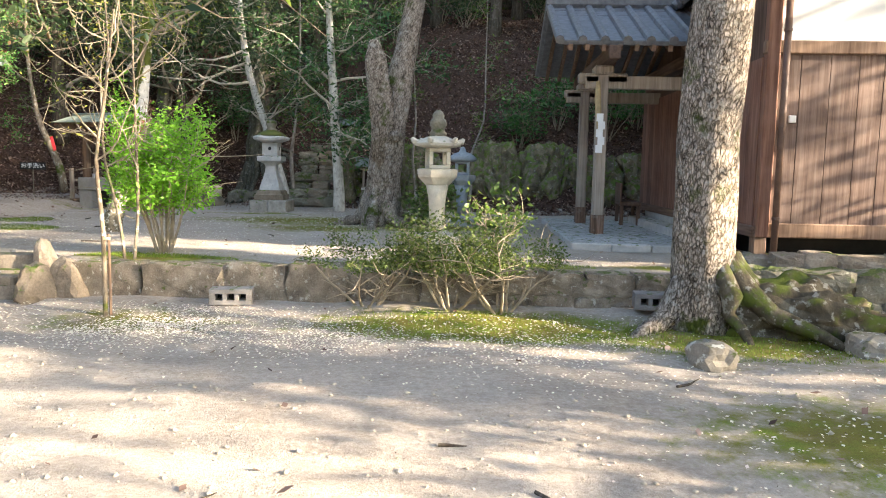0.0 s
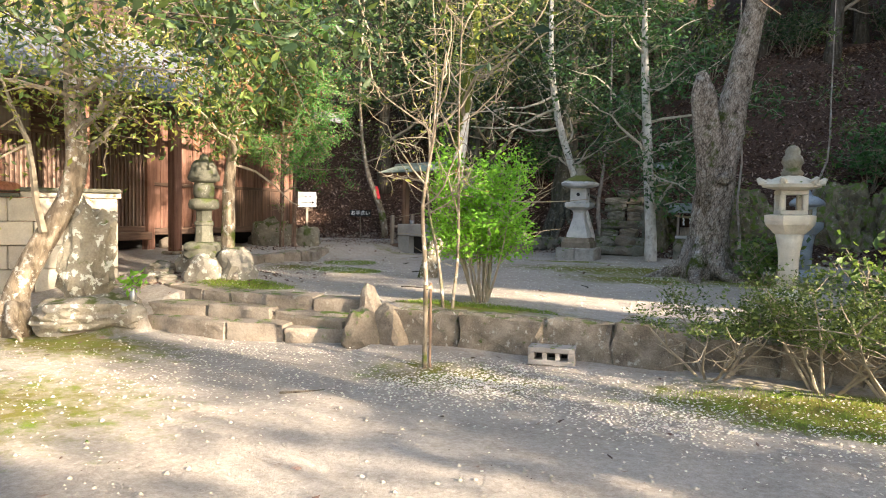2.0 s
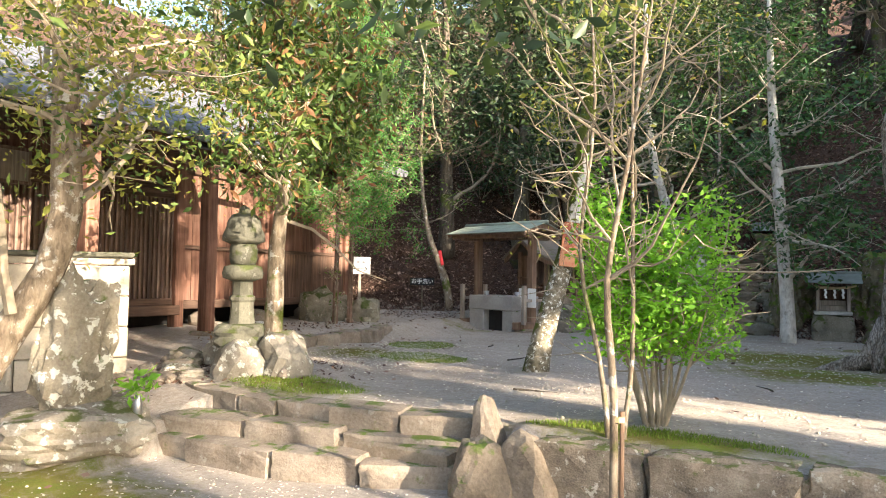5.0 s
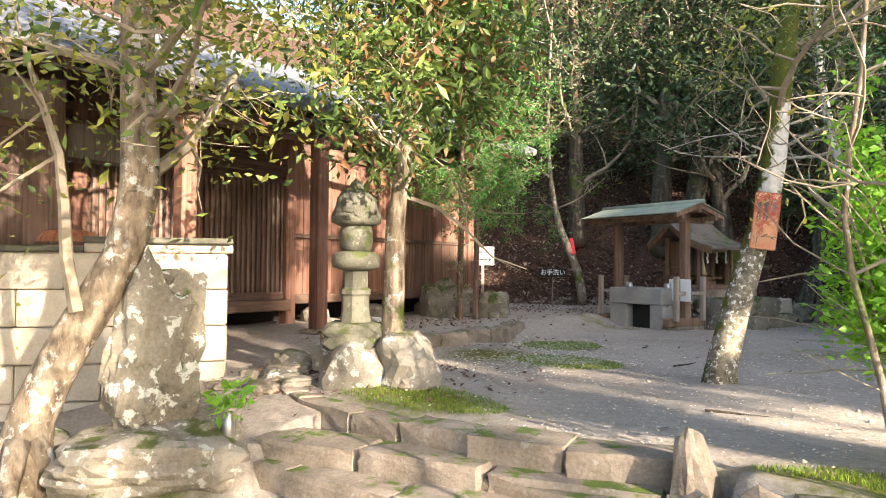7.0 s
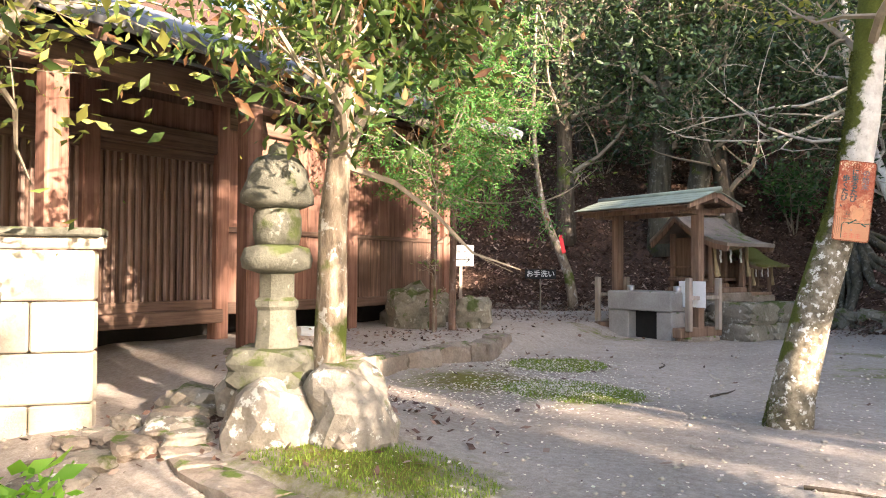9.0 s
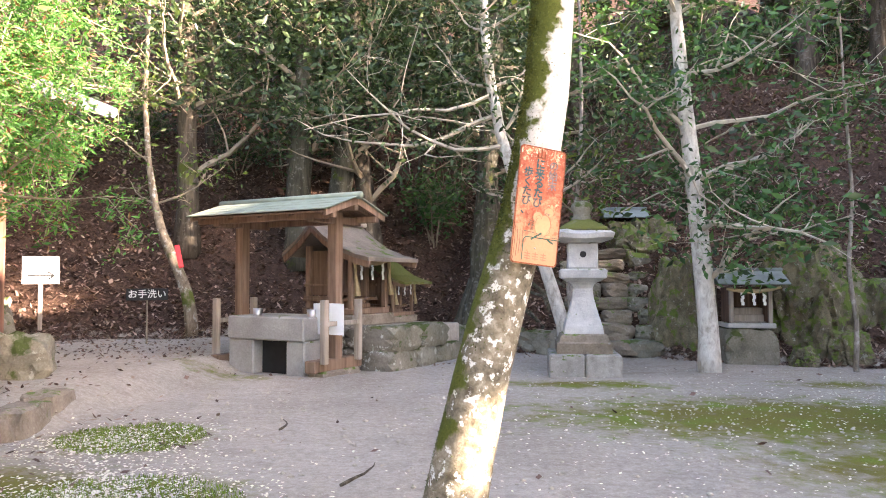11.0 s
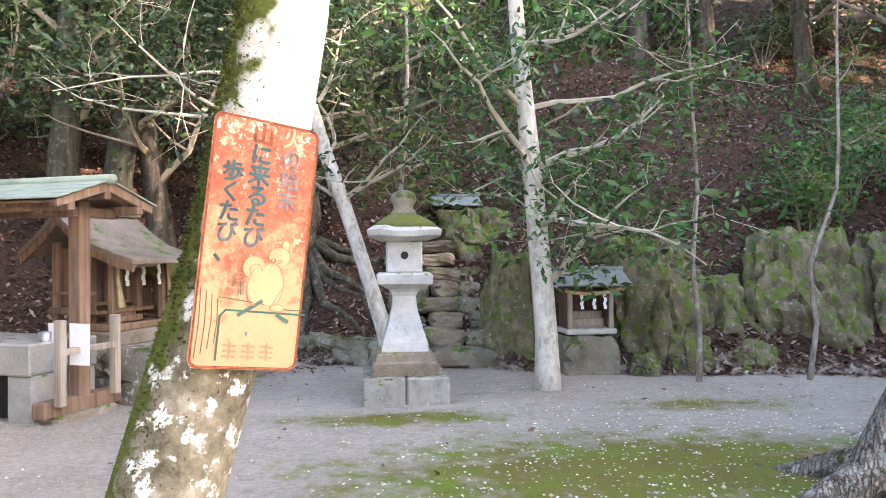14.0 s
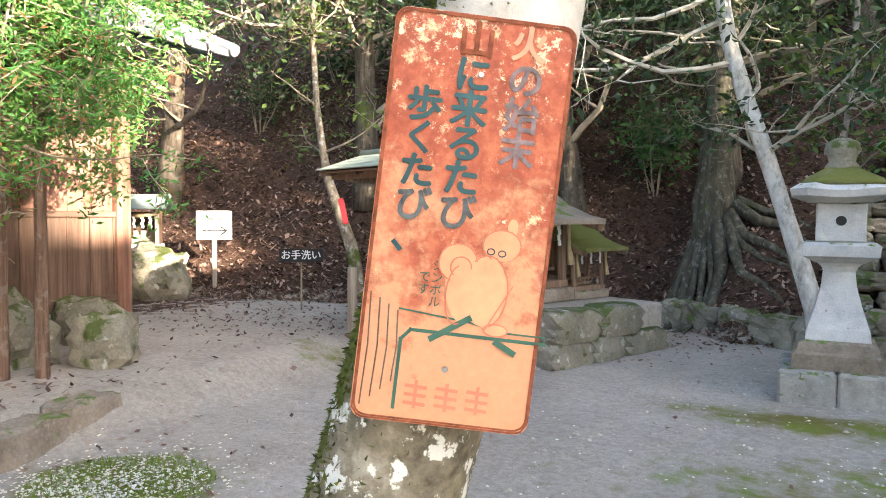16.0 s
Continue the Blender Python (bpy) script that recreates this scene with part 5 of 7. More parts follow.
st = base("stone_stele", pose(-7.12, 7.12, gz(-7.12, 7.1) - 0.04, 0, 0, 60), "lichen-spotted natural stone stele leaning on a rock base", "stele")
Geo().rock((0, 0, 0.12), (1.2, 0.85, 0.46), 5, 0.35, 0.25, 4).make("rock_base", M["lichen_rock"], st)
Geo().rock((0, 0, 0), (0.58, 0.26, 1.16), 14, 0.30, 0.38, 4).make("standing_stone", M["stele"], st, m=pose(0.02, 0.05, 0.76, 3, 4, 0))
vase = base("flower_vase", pose(-6.78, 7.42, gz(-6.78, 7.42) + 0.12), "small glass jar with green sprigs by the stele", "vase")
Geo().lathe([(0.03, 0), (0.036, 0.02), (0.036, 0.10), (0.022, 0.13), (0.024, 0.16)], 12).make("jar", M["steel"], vase, smooth=True)
v, f = leaf_arrays(np.random.default_rng(3).normal(size=(60, 3)) * np.array([0.05, 0.05, 0.05]) + np.array([0, 0, 0.22]), 0.09, np.random.default_rng(4), 0.0)
raw_mesh("sprig", v, f, M["leaf_bright"], vase)

# carved stone figure tower on rocks
tw = base("stone_tower", pose(-7.15, 8.9, 0.70, 0, 0, 30), "dark weathered stone memorial tower of stacked carved blocks", "monument")
Geo().rock((0, 0, 0.10), (0.46, 0.46, 0.24), 71, 0.75, 0.1, 3).make("base_stone", M["dark_stone"], tw)
Geo().lathe([(0.13, 0.2), (0.115, 0.3), (0.11, 0.42), (0.125, 0.44), (0.125, 0.47), (0.10, 0.49), (0.10, 0.62)], 8).make("shaft", M["dark_stone"], tw)
Geo().lathe([(0.10, 0.62), (0.19, 0.65), (0.20, 0.70), (0.18, 0.76), (0.11, 0.78)], 14).make("lotus_block", M["dark_stone"], tw, smooth=True)
Geo().lathe([(0.12, 0.78), (0.135, 0.84), (0.135, 0.93), (0.12, 0.98)], 14).make("drum", M["dark_stone"], tw, smooth=True)
Geo().lathe([(0.13, 0.98), (0.205, 1.01), (0.205, 1.06), (0.17, 1.14), (0.16, 1.2), (0.12, 1.26), (0.06, 1.285), (0.05, 1.33), (0.02, 1.35)], 14).make("cap", M["dark_stone"], tw, smooth=True)
BO = "weathered grey boulder at the foot of the memorial tower"
for k, (x, y, z, s3, rz) in enumerate([(-7.3, 9.05, 0.55, (0.62, 0.5, 0.6), 20), (-6.68, 8.98, 0.55, (0.52, 0.45, 0.55), -20), (-7.0, 8.75, 0.50, (0.5, 0.45, 0.5), 40), (-7.85, 8.9, 0.5, (0.4, 0.35, 0.25), 10), (-7.6, 8.6, 0.42, (0.4, 0.3, 0.25), 50)]):
    boulder(x, y, z, s3, 60 + k, "lichen_rock", BO, rz, 0.35, 0.3, "tower boulders", 3)
for k, (x, y, s3) in enumerate([(-9.75, 13.5, (0.75, 0.6, 0.7)), (-9.1, 13.9, (0.45, 0.4, 0.5)), (-10.1, 14.5, (0.6, 0.6, 0.5))]):
    boulder(x, y, gz(x, y) + 0.15, s3, 80 + k, "mossy_stone", "mossy rock beside the corner of the old hall", 15 * k, 0.35, 0.3, "hall rocks", 3)
for k, (x, y, s3) in enumerate([(-8.5, 6.9, (0.7, 0.6, 0.3)), (-7.1, 7.1, (0.6, 0.5, 0.22)), (-8.1, 6.2, (0.5, 0.4, 0.2)), (3.4, 6.6, (0.5, 0.4, 0.25)), (2.0, 6.2, (0.35, 0.3, 0.3)), (4.0, 7.2, (0.5, 0.4, 0.35))]):
    boulder(x, y, gz(x, y) + 0.03, s3, 90 + k, "lichen_rock", "half-buried rough stone in the yard", 25 * k, 0.4, 0.25, "yard stones", 3)


rb = random.Random(12)
for k in range(26):
    x, y = rb.uniform(-8.1, -6.5), rb.uniform(7.55, 8.95)
    if y < 8.35 and x > -7.0:
        continue
    w = rb.uniform(0.12, 0.34)
    boulder(x, y, gz(x, y) + 0.02, (w, w * rb.uniform(0.6, 0.9), w * rb.uniform(0.35, 0.6)), 120 + k, "step_stone" if k % 3 else "lichen_rock", "loose rough stone on the earthy terrace edge", rb.uniform(0, 180), 0.5, 0.28, "terrace rubble", 3)


def hollow_block(m):
    t = base("concrete_block", m, "hollow grey concrete block lying on its side", "block", "concrete blocks")
    g = Geo()
    g.box(-0.195, -0.095, 0, 0.195, 0.095, 0.045, 0.005).box(-0.195, -0.095, 0.105, 0.195, 0.095, 0.15, 0.005)
    for x0, x1 in ((-0.195, -0.14), (-0.075, -0.035), (0.035, 0.075), (0.14, 0.195)):
        g.box(x0, -0.0935, 0.045, x1, 0.0935, 0.105, 0.003)
    g.make("block_shell", M["block"], t)
    # black sheet stands for the shade inside the block's cells
    Geo().box(-0.19, 0.05, 0.02, 0.19, 0.06, 0.13, 0.002).make("web", M["black"], t)
    return t


hollow_block(pose(-2.08, 7.72, gz(-2.02, 7.7), 0, 0, 10) @ Matrix.Scale(1.02, 4))
hollow_block(pose(1.95, 7.74, gz(2.02, 7.7) + 0.05, 0, 0, -4) @ Matrix.Scale(1.02, 4))


M["rust_wood"] = wood_mat("rust_brown_wood", (0.16, 0.06, 0.03), (0.32, 0.13, 0.07), (0.46, 0.23, 0.13), 2, 0.3)
# ---- signs ----
def text_mesh(body, size, mat, parent, m, name="lettering", bold=0.0):
    """Raised lettering in the built-in font as a mesh."""
    c = bpy.data.curves.new(name, "FONT")
    c.body, c.size, c.extrude = body, size, 0.0006
    c.align_x, c.align_y = "CENTER", "CENTER"
    tmp = new(name, c)
    me = bpy.data.meshes.new_from_object(tmp.evaluated_get(bpy.context.evaluated_depsgraph_get()))
    bpy.data.objects.remove(tmp)
    if bold:
        bm = bmesh.new()
        for dx, dy in ((-bold, 0), (bold, 0), (0, bold), (0, -bold)):
            n0 = len(bm.verts)
            bm.from_mesh(me)
            bm.verts.ensure_lookup_table()
            for v_ in bm.verts[n0:]:
                v_.co += Vector((dx, dy, 0.00008 * (dx + 2 * dy) / bold))
        bm.to_mesh(me)
        bm.free()
    me.materials.clear()
    me.materials.append(M[mat])
    ob = new(name, me)
    ob.parent, ob.matrix_basis = parent, m
    return ob


def rust_mat():
    m, n, l, b = material("rusted_painted_sheet", 0.6, 0.35)
    v = coords(n, l, world_space=False)
    sep = n.new("ShaderNodeSeparateXYZ")
    l.new(v, sep.inputs[0])
    big, mid, fine = noise_node(n, l, v, 9, 8, 0.7), noise_node(n, l, v, 28, 8, 0.75), noise_node(n, l, v, 120, 4, 0.7)
    paint = blend(n, l, fine, (0.58, 0.26, 0.13), (0.72, 0.37, 0.205))
    rust = ramp(n, l, mid, [(0.3, (0.22, 0.045, 0.02)), (0.5, (0.42, 0.10, 0.05)), (0.7, (0.62, 0.21, 0.10))])
    hi = math_node(n, l, "MULTIPLY", sep.outputs[2], 1.1)
    rf = ramp(n, l, math_node(n, l, "ADD", math_node(n, l, "ADD", big, hi), math_node(n, l, "MULTIPLY", math_node(n, l, "SUBTRACT", mid, 0.5), 0.5)), [(0.42, (0, 0, 0)), (0.55, (1, 1, 1))])
    col = blend(n, l, rf, paint, rust)
    pale = ramp(n, l, math_node(n, l, "ADD", noise_node(n, l, v, 20, 8, 0.8), math_node(n, l, "MULTIPLY", hi, 0.25)), [(0.60, (0, 0, 0)), (0.66, (1, 1, 1))])
    col = blend(n, l, math_node(n, l, "MULTIPLY", pale, 0.75), col, (0.82, 0.66, 0.40))
    flake = ramp(n, l, math_node(n, l, "ADD", noise_node(n, l, v, 34, 7, 0.8), math_node(n, l, "MULTIPLY", hi, 0.45)), [(0.66, (0, 0, 0)), (0.69, (1, 1, 1))])
    col = blend(n, l, flake, col, (0.84, 0.72, 0.48))
    teal = ramp(n, l, math_node(n, l, "ADD", noise_node(n, l, v, 15, 5, 0.7), math_node(n, l, "MULTIPLY", math_node(n, l, "SUBTRACT", hi, sep.outputs[0]), 0.45)), [(0.72, (0, 0, 0)), (0.75, (1, 1, 1))])
    col = blend(n, l, math_node(n, l, "MULTIPLY", teal, 0.7), col, (0.36, 0.66, 0.52))
    l.new(col, b.inputs["Base Color"])
    bump(n, l, b, mid, 0.35, 0.003)
    return m


M["rust_sign"] = rust_mat()
M["sign_pale"] = plain("faded_cream_paint", (0.72, 0.36, 0.19), 0.6)
M["sign_faint"] = plain("bleached_pink_paint", (0.78, 0.36, 0.22), 0.6)
M["ink_faded"] = plain("faded_blue_grey_paint", (0.20, 0.15, 0.15), 0.6, 0.0, 0.5, 60.0)
M["ink_worn"] = plain("worn_blue_green_paint", (0.09, 0.10, 0.10), 0.6, 0.0, 0.6, 60.0)
M["rust_edge"] = plain("deep_rust", (0.26, 0.075, 0.035), 0.85, 0.0, 0.5, 70.0)
M["sign_rose"] = plain("faded_rose_paint", (0.62, 0.20, 0.12), 0.6)
M["sign_green"] = plain("dark_green_paint", (0.05, 0.13, 0.09), 0.6)
SG = pose(-4.552, 11.01, 1.759, 0, 6.7, 30)
sign = base("warning_sign", SG, "rusty orange metal fire-warning sign tied to a leaning tree", "sign")
W, H, C = 0.104, 0.237, 0.016
poly = []
for cx, cz, a0 in ((W - C, -H + C, -90), (W - C, H - C, 0), (-W + C, H - C, 90), (-W + C, -H + C, 180)):
    poly += [(cx + C * math.cos(radians(a0 + 18 * k)), cz + C * math.sin(radians(a0 + 18 * k))) for k in range(6)]
Geo().prism(poly, 1, -0.002, 0.002).make("sign_plate", M["rust_sign"], sign)
F = pose(0, -0.0032, 0, 90, 0, 0)
KX = 0.88
for col, x, z0, step, size, mat in (("火の始末", 0.058, 0.208, 0.0405, 0.042, "ink"), ("山に来るたび", -0.010, 0.206, 0.0392, 0.044, "ink"), ("歩くたび、", -0.068, 0.128, 0.038, 0.042, "ink")):
    for k, ch in enumerate(col):
        text_mesh(ch, size, "sign_faint" if ch in "火" else "rust_edge" if ch == "山" else "ink_faded" if ch in "の始末" else "ink_worn" if ch == "び" else mat, sign, pose(x * KX, 0, z0 - step * k) @ F, bold=0.0012)
for k, ch in enumerate("シンボルです"):
    text_mesh(ch, 0.014, "sign_green", sign, pose(-0.022 - (0.014 if k > 3 else 0), 0, -0.052 - 0.014 * (k if k < 4 else k - 3)) @ F)
# painted squirrel on a branch, board outline, grain lines, name bar
sq = Geo()
def stroke(g, pts, w, y=-0.0028):
    for (x0, z0), (x1, z1) in zip(pts, pts[1:]):
        d = Vector((x1 - x0, z1 - z0)).normalized() * 0.5 * w
        g.prism([(x0 - d.y - d.x, z0 + d.x - d.y), (x0 + d.y - d.x, z0 - d.x - d.y), (x1 + d.y + d.x, z1 - d.x + d.y), (x1 - d.y + d.x, z1 + d.x + d.y)], 1, y - 0.0006, y)


def blob(g, cx, cz, rx, rz_, a=0.0, y=-0.003, n=18):
    pts = [(cx + rx * math.cos(t) * math.cos(a) - rz_ * math.sin(t) * math.sin(a), cz + rx * math.cos(t) * math.sin(a) + rz_ * math.sin(t) * math.cos(a)) for t in [2 * math.pi * k / n for k in range(n)]]
    g.prism(pts, 1, y - 0.0006, y)


blob(sq, 0.035, -0.075, 0.026, 0.042, 0.1)
blob(sq, 0.048, -0.02, 0.022, 0.018, 0.1, -0.0032)
blob(sq, 0.058, 0.002, 0.006, 0.010, 0.0, -0.0034)
blob(sq, 0.0, -0.045, 0.022, 0.022, 0.0, -0.0034)
blob(sq, 0.004, -0.082, 0.014, 0.034, 0.3, -0.0031)
blob(sq, 0.052, -0.118, 0.014, 0.007, 0.0, -0.0036)
so = Geo()
def ring(g, cx, cz, rx, rz_, a0, a1, w=0.0016, y=-0.0042, n=14):
    """An open painted arc."""
    stroke(g, [(cx + rx * math.cos(a0 + (a1 - a0) * k / n), cz + rz_ * math.sin(a0 + (a1 - a0) * k / n)) for k in range(n + 1)], w, y)


sq.make("painted_animal", M["sign_pale"], sign, "faded pale squirrel painted on the plate")
gl = Geo()
stroke(gl, [(-0.055, -0.22), (-0.055, -0.14), (-0.045, -0.128), (0.11, -0.128)], 0.004)
stroke(gl, [(-0.06, -0.105), (0.02, -0.112), (0.06, -0.120), (0.11, -0.120)], 0.002, -0.0030)
stroke(gl, [(-0.02, -0.135), (0.02, -0.108)], 0.007, -0.0040)
stroke(gl, [(0.055, -0.132), (0.075, -0.142)], 0.007, -0.0040)
gl.make("painted_outline", M["sign_green"], sign, "dark green painted board outline")
ring(so, 0.035, -0.075, 0.026, 0.042, -1.2, 2.2)
ring(so, 0.048, -0.02, 0.022, 0.018, -0.6, 4.2)
ring(so, 0.0, -0.045, 0.022, 0.022, 0.2, 4.4)
ring(so, 0.004, -0.05, 0.012, 0.012, 0.0, 4.0)
ring(so, 0.004, -0.082, 0.014, 0.034, 1.8, 5.0)
ring(so, 0.052, -0.118, 0.014, 0.007, 0.0, 6.2)
stroke(so, [(0.04, -0.118), (0.066, -0.065)], 0.0016, -0.0042)
so.make("painted_animal_outline", M["sign_rose"], sign, "thin rust-red outline of the squirrel")
ey = Geo()
ring(ey, 0.036, -0.028, 0.0042, 0.0034, 0, 6.283, 0.0013)
ring(ey, 0.049, -0.029, 0.0042, 0.0034, 0, 6.283, 0.0013)
ey.make("painted_eyes", M["ink_worn"], sign)
rim = Geo()
wob = random.Random(3)
for inset in (0.0018, 0.0040):
    loop = [(x * (1 - inset / W) + wob.uniform(-0.0006, 0.0006), z * (1 - inset / H) + wob.uniform(-0.0006, 0.0006)) for x, z in poly]
    stroke(rim, loop + loop[:1], 0.0022)
rim.make("rust_edge", M["rust_edge"], sign, "dark rusted rim")
for k, x in enumerate((-0.094, -0.083, -0.072, -0.061)):
    gr = Geo()
    stroke(gr, [(x, -0.22 + 0.01 * k), (x + 0.002, -0.15), (x - 0.001, -0.09 - 0.006 * k)], 0.0016)
    gr.make("painted_grain", M["bark_cedar"], sign)
nm = Geo()
for k in range(3):
    for d in range(3):
        stroke(nm, [(-0.042 + k * 0.036, -0.193 - 0.010 * d), (-0.020 + k * 0.036, -0.194 - 0.010 * d)], 0.004)
    stroke(nm, [(-0.031 + k * 0.036, -0.188), (-0.031 + k * 0.036, -0.217)], 0.004)
nm.make("faded_lettering", M["sign_rose"], sign, "illegible faded lettering")
for z in (0.17, -0.17):
    Geo().lathe([(0.004, 0), (0.003, 0.004)], 8, pose(0.0, -0.002, z, 90, 0, 0)).make("nail", M["steel"], sign)

ar = base("arrow_sign", pose(-11.9, 17.75, 0.72, 0, 0, 38), "white board with black arrow on a stake", "sign")
Geo().box(-0.03, -0.02, 0, 0.03, 0.02, 1.0, 0.004).make("stake", M["post_grey"], ar)
bd_ = Geo().box(-0.24, -0.035, 0.68, 0.24, -0.02, 1.08, 0.004).make("board", M["white"], ar)
a_ = Geo()
stroke(a_, [(-0.16, 0.80), (0.16, 0.80)], 0.022, -0.036)
stroke(a_, [(0.10, 0.85), (0.17, 0.80), (0.10, 0.75)], 0.022, -0.036)
a_.make("arrow", M["black"], bd_)
for k in range(2):
    g = Geo()
    blob(g, -0.04 + 0.12 * k, 0.96, 0.035, 0.03, 0, -0.036)
    g.make("illegible_lettering", M["steel"], bd_)
ws = base("hand_wash_sign", pose(-9.9, 17.2, gz(-9.9, 17.2), 0, 0, 34), "small dark board with white lettering on a thin stake", "sign")
Geo().tube([(0, 0, 0), (0, 0, 0.65)], [0.012, 0.010], 6).make("stake", M["twig"], ws)
wb = Geo().box(-0.26, -0.022, 0.58, 0.26, -0.008, 0.74, 0.003).make("board", M["black"], ws)
text_mesh("お手洗い", 0.12, "white", wb, pose(0, -0.0235, 0.66, 90, 0, 0), bold=0.0015)

# clutter by the old hall
tub = base("wooden_tub", pose(-9.5, 7.75, gz(-9.5, 7.75)), "rust-brown upturned wooden tub standing on a stone pedestal", "tub")
Geo().lathe([(0.26, -0.1), (0.24, 0.4), (0.22, 0.9)], 10).make("pedestal", M["wall_stone"], tub)
Geo().lathe([(0.25, 0.9), (0.27, 0.95), (0.25, 1.28), (0.20, 1.34), (0.08, 1.36)], 18).make("tub_body", M["rust_wood"], tub, smooth=True)
for z in (1.0, 1.22):
    Geo().lathe([(0.268, z), (0.272, z + 0.015), (0.268, z + 0.03)], 18, None, 0, False).make("hoop", M["beam"], tub)
for k, (x, y, a, s3) in enumerate([(-10.02, 11.35, 10, (0.32, 0.22, 0.07)), (-9.92, 11.85, 60, (0.26, 0.2, 0.10)), (-10.05, 12.2, 30, (0.3, 0.16, 0.06)), (-9.8, 12.1, -20, (0.18, 0.12, 0.05))]):
    bx = Geo().hewn(s3, 70 + k, 0.08, 3).make("paper_bundle", M["paper" if k % 2 else "post_grey"], m=pose(x, y, gz(x, y) + s3[2] / 2, 0, 4, a))
    tagged(bx, "crumpled pale bundle dropped beneath the hall eaves", "bundle", "eave clutter")
boulder(-12.5, 17.1, 0.85, (1.15, 0.95, 0.95), 97, "mossy_stone", "mossy boulder carrying a little shrine behind the hall", 20, 0.4, 0.28, "", 4)
sheet_shrine(-12.6, 17.15, 1.12, 40, 0.55, 0.50, 0.16, "little shrine with green sheet roof on a mossy boulder")

# bench under the porch
bn = base("bench", pose(2.9, 14.0, gz(2.9, 14.0) + 0.06, 0, 0, 85), "dark low wooden bench under the porch", "bench")
Geo().box(-0.45, -0.18, 0.34, 0.45, 0.18, 0.40, 0.01).make("seat", M["beam"], bn)
Geo().box(-0.45, 0.14, 0.40, 0.45, 0.18, 0.72, 0.01).make("backrest", M["beam"], bn)
for x in (-0.4, 0.4):
    for y in (-0.14, 0.14):
        Geo().box(x - 0.03, y - 0.03, -0.05, x + 0.03, y + 0.03, 0.34, 0.006).make("leg", M["beam"], bn)
sm = base("straw_ornament", pose(1.92, 11.54, 2.1), "straw wreath with white paper tied to the porch post", "ornament")
Geo().tube([(0, 0, 0.55), (0.0, -0.05, 0.3), (0.02, -0.04, 0.0), (0.03, -0.04, -0.2)], [0.03, 0.045, 0.04, 0.015], 7, rough=0.3).make("straw_bundle", M["straw"], sm)
paper_streamer(sm, pose(0.03, -0.10, 0.1), 5, 2.2)


# ---- trees ----
M["root_moss"] = bark_mat("moss_covered_root", (0.035, 0.03, 0.02), (0.085, 0.07, 0.048), (0.16, 0.14, 0.10), 0.6, 0.3, 0.62, 9.0, 0.9)
M["leaf_glossy"] = leaf_mat("glossy_green_leaf", (0.03, 0.085, 0.03), (0.06, 0.15, 0.05), (0.11, 0.23, 0.08), 0.3, 0.3)
M["bark_grey_moss"] = bark_mat("mossy_grey_bark", (0.03, 0.027, 0.02), (0.075, 0.07, 0.05), (0.14, 0.13, 0.095), 0.15, 0.15, 0.25)
def T(*rows):
    return list(rows)


z = gz(2.5, 7.0)
big = tree("tree", T((2.30, 7.40, 0.0, 0.34), (2.27, 7.40, 0.4, 0.285), (2.25, 7.42, 1.2, 0.262), (2.30, 7.44, 2.4, 0.262), (2.4, 7.4, 4.5, 0.24), (2.4, 7.3, 7.5, 0.18)), "massive old tree with mossy cracked bark and spreading roots", "bark_old", "leaf_mid", 1,
     limbs=9, low=0.70, reach=2.8, leaves=4200, size=0.12, spread=0.35, sides=30, rough=0.13, root=2, bias=(0.5, 0.2), clear=4.0)
for k, (a, L, r0) in enumerate([(-12, 1.75, 0.13), (8, 1.4, 0.12), (-36, 1.3, 0.09), (-70, 0.7, 0.07), (-24, 1.5, 0.09)]):
    ca, sa = math.cos(math.radians(a)), math.sin(math.radians(a))
    Geo().tube([(0.15 * ca, 0.15 * sa, 0.62), (0.38 * ca, 0.38 * sa, 0.36), (0.45 * L * ca, 0.45 * L * sa, 0.20), (0.75 * L * ca, 0.75 * L * sa + 0.05, 0.10), (L * ca, L * sa, -0.06)], [r0 * 1.1, r0 * 1.15, r0, r0 * 0.7, r0 * 0.25], 14, rough=0.55).make("root", M["root_moss"], big, "mossy green surface root", True)
Geo().rock((0.72, -0.02, 0.10), (1.75, 0.85, 0.72), 17, 0.05, 0.55, 5).make("root_mass", M["root_moss"], big, "dark moss-grown mass of roots", True)
old = tree("tree", T((-1.38, 13.30, 0.4, 0.36), (-1.36, 13.30, 0.85, 0.30), (-1.31, 13.32, 1.6, 0.275), (-1.16, 13.44, 2.6, 0.225), (-1.02, 13.6, 3.4, 0.19), (-0.88, 13.8, 4.3, 0.17), (-0.6, 14.1, 6.0, 0.13), (-0.3, 14.4, 8.5, 0.07)), "old gnarled tree with a broken dead stem and living trunk", "bark_old", "leaf_mid", 2,
           limbs=7, low=0.78, reach=2.4, leaves=3500, size=0.09, spread=0.3, sides=32, rough=0.24, root=5)
Geo().tube([(0.08, 0.0, 0.9), (0.03, -0.07, 1.7), (-0.05, -0.17, 2.3), (-0.10, -0.24, 2.75), (-0.12, -0.27, 3.05)], [0.25, 0.225, 0.20, 0.17, 0.07], 22, rough=0.4).make("dead_stem", M["bark_old"], old, "broken grey dead stem", True)
Geo().rock((0.24, -0.22, 1.50), (0.22, 0.22, 0.2), 7, 0.1, 0.3, 3).make("burl", M["bark_old"], old, smooth=True)


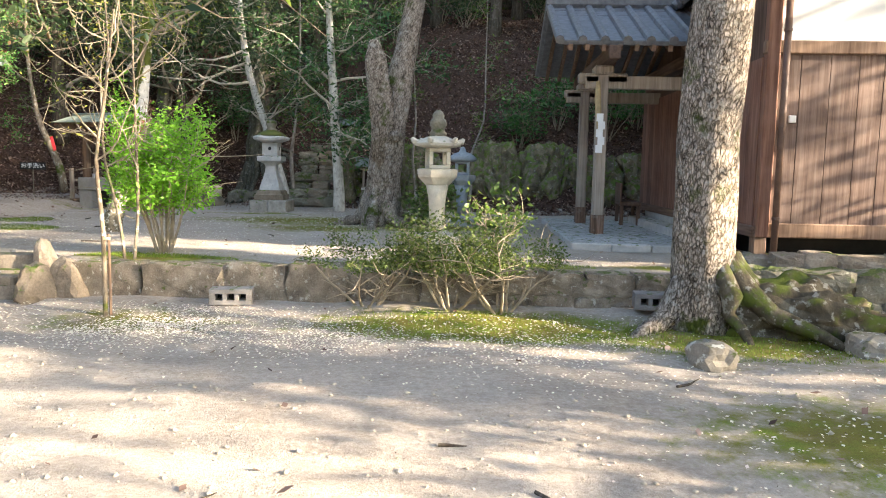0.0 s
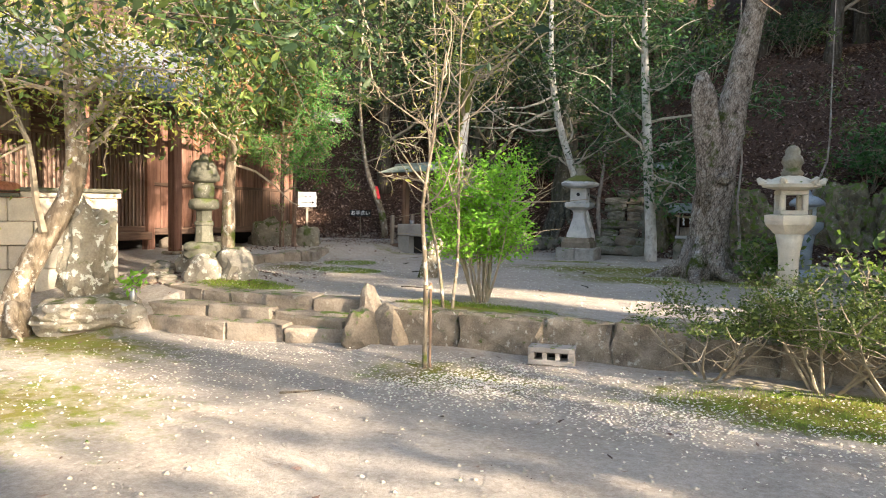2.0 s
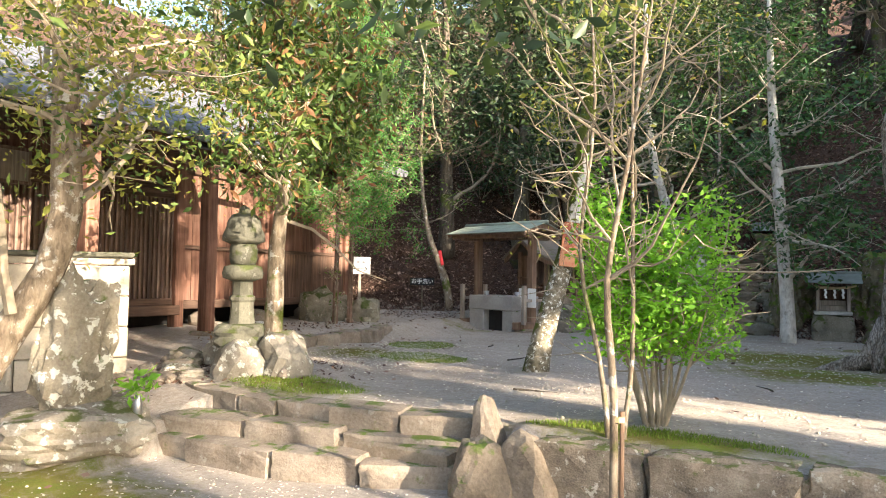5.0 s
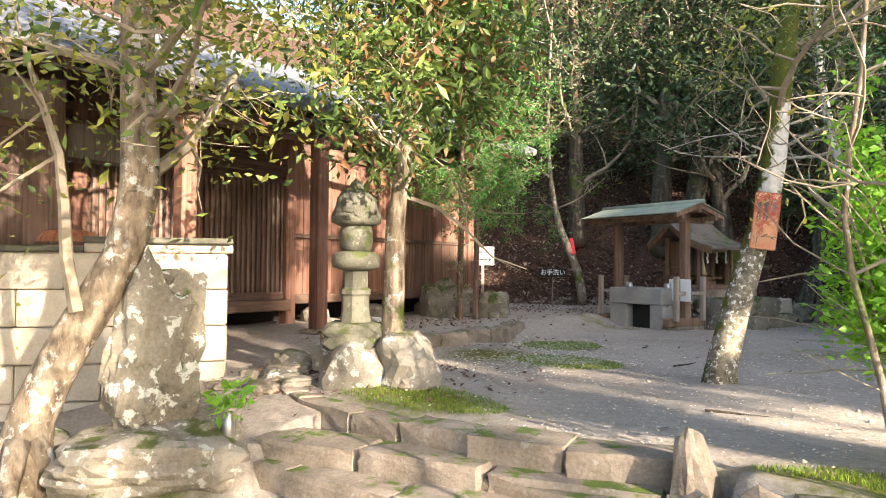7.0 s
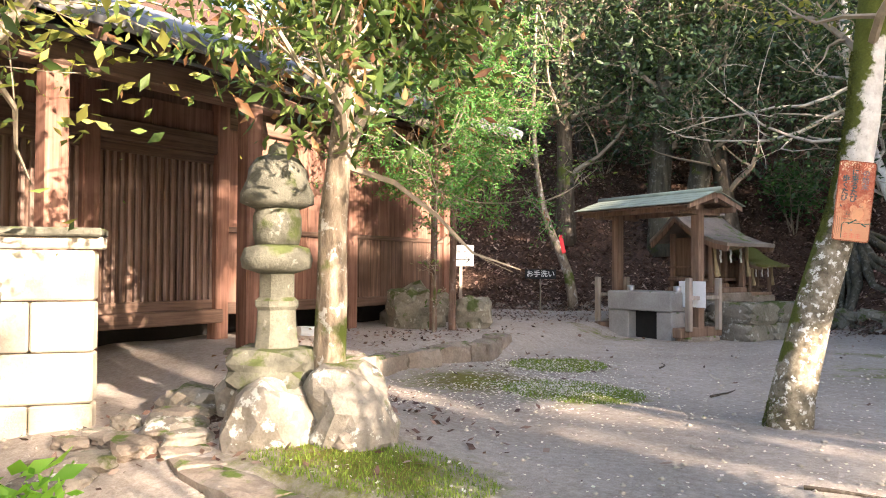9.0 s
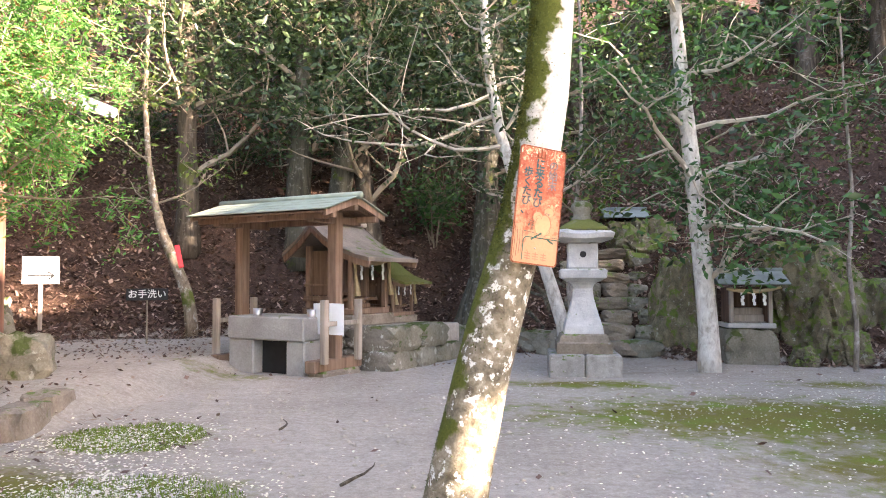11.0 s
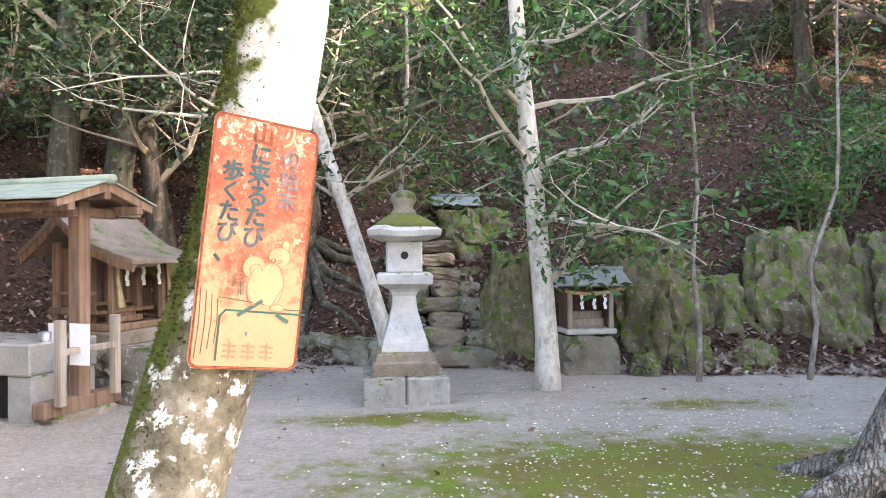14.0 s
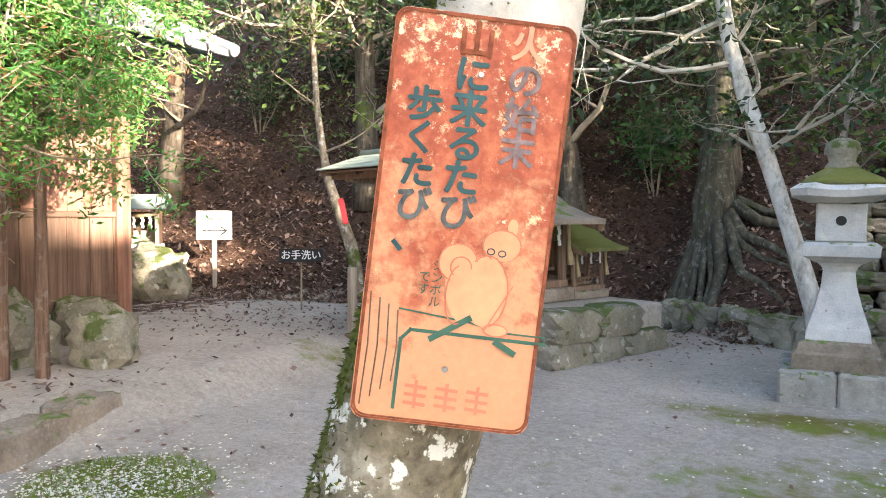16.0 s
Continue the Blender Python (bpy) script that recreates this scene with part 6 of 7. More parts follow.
def sign_bark():
    """Bark that is mossy below and pale and smooth above."""
    m, n, l, b = material("half_mossy_pale_bark", 0.9, 0.15)
    v = coords(n, l)
    sep = n.new("ShaderNodeSeparateXYZ")
    l.new(v, sep.inputs[0])
    g, fine = noise_node(n, l, v, 16, 8, 0.7), noise_node(n, l, v, 70, 4, 0.7)
    up = ramp(n, l, g, [(0.3, (0.50, 0.46, 0.40)), (0.6, (0.74, 0.71, 0.64)), (0.8, (0.82, 0.80, 0.74))])
    low = ramp(n, l, g, [(0.35, (0.10, 0.085, 0.06)), (0.52, (0.24, 0.21, 0.15)), (0.66, (0.42, 0.38, 0.30))])
    spots = ramp(n, l, noise_node(n, l, v, 24, 6, 0.65), [(0.56, (0, 0, 0)), (0.59, (1, 1, 1))])
    low = blend(n, l, spots, low, (0.74, 0.74, 0.68))
    side = math_node(n, l, "SUBTRACT", math_node(n, l, "MULTIPLY", sep.outputs[0], -1.0), math_node(n, l, "MULTIPLY", sep.outputs[2], -0.28))
    mm = ramp(n, l, math_node(n, l, "ADD", math_node(n, l, "MULTIPLY", math_node(n, l, "SUBTRACT", side, 5.17), 3.0), noise_node(n, l, v, 7, 6)), [(0.46, (0, 0, 0)), (0.54, (1, 1, 1))])
    moss = blend(n, l, fine, (0.04, 0.055, 0.012), (0.15, 0.17, 0.035))
    h = ramp(n, l, math_node(n, l, "ADD", math_node(n, l, "MULTIPLY", sep.outputs[2], 0.5), math_node(n, l, "MULTIPLY", g, 0.25)), [(0.97, (0, 0, 0)), (1.0, (1, 1, 1))])
    col = blend(n, l, mm, blend(n, l, h, low, up), moss)
    l.new(col, b.inputs["Base Color"])
    bump(n, l, b, g, 0.6, 0.015)
    return m


M["bark_sign"] = sign_bark()
sgt = tree("tree", T((-4.92, 10.96, 0.38, 0.14), (-4.85, 11.02, 0.8, 0.118), (-4.73, 11.08, 1.3, 0.108), (-4.61, 11.118, 1.76, 0.098), (-4.52, 11.15, 2.25, 0.092), (-4.44, 11.2, 3.2, 0.08), (-4.3, 11.3, 4.6, 0.06), (-4.2, 11.3, 6.0, 0.03)), "leaning pale-barked tree with mossy base", "bark_sign", "leaf_yellow", 3,
     limbs=11, low=0.66, reach=2.4, leaves=6500, size=0.05, spread=0.2, leaf2=("leaf_mid", 0.6), sides=20, twig_mat="twig", rough=0.09, rise=0.08, clear=2.85)
rgm = np.random.default_rng(8)
rows = np.array([(-4.92, 10.96, 0.38, 0.14), (-4.85, 11.02, 0.8, 0.118), (-4.73, 11.08, 1.3, 0.108), (-4.61, 11.118, 1.76, 0.098), (-4.52, 11.15, 2.25, 0.092), (-4.48, 11.17, 2.8, 0.086)]) - np.array([-4.92, 10.96, 0.38, 0])
hz = rgm.random(16000) ** 1.2 * 2.3
th = math.pi + 0.2 + rgm.normal(size=16000) * 0.62
q = np.stack([np.interp(hz, rows[:, 2], rows[:, k]) for k in (0, 1, 3)], 1)
nrm = np.stack([np.cos(th), np.sin(th), 0 * th], 1)
root_p = np.stack([q[:, 0], q[:, 1], hz], 1) + nrm * (q[:, 2] * 0.99)[:, None]
tip = root_p + nrm * (0.002 + 0.006 * rgm.random(16000))[:, None] + rgm.normal(size=(16000, 3)) * 0.003
side_v = np.cross(nrm, rgm.normal(size=(16000, 3))) * 0.0026
M["moss_fuzz"] = leaf_mat("bark_moss", (0.035, 0.045, 0.010), (0.075, 0.09, 0.018), (0.15, 0.16, 0.035), 0.8, 0.2)
raw_mesh("moss_coat", np.stack([root_p - side_v, root_p + side_v, tip], 1).reshape(-1, 3), np.arange(16000)[:, None] * 3 + [[0, 1, 2]], M["moss_fuzz"], sgt)["kind"] = "stuff"
tree("tree", T((-2.78, 16.75, 0.42, 0.14), (-2.78, 16.78, 0.9, 0.115), (-2.86, 16.8, 2.0, 0.105), (-2.95, 16.9, 3.2, 0.09), (-3.05, 17.0, 4.6, 0.07), (-3.1, 17.0, 6.5, 0.03)), "slender white-barked tree with layered evergreen sprays", "bark_pale", "leaf_glossy", 4, bias=(0.45, -0.1),
     limbs=18, low=0.36, reach=2.4, leaves=8000, size=0.095, spread=0.17, twig_mat="twig_pale", rise=0.02, leaf2=("leaf_dark", 0.4))
tree("tree", T((-4.33, 18.3, 0.6, 0.105), (-4.5, 18.32, 1.2, 0.092), (-4.88, 18.36, 2.4, 0.085), (-5.24, 18.4, 3.5, 0.08), (-5.46, 18.4, 5.0, 0.065), (-5.5, 18.5, 7.0, 0.03)), "leaning pale tree growing from the foot of the slope", "bark_pale", "leaf_dark", 5, extra=[((-0.86, 0.1, 2.75), (-1, -0.35, -0.25), 2.6, 0.036), ((-0.95, 0.1, 3.2), (-1, -0.1, -0.3), 3.0, 0.036), ((-1.0, 0.1, 3.5), (-0.8, -0.5, -0.2), 2.8, 0.03)],
     limbs=13, low=0.4, reach=2.2, leaves=4600, size=0.09, spread=0.22, twig_mat="twig_pale")
tree("tree", T((-4.25, 18.6, 0.8, 0.05), (-4.3, 18.6, 1.6, 0.045), (-4.2, 18.6, 2.4, 0.035), (-4.1, 18.7, 4.0, 0.025), (-4.15, 18.8, 6.8, 0.01)), "thin forked sapling behind the granite lantern", "bark_grey", "leaf_mid", 6, limbs=7, low=0.4, reach=1.0, leaves=900, size=0.09, spread=0.15)
for k, (x, y, dx) in enumerate([(-1.15, 17.0, -0.05), (0.0, 16.95, 0.35)]):
    tree("tree", T((x, y, 0.42, 0.032), (x + dx * 0.2 + 0.03, y, 1.0, 0.026), (x + dx * 0.2 - 0.04, y, 1.6, 0.023), (x + dx * 0.8 + 0.05, y, 2.4, 0.02), (x + dx, y, 3.5, 0.016), (x + dx * 1.2 - 0.06, y, 5.8, 0.005)), "thin pale sapling in front of the cliff rocks", "bark_grey", "leaf_mid", 20 + k, limbs=5, low=0.42, reach=0.7, leaves=420, size=0.07, spread=0.12, group="cliff saplings")

tree("tree", T((-7.52, 6.55, 0.08, 0.17), (-7.56, 6.62, 0.45, 0.13), (-7.42, 6.8, 0.95, 0.12), (-7.24, 6.97, 1.4, 0.115), (-7.16, 7.03, 1.85, 0.11), (-7.18, 7.02, 2.5, 0.10), (-7.2, 7.0, 3.3, 0.085), (-7.35, 7.0, 4.6, 0.05), (-7.4, 7.0, 5.8, 0.02)), "crooked sunlit tree rooted beside the stone stele", "bark_tan", "leaf_yellow", 7,
     limbs=18, low=0.58, reach=2.2, leaves=11000, size=0.062, spread=0.25, sides=18, rough=0.12, root=5, leaf2=("leaf_mid", 0.4), rise=0.03,
     extra=[((0.34, 0.46, 1.7), (0.75, 0.95, 1.0), 1.5, 0.05), ((0.2, 0.2, 1.0), (-0.2, -0.1, 1.6), 2.2, 0.045)])
tree("tree", T((-6.9, 9.05, 0.55, 0.10), (-6.88, 9.06, 1.2, 0.085), (-6.88, 9.06, 1.62, 0.08), (-6.80, 9.08, 2.4, 0.055), (-6.74, 9.08, 3.6, 0.045), (-6.64, 9.08, 5.2, 0.02)), "small evergreen tree with drooping leaves by the memorial tower", "bark_tan", "leaf_mid", 8,
     limbs=18, low=0.58, reach=1.75, leaves=13500, size=0.085, spread=0.24, droop=0.8, slim=0.34, leaf2=("leaf_rust", 0.2), bias=(0.25, 0.1), clear=1.95, extra=[((-0.02, 0.01, 1.05), (-0.12, 0.05, 1.0), 2.6, 0.05)])
for k, (x, y, h) in enumerate([(-9.22, 13.2, 6.5), (-9.08, 13.4, 6.0)]):
    tree("tree", T((x, y, 0.55, 0.05), (x + 0.01, y, 1.6, 0.042), (x + 0.03, y, 3.2, 0.036), (x + 0.05, y, h, 0.02)), "slim young cedar with feathery sunlit sprays", "bark_cedar", "leaf_cedar", 30 + k,
         limbs=24, low=0.50, reach=1.35, leaves=24000, size=0.05, spread=0.05, rise=-0.03, droop=0.4, slim=0.3, twigs=8, group="cedars", leaf2=("leaf_rust", 0.10), bias=(0.3, 0.2))
lt = tree("tree", T((-9.75, 18.2, gz(-9.75, 18.2), 0.10), (-9.9, 18.25, 1.3, 0.085), (-10.2, 18.3, 1.9, 0.075), (-10.5, 18.4, 2.6, 0.055), (-10.75, 18.5, 4.2, 0.04), (-10.7, 18.6, 7.0, 0.015)), "leaning thin tree with a red ribbon beside the shelter", "bark_tan", "leaf_mid", 44, limbs=7, low=0.6, reach=1.2, leaves=900, size=0.08, spread=0.2)
Geo().box(-0.02, -0.10, 0, 0.05, -0.09, 0.34, 0.003).make("ribbon", M["red"], lt, "faded red cloth ribbon", m=pose(-0.22, 0, 0.95, 0, -12, 30))
tree("sapling", T((-9.0, 12.9, 0.5, 0.02), (-8.98, 12.9, 1.2, 0.015), (-8.97, 12.9, 2.0, 0.006)), "thin bare sapling near the kerb", "bark_tan", "leaf_mid", 36, limbs=5, low=0.3, reach=0.4, leaves=60, size=0.06, spread=0.06)
# staked sapling in the lower yard
sp = tree("sapling", T((-3.06, 7.2, 0.0, 0.022), (-3.06, 7.2, 0.8, 0.02), (-3.10, 7.2, 1.4, 0.016), (-3.0, 7.2, 2.0, 0.012), (-2.9, 7.2, 2.7, 0.006)), "leafless staked sapling with spreading thin branches", "bark_tan", "leaf_yellow", 9,
          limbs=7, low=0.45, reach=1.15, leaves=220, size=0.04, spread=0.08, twig_mat="twig", limb_r=0.42, rise=0.14, twigs=3)
Geo().tube([(0.035, 0.03, -0.2), (0.035, 0.03, 0.75)], [0.013, 0.012], 7).make("stake", M["post"], sp)
Geo().lathe([(0.034, 0.70), (0.034, 0.725)], 10, Matrix.Translation((0.02, 0.015, 0))).make("tie", M["straw"], sp)
for k, (x, y, dx) in enumerate([(-3.35, 8.2, -0.12), (-3.28, 8.22, 0.05)]):
    tree("sapling", T((x, y, 0.36, 0.018), (x + dx * 0.8 + 0.02, y, 0.9, 0.015), (x + dx * 1.6 - 0.02, y, 1.6, 0.013), (x + dx, y, 2.6, 0.009), (x + dx * 2, y, 4.2, 0.005)), "thin bare young tree on the edge of the upper yard", "bark_tan", "leaf_yellow", 12 + k,
         limbs=7, low=0.42, reach=1.2, leaves=70, size=0.04, spread=0.1, twig_mat="twig", limb_r=0.40, rise=0.12, twigs=3, group="bare young trees")


def bush(name, x, y, z, h, w, stems, leaf, n, size, seed, label, spread=0.1, twig_mat="twig", bare=0.0, flare=0.35):
    """A shrub of many stems from one foot."""
    rng = np.random.default_rng(seed)
    t = base(name, pose(x, y, z), label, "bush")
    g, where = Geo(), []
    for k in range(stems):
        a, f = k * 2.399, flare * (0.35 + 0.65 * rng.random())
        pts, rad = limb((0.05 * math.cos(a), 0.05 * math.sin(a), -0.05), (f * w / h * math.cos(a) * 2, f * w / h * math.sin(a) * 2, 1), h * (0.6 + 0.35 * rng.random()), 0.014, rng, 7, 0.22, 0.03)
        g.tube(pts, rad, 5)
        for j in range(9):
            i = 3 + int(rng.random() * 5) if len(pts) > 7 else 2
            d = rng.normal(size=3)
            d[2] = abs(d[2]) * 0.6
            tp, tr = limb(pts[min(i, len(pts) - 1)], d, h * 0.3 * (0.5 + rng.random()), 0.005, rng, 4, 0.4, 0.05)
            g.tube(tp, tr, 4)
            where += tp[1:]
    g.make("stemwork", M[twig_mat], t)["kind"] = "stuff"
    p = np.array(where)[rng.integers(0, len(where), n)] + rng.normal(size=(n, 3)) * spread
    p = p[np.hypot(p[:, 0], p[:, 1]) < w * (0.45 + 0.1 * rng.random(len(p)))] if bare else p
    p = p[p[:, 2] > bare + 0.25 * np.hypot(p[:, 0], p[:, 1]) * (bare > 0)]
    v, f = leaf_arrays(p, size, rng, -0.1, 0.5)
    raw_mesh("foliage", v, f, M[leaf], t)["kind"] = "stuff"
    return t


bush("bush", -3.18, 8.72, 0.37, 1.75, 1.15, 18, "leaf_bright", 16000, 0.042, 40, "bright fresh-green upright bush on a mossy foot", 0.055, flare=0.24, bare=0.40)
for k, (x, y, s) in enumerate([(-0.78, 7.78, 0.9), (0.02, 7.72, 1.05), (0.5, 7.68, 0.95)]):
    bush("azalea_bush", x, y, 0.05, 1.05 * s, 1.25, 9, "leaf_azalea", 9000, 0.03, 50 + k, "sparse olive-green azalea with bare crooked stems", 0.06, "twig", flare=0.5, bare=0.30)
bush("bush", -0.55, 12.9, gz(-0.5, 12.9), 0.8, 0.7, 8, "leaf_mid", 900, 0.08, 60, "glossy green shrub beside the old tree", 0.1)
bush("bush", 0.5, 8.9, 0.4, 0.75, 0.5, 7, "leaf_mid", 500, 0.07, 61, "low green shrub behind the azaleas", 0.08)
bush("bush", -7.55, 9.25, 0.6, 0.35, 0.4, 8, "leaf_rust", 160, 0.04, 62, "dry twiggy shrublet on the terrace", 0.06)

# ---- wood on the hill ----
rng = np.random.default_rng(77)
# most spots beyond x = 8 are unseen trees added against the low sun
spots = [(-13.5, 21), (-11.5, 22.5), (-9.2, 21.0), (-7.2, 23.0), (-5.6, 21.2), (-1.6, 28.5), (0.8, 27.5), (2.6, 28), (7.5, 20.5), (6.5, 24), (-15.5, 24), (-3.9, 25), (9, 22), (-18, 20), (-12.5, 26), (-8.8, 27), (1, 27), (5.5, 27.5), (-16.5, 17.5), (-5.5, 29), (-10.6, 19.6), (-7.6, 20.6), (8.6, 17.8), (11.2, 17.0), (13.5, 18.5), (-1.2, 24.6), (0.6, 24.0), (2.4, 24.8), (3.8, 23.4), (12.2, 20.3), (13.2, 22.6), (10.8, 25), (15.2, 24), (9.6, 20.2), (15.5, 20), (4.6, 21.6), (6.0, 22.6), (5.4, 25.4), (3.0, 26.4), (1.4, 26.0), (-3.2, 28), (-0.2, 29), (-6.4, 26.4), (7.8, 26), (-9, 29.5), (3.8, 30), (-13.8, 18.6), (-2.6, 26.6), (-4.8, 23.6), (4.6, 25), (-10, 24.5)]
for k, (x, y) in enumerate(spots):
    zz = gz(x, y)
    h = 7 + 4 * rng.random()
    dx = rng.normal() * 0.5
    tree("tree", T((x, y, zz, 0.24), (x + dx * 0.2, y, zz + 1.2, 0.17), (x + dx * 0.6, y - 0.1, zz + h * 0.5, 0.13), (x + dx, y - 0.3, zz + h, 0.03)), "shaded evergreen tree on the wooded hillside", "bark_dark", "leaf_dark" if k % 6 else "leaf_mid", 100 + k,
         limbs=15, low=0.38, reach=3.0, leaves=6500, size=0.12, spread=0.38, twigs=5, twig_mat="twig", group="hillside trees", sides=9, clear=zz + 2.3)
for k in range(34):
    x, y = rng.uniform(-14, 8), 0
    y = float(np.interp(x, FOOT_X, FOOT_Y)) + rng.uniform(2.5, 10)
    if -4.5 < x < 2.5 and y < 24:
        continue
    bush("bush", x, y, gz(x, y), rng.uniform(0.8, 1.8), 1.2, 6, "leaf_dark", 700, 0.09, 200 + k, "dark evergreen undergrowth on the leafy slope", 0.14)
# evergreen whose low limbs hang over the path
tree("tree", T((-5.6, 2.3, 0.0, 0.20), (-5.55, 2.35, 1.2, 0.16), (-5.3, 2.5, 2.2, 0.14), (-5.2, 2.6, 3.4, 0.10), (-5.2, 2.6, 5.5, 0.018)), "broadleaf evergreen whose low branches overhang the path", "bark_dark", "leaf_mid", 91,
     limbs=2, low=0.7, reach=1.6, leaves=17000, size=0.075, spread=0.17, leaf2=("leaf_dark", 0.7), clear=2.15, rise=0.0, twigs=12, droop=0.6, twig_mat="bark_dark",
     extra=[((0.3, 0.2, 2.4), (1.0, 1.05, 0.03), 3.8, 0.02), ((0.3, 0.2, 2.45), (0.65, 1.15, 0.03), 3.9, 0.02), ((0.3, 0.1, 2.4), (1.0, 0.75, 0.03), 3.9, 0.018), ((0.3, 0.1, 2.7), (0.85, 1.1, 0.03), 4.3, 0.02), ((0.3, 0.1, 2.6), (0.45, 1.2, 0.03), 3.6, 0.02), ((0.3, 0.1, 2.75), (0.7, 1.0, 0.05), 3.6, 0.02)])
# unseen trees added behind the walker to break the low sun
for k, (x, y) in enumerate([(9.5, -2.5), (12.0, 2.6), (14.5, -0.5), (8.5, 3.6), (12.5, 5.4), (7.6, 0.6), (16.5, 3.0), (10.2, 7.2), (13.5, 8.4)]):
    h = 9.6 + k % 3
    tree("tree", T((x, y, 0, 0.28), (x, y, 1.5, 0.22), (x + 0.2, y, 4, 0.18), (x + 0.2, y, h, 0.05)), "unseen tall evergreen placed at the yard edge to break the sun", "bark_dark", "leaf_mid", 300 + k, limbs=14, low=0.22, reach=2.6, leaves=4600 if k == 1 else 3300 if k < 7 else 4200, size=0.16, spread=0.26, group="yard trees", sides=9)

for k, (x, y) in enumerate([(1.2, 19.0), (2.2, 19.6), (3.4, 19.4), (4.2, 19.8), (-6.8, 22.0)]):
    bush("bush", x, y, gz(x, y), 1.5 + 0.2 * (k % 3), 1.2, 7, "leaf_glossy", 1100, 0.10, 240 + k, "glossy broad-leaved shrub lit green on the slope", 0.14)
# unseen tall trees added east of worship hall to keep low sun off hillside
for k, (x, y) in enumerate([(13.0, 15.0), (15.5, 16.6), (17.0, 14.4), (14.2, 18.0), (18.5, 17.4), (16.2, 12.4), (12.5, 25.5), (14.5, 27.2), (17.0, 25.6), (10.6, 28.4)]):
    zz = gz(x, y)
    tree("tree", T((x, y, zz - 0.1, 0.32), (x, y, zz + 2.0, 0.26), (x + 0.2, y, zz + 6.5, 0.2), (x + 0.2, y, zz + 14, 0.05)), "unseen tall evergreen added behind the worship hall as a sun blocker", "bark_dark", "leaf_dark", 330 + k, limbs=20, low=0.2, reach=3.2, leaves=7000, size=0.24, spread=0.42, group="tall trees", sides=9)
# root-bound old stump on the slope and a twin trunk behind the shelter
rt = tree("tree", T((-5.6, 20.1, gz(-5.6, 20.1), 0.30), (-5.6, 20.15, 2.6, 0.2), (-5.55, 20.3, 4.2, 0.17), (-5.4, 20.4, 8.0, 0.16)), "big slope tree with bare gnarled roots gripping the bank", "bark_grey_moss", "leaf_dark", 401, limbs=8, low=0.6, reach=2.6, leaves=4000, size=0.12, spread=0.35, sides=22, rough=0.3)
rr = random.Random(4)
for k in range(13):
    a = math.radians(195 + k * 13 + rr.uniform(-8, 8))
    p, r0 = [], 0.045 + 0.05 * rr.random()
    for s in range(6):
        d = 0.25 + s * 0.30
        xx, yy = -5.6 + d * math.cos(a + 0.12 * math.sin(s * 1.7 + k)), 20.1 + d * math.sin(a + 0.12 * math.sin(s * 1.7 + k))
        p.append((xx + 5.6, yy - 20.1, gz(xx, yy) - gz(-5.6, 20.1) + (0.45, 0.08, 0.0, -0.02, -0.03, -0.06)[s]))
    Geo().tube(p, [r0 * (1 - s / 6.5) for s in range(6)], 8, rough=0.5).make("root", M["bark_grey_moss"], rt, smooth=True)
for k, (x, y) in enumerate([(-8.75, 20.0), (-8.15, 20.3)]):
    z0 = gz(x, y)
    tree("tree", T((x, y, z0, 0.30), (x - 0.05, y, z0 + 1.0, 0.21), (x + 0.05 + 0.1 * k, y, z0 + 3.0, 0.18), (x + 0.2, y, z0 + 7.0, 0.10)), "tall mossy trunk rising behind the water shelter", "bark_grey_moss", "leaf_dark", 410 + k, limbs=9, low=0.5, reach=2.4, leaves=4000, size=0.11, spread=0.3, sides=14, rough=0.15, group="mossy trunks")

# ---- scattered stuff ----
def scatter(name, n, where, size, mat, label, seed, lift=0.006, slim=0.55, flat=0.25):
    rg = np.random.default_rng(seed)
    p = where(rg, n)
    zz = ground_z(p[:, 0], p[:, 1]) + lift
    n = len(p)
    a = rg.random(n) * 2 * np.pi
    d = np.stack([np.cos(a), np.sin(a), rg.normal(size=n) * flat], 1)
    s = np.stack([-np.sin(a), np.cos(a), rg.normal(size=n) * flat], 1)
    L = (size * (0.6 + 0.8 * rg.random(n)))[:, None]
    c = np.stack([p[:, 0], p[:, 1], zz + L[:, 0] * 0.12], 1)
    v = np.stack([c - d * L / 2, c + s * L * slim / 2, c + d * L / 2, c - s * L * slim / 2], 1).reshape(-1, 3)
    q = np.arange(n)[:, None] * 4
    f = np.concatenate([q + [[0, 1, 2]], q + [[0, 2, 3]]], 1).reshape(-1, 3)
    ob = raw_mesh(name, v, f, M[mat])
    return tagged(ob, label, name.replace("_", " "), kind="stuff")


def on_hill(rg, n):
    x = rg.uniform(-16, 9, n)
    y = np.interp(x, FOOT_X, FOOT_Y) - 0.1 + 10 * rg.random(n) ** 1.25
    return np.stack([x, y], 1)


def petals(rg, n):
    c = np.array([(-2.7, 6.9), (-2.3, 7.1), (-1.2, 6.9), (0.4, 6.8), (-4.6, 6.8), (-5.0, 6.2), (-7.35, 12.6), (2.6, 5.2), (-6.9, 10.9), (-4, 9.2), (-3, 13), (-1.5, 14.5), (0.8, 8.3), (-6.6, 11.5), (-2.75, 6.85), (-2.2, 6.9), (-0.9, 6.75), (0.9, 6.6), (-7.3, 12.5), (-6.7, 11.3)])
    s = np.array([0.5, 0.35, 0.5, 0.6, 0.7, 0.9, 0.28, 1.0, 0.6, 1.5, 1.6, 1.2, 0.7, 0.3, 0.35, 0.3, 0.35, 0.5, 0.3, 0.25])
    k = rg.integers(0, len(c), n)
    p = c[k] + rg.normal(size=(n, 2)) * s[k][:, None]
    ok = ~((p[:, 0] > -7.3) & (np.abs(p[:, 1] - 8.05) < 0.4))
    return p[ok]


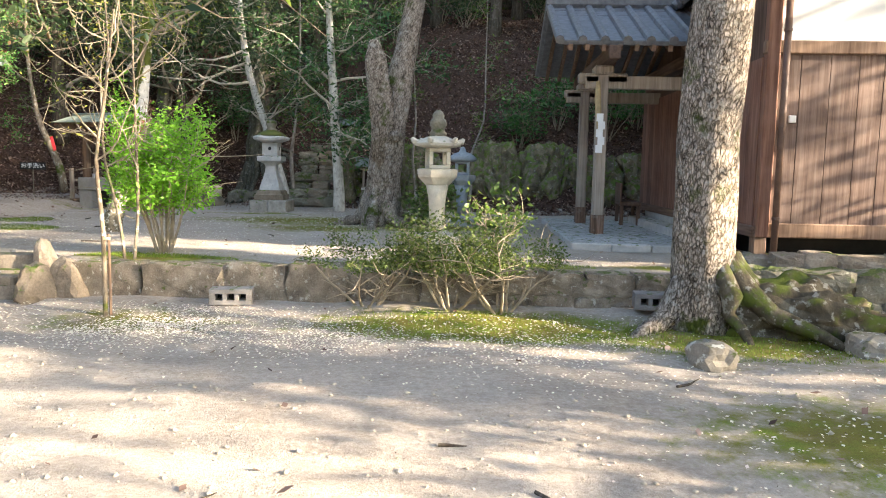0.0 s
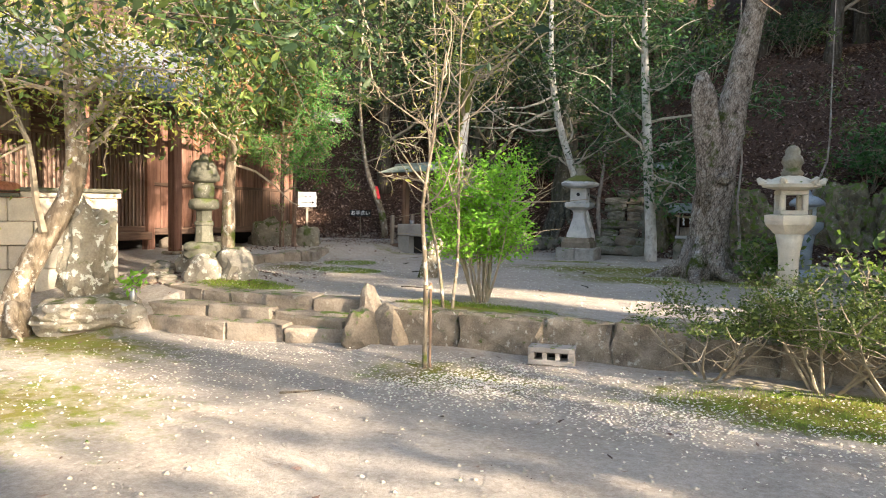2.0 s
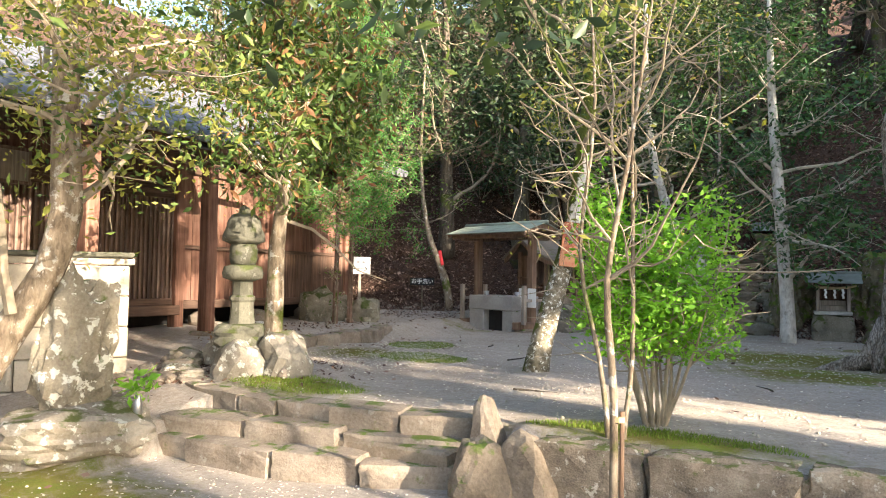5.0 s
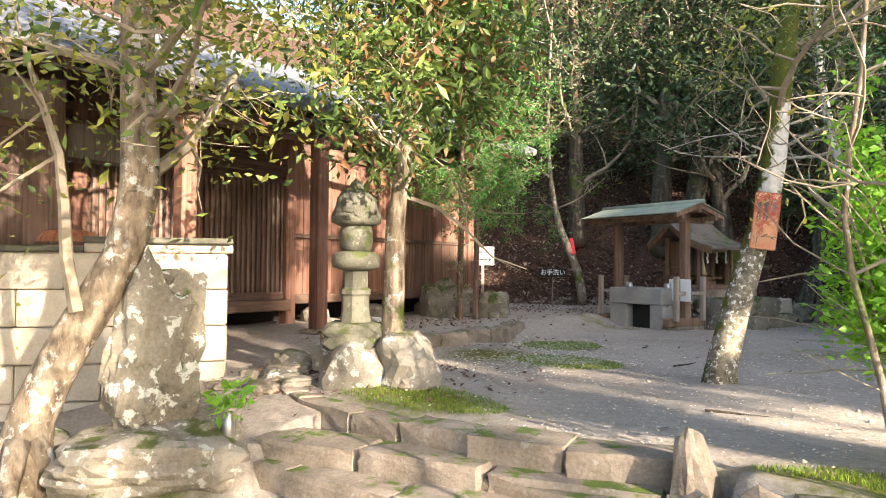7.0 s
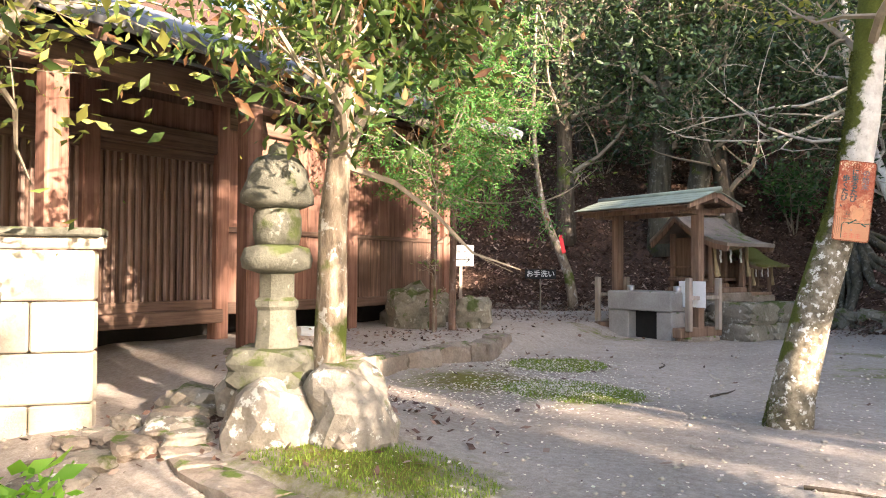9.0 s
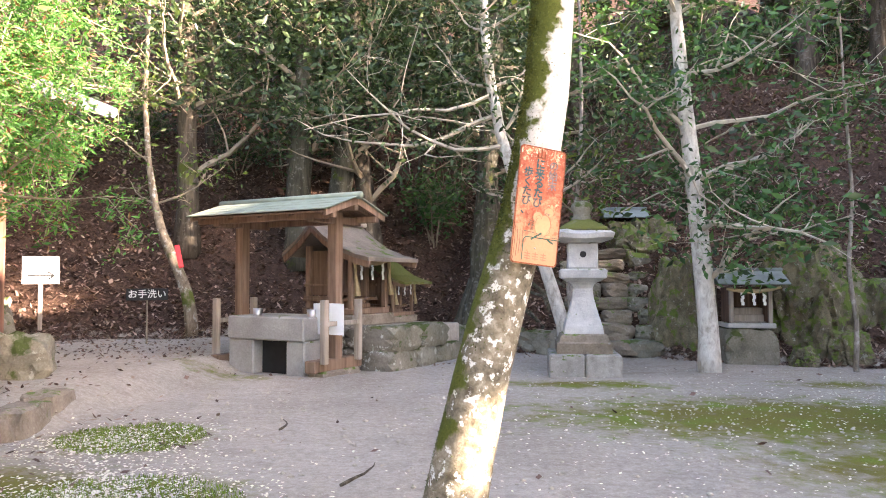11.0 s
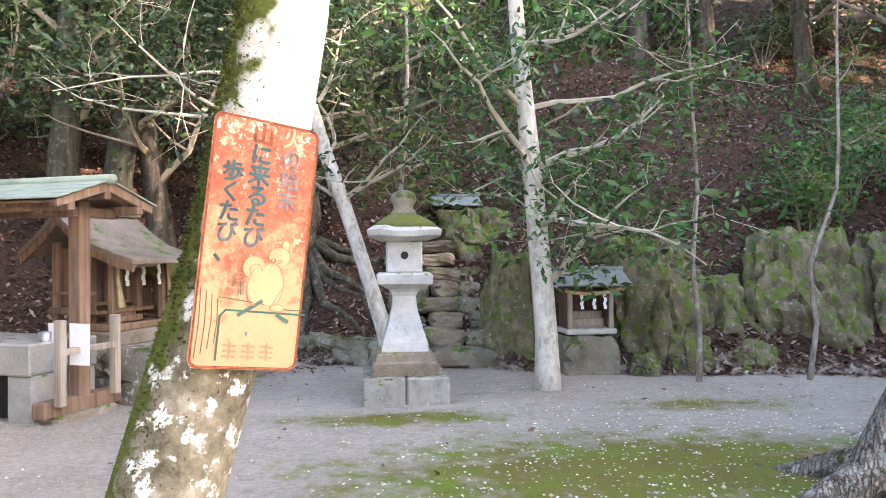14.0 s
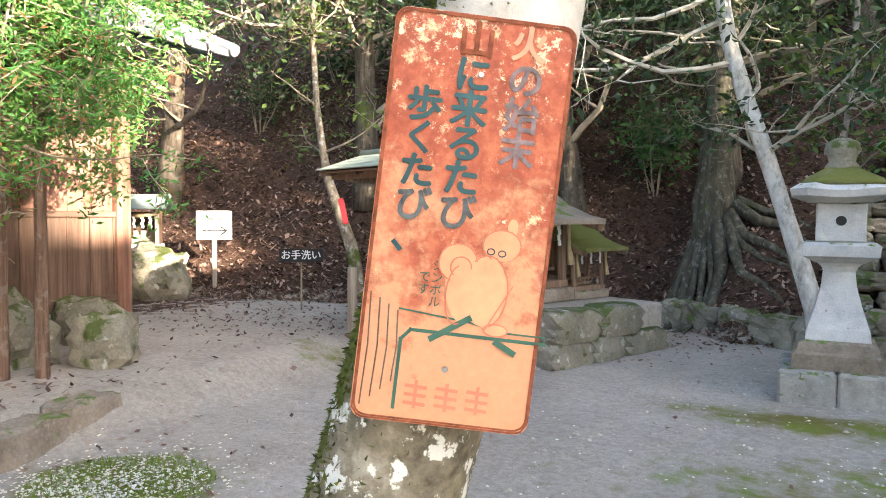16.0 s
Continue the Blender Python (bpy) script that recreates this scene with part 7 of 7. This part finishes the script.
def litter_yard(rg, n):
    return np.stack([rg.uniform(-9, 4, n), rg.uniform(2, 17, n)], 1)


scatter("fallen_leaves", 85000, on_hill, 0.075, "litter", "brown fallen leaves covering the hillside", 1, 0.01, 0.5, 0.5)
scatter("fallen_petals", 24000, petals, 0.02, "petal", "white cherry petals scattered over moss and earth", 2, 0.004, 0.8, 0.2)
def terrace_leaves(rg, n):
    c = np.array([(-7.6, 8.9), (-7.2, 9.3), (-9.6, 16.3), (-11.0, 16.8), (-8.6, 12.6), (-6.0, 18.2)])
    sp_ = np.array([0.45, 0.5, 0.8, 0.9, 0.7, 0.6])
    k = rg.integers(0, len(c), n)
    return c[k] + rg.normal(size=(n, 2)) * sp_[k][:, None]


scatter("fallen_leaves", 2600, terrace_leaves, 0.05, "litter", "dry brown leaves drifted on the terrace and slope foot", 8, 0.004, 0.5, 0.4)
scatter("fallen_leaves", 350, litter_yard, 0.06, "litter", "few dry leaves lying about the yard", 3, 0.004, 0.5, 0.3)


def on_moss(rg, n):
    thick = np.array([q for q in MOSS if q[4] >= 1.0])
    mm = thick[rg.integers(0, len(thick), n)]
    a, q = rg.random(n) * 6.283, np.sqrt(rg.random(n)) * 0.8
    p = np.stack([mm[:, 0] + mm[:, 2] * q * np.cos(a), mm[:, 1] + mm[:, 3] * q * np.sin(a)], 1)
    ok = ~((p[:, 0] > -7.3) & (p[:, 0] < 8) & (np.abs(p[:, 1] - 8.0) < 0.32))
    return p[ok]


def tufts(n, seed):
    rg = np.random.default_rng(seed)
    p = on_moss(rg, n)
    n = len(p)
    zz = ground_z(p[:, 0], p[:, 1]) - 0.004
    a, h = rg.random(n) * 6.283, 0.014 + 0.02 * rg.random(n)
    b = np.stack([p[:, 0], p[:, 1], zz], 1)
    o = np.stack([np.cos(a), np.sin(a), 0 * a], 1) * 0.004
    tip = b + np.stack([rg.normal(size=n) * 0.008, rg.normal(size=n) * 0.008, h], 1)
    v = np.stack([b - o, b + o, tip], 1).reshape(-1, 3)
    ob = raw_mesh("moss_tufts", v, (np.arange(n)[:, None] * 3 + [[0, 1, 2]]), M["leaf_moss"])
    return tagged(ob, "short green moss and grass tufts", "moss", kind="stuff")


M["leaf_moss"] = leaf_mat("moss_blade", (0.09, 0.13, 0.02), (0.16, 0.24, 0.03), (0.26, 0.34, 0.06), 0.7, 0.3)
tufts(34000, 5)


def pebbles(n, seed):
    rg = np.random.default_rng(seed)
    p = np.stack([rg.uniform(-8.5, 5, n), rg.uniform(2.0, 17.0, n)], 1)
    p = p[~((p[:, 0] > -7.4) & (np.abs(p[:, 1] - 8.0) < 0.45))]
    n = len(p)
    s = 0.006 + 0.016 * rg.random(n) ** 4
    c = np.stack([p[:, 0], p[:, 1], ground_z(p[:, 0], p[:, 1]) + s * 0.2], 1)
    o = np.array([(1, 0, 0), (0, 1, 0), (-1, 0, 0), (0, -1, 0), (0, 0, 0.7), (0, 0, -0.7)])
    v = c[:, None] + o[None] * (s[:, None] * (0.7 + 0.6 * rg.random((n, 6))))[:, :, None]
    f = np.array([(0, 1, 4), (1, 2, 4), (2, 3, 4), (3, 0, 4), (1, 0, 5), (2, 1, 5), (3, 2, 5), (0, 3, 5)])
    ob = raw_mesh("pebbles", v.reshape(-1, 3), (np.arange(n)[:, None, None] * 6 + f[None]).reshape(-1, 3), M["oya"])
    return tagged(ob, "small loose pebbles and grit on the earth", "pebbles", kind="stuff")


pebbles(12000, 12)
scatter("leaf_crumbs", 5000, litter_yard, 0.013, "litter", "dark crumbs of bark and dry leaf on the earth", 15, 0.003, 0.4, 0.2)
rgt = np.random.default_rng(31)
for k, (x, y, L, a) in enumerate([(0.55, 3.9, 0.75, -50), (0.1, 4.4, 0.16, 10), (-0.9, 3.6, 0.2, 60), (-3.6, 5.9, 0.35, 40), (-4.6, 9.6, 0.4, 20), (-5.6, 11.8, 0.5, 70), (-6.4, 13.0, 0.4, 100), (-2.6, 11.0, 0.35, 130), (1.6, 5.6, 0.3, 15)]):
    pt, rd = limb((0, 0, 0.012), (math.cos(math.radians(a)), math.sin(math.radians(a)), 0), L, 0.010, rgt, 6, 0.3, 0.0)
    pt = [(q[0], q[1], 0.008) for q in pt]
    tw_ = Geo().tube(pt, rd, 5, rough=0.2).make("fallen_twig", M["bark_dark"], m=pose(x, y, gz(x, y)))
    tagged(tw_, "dark fallen twig lying on the bare earth", "twig", "fallen twigs")
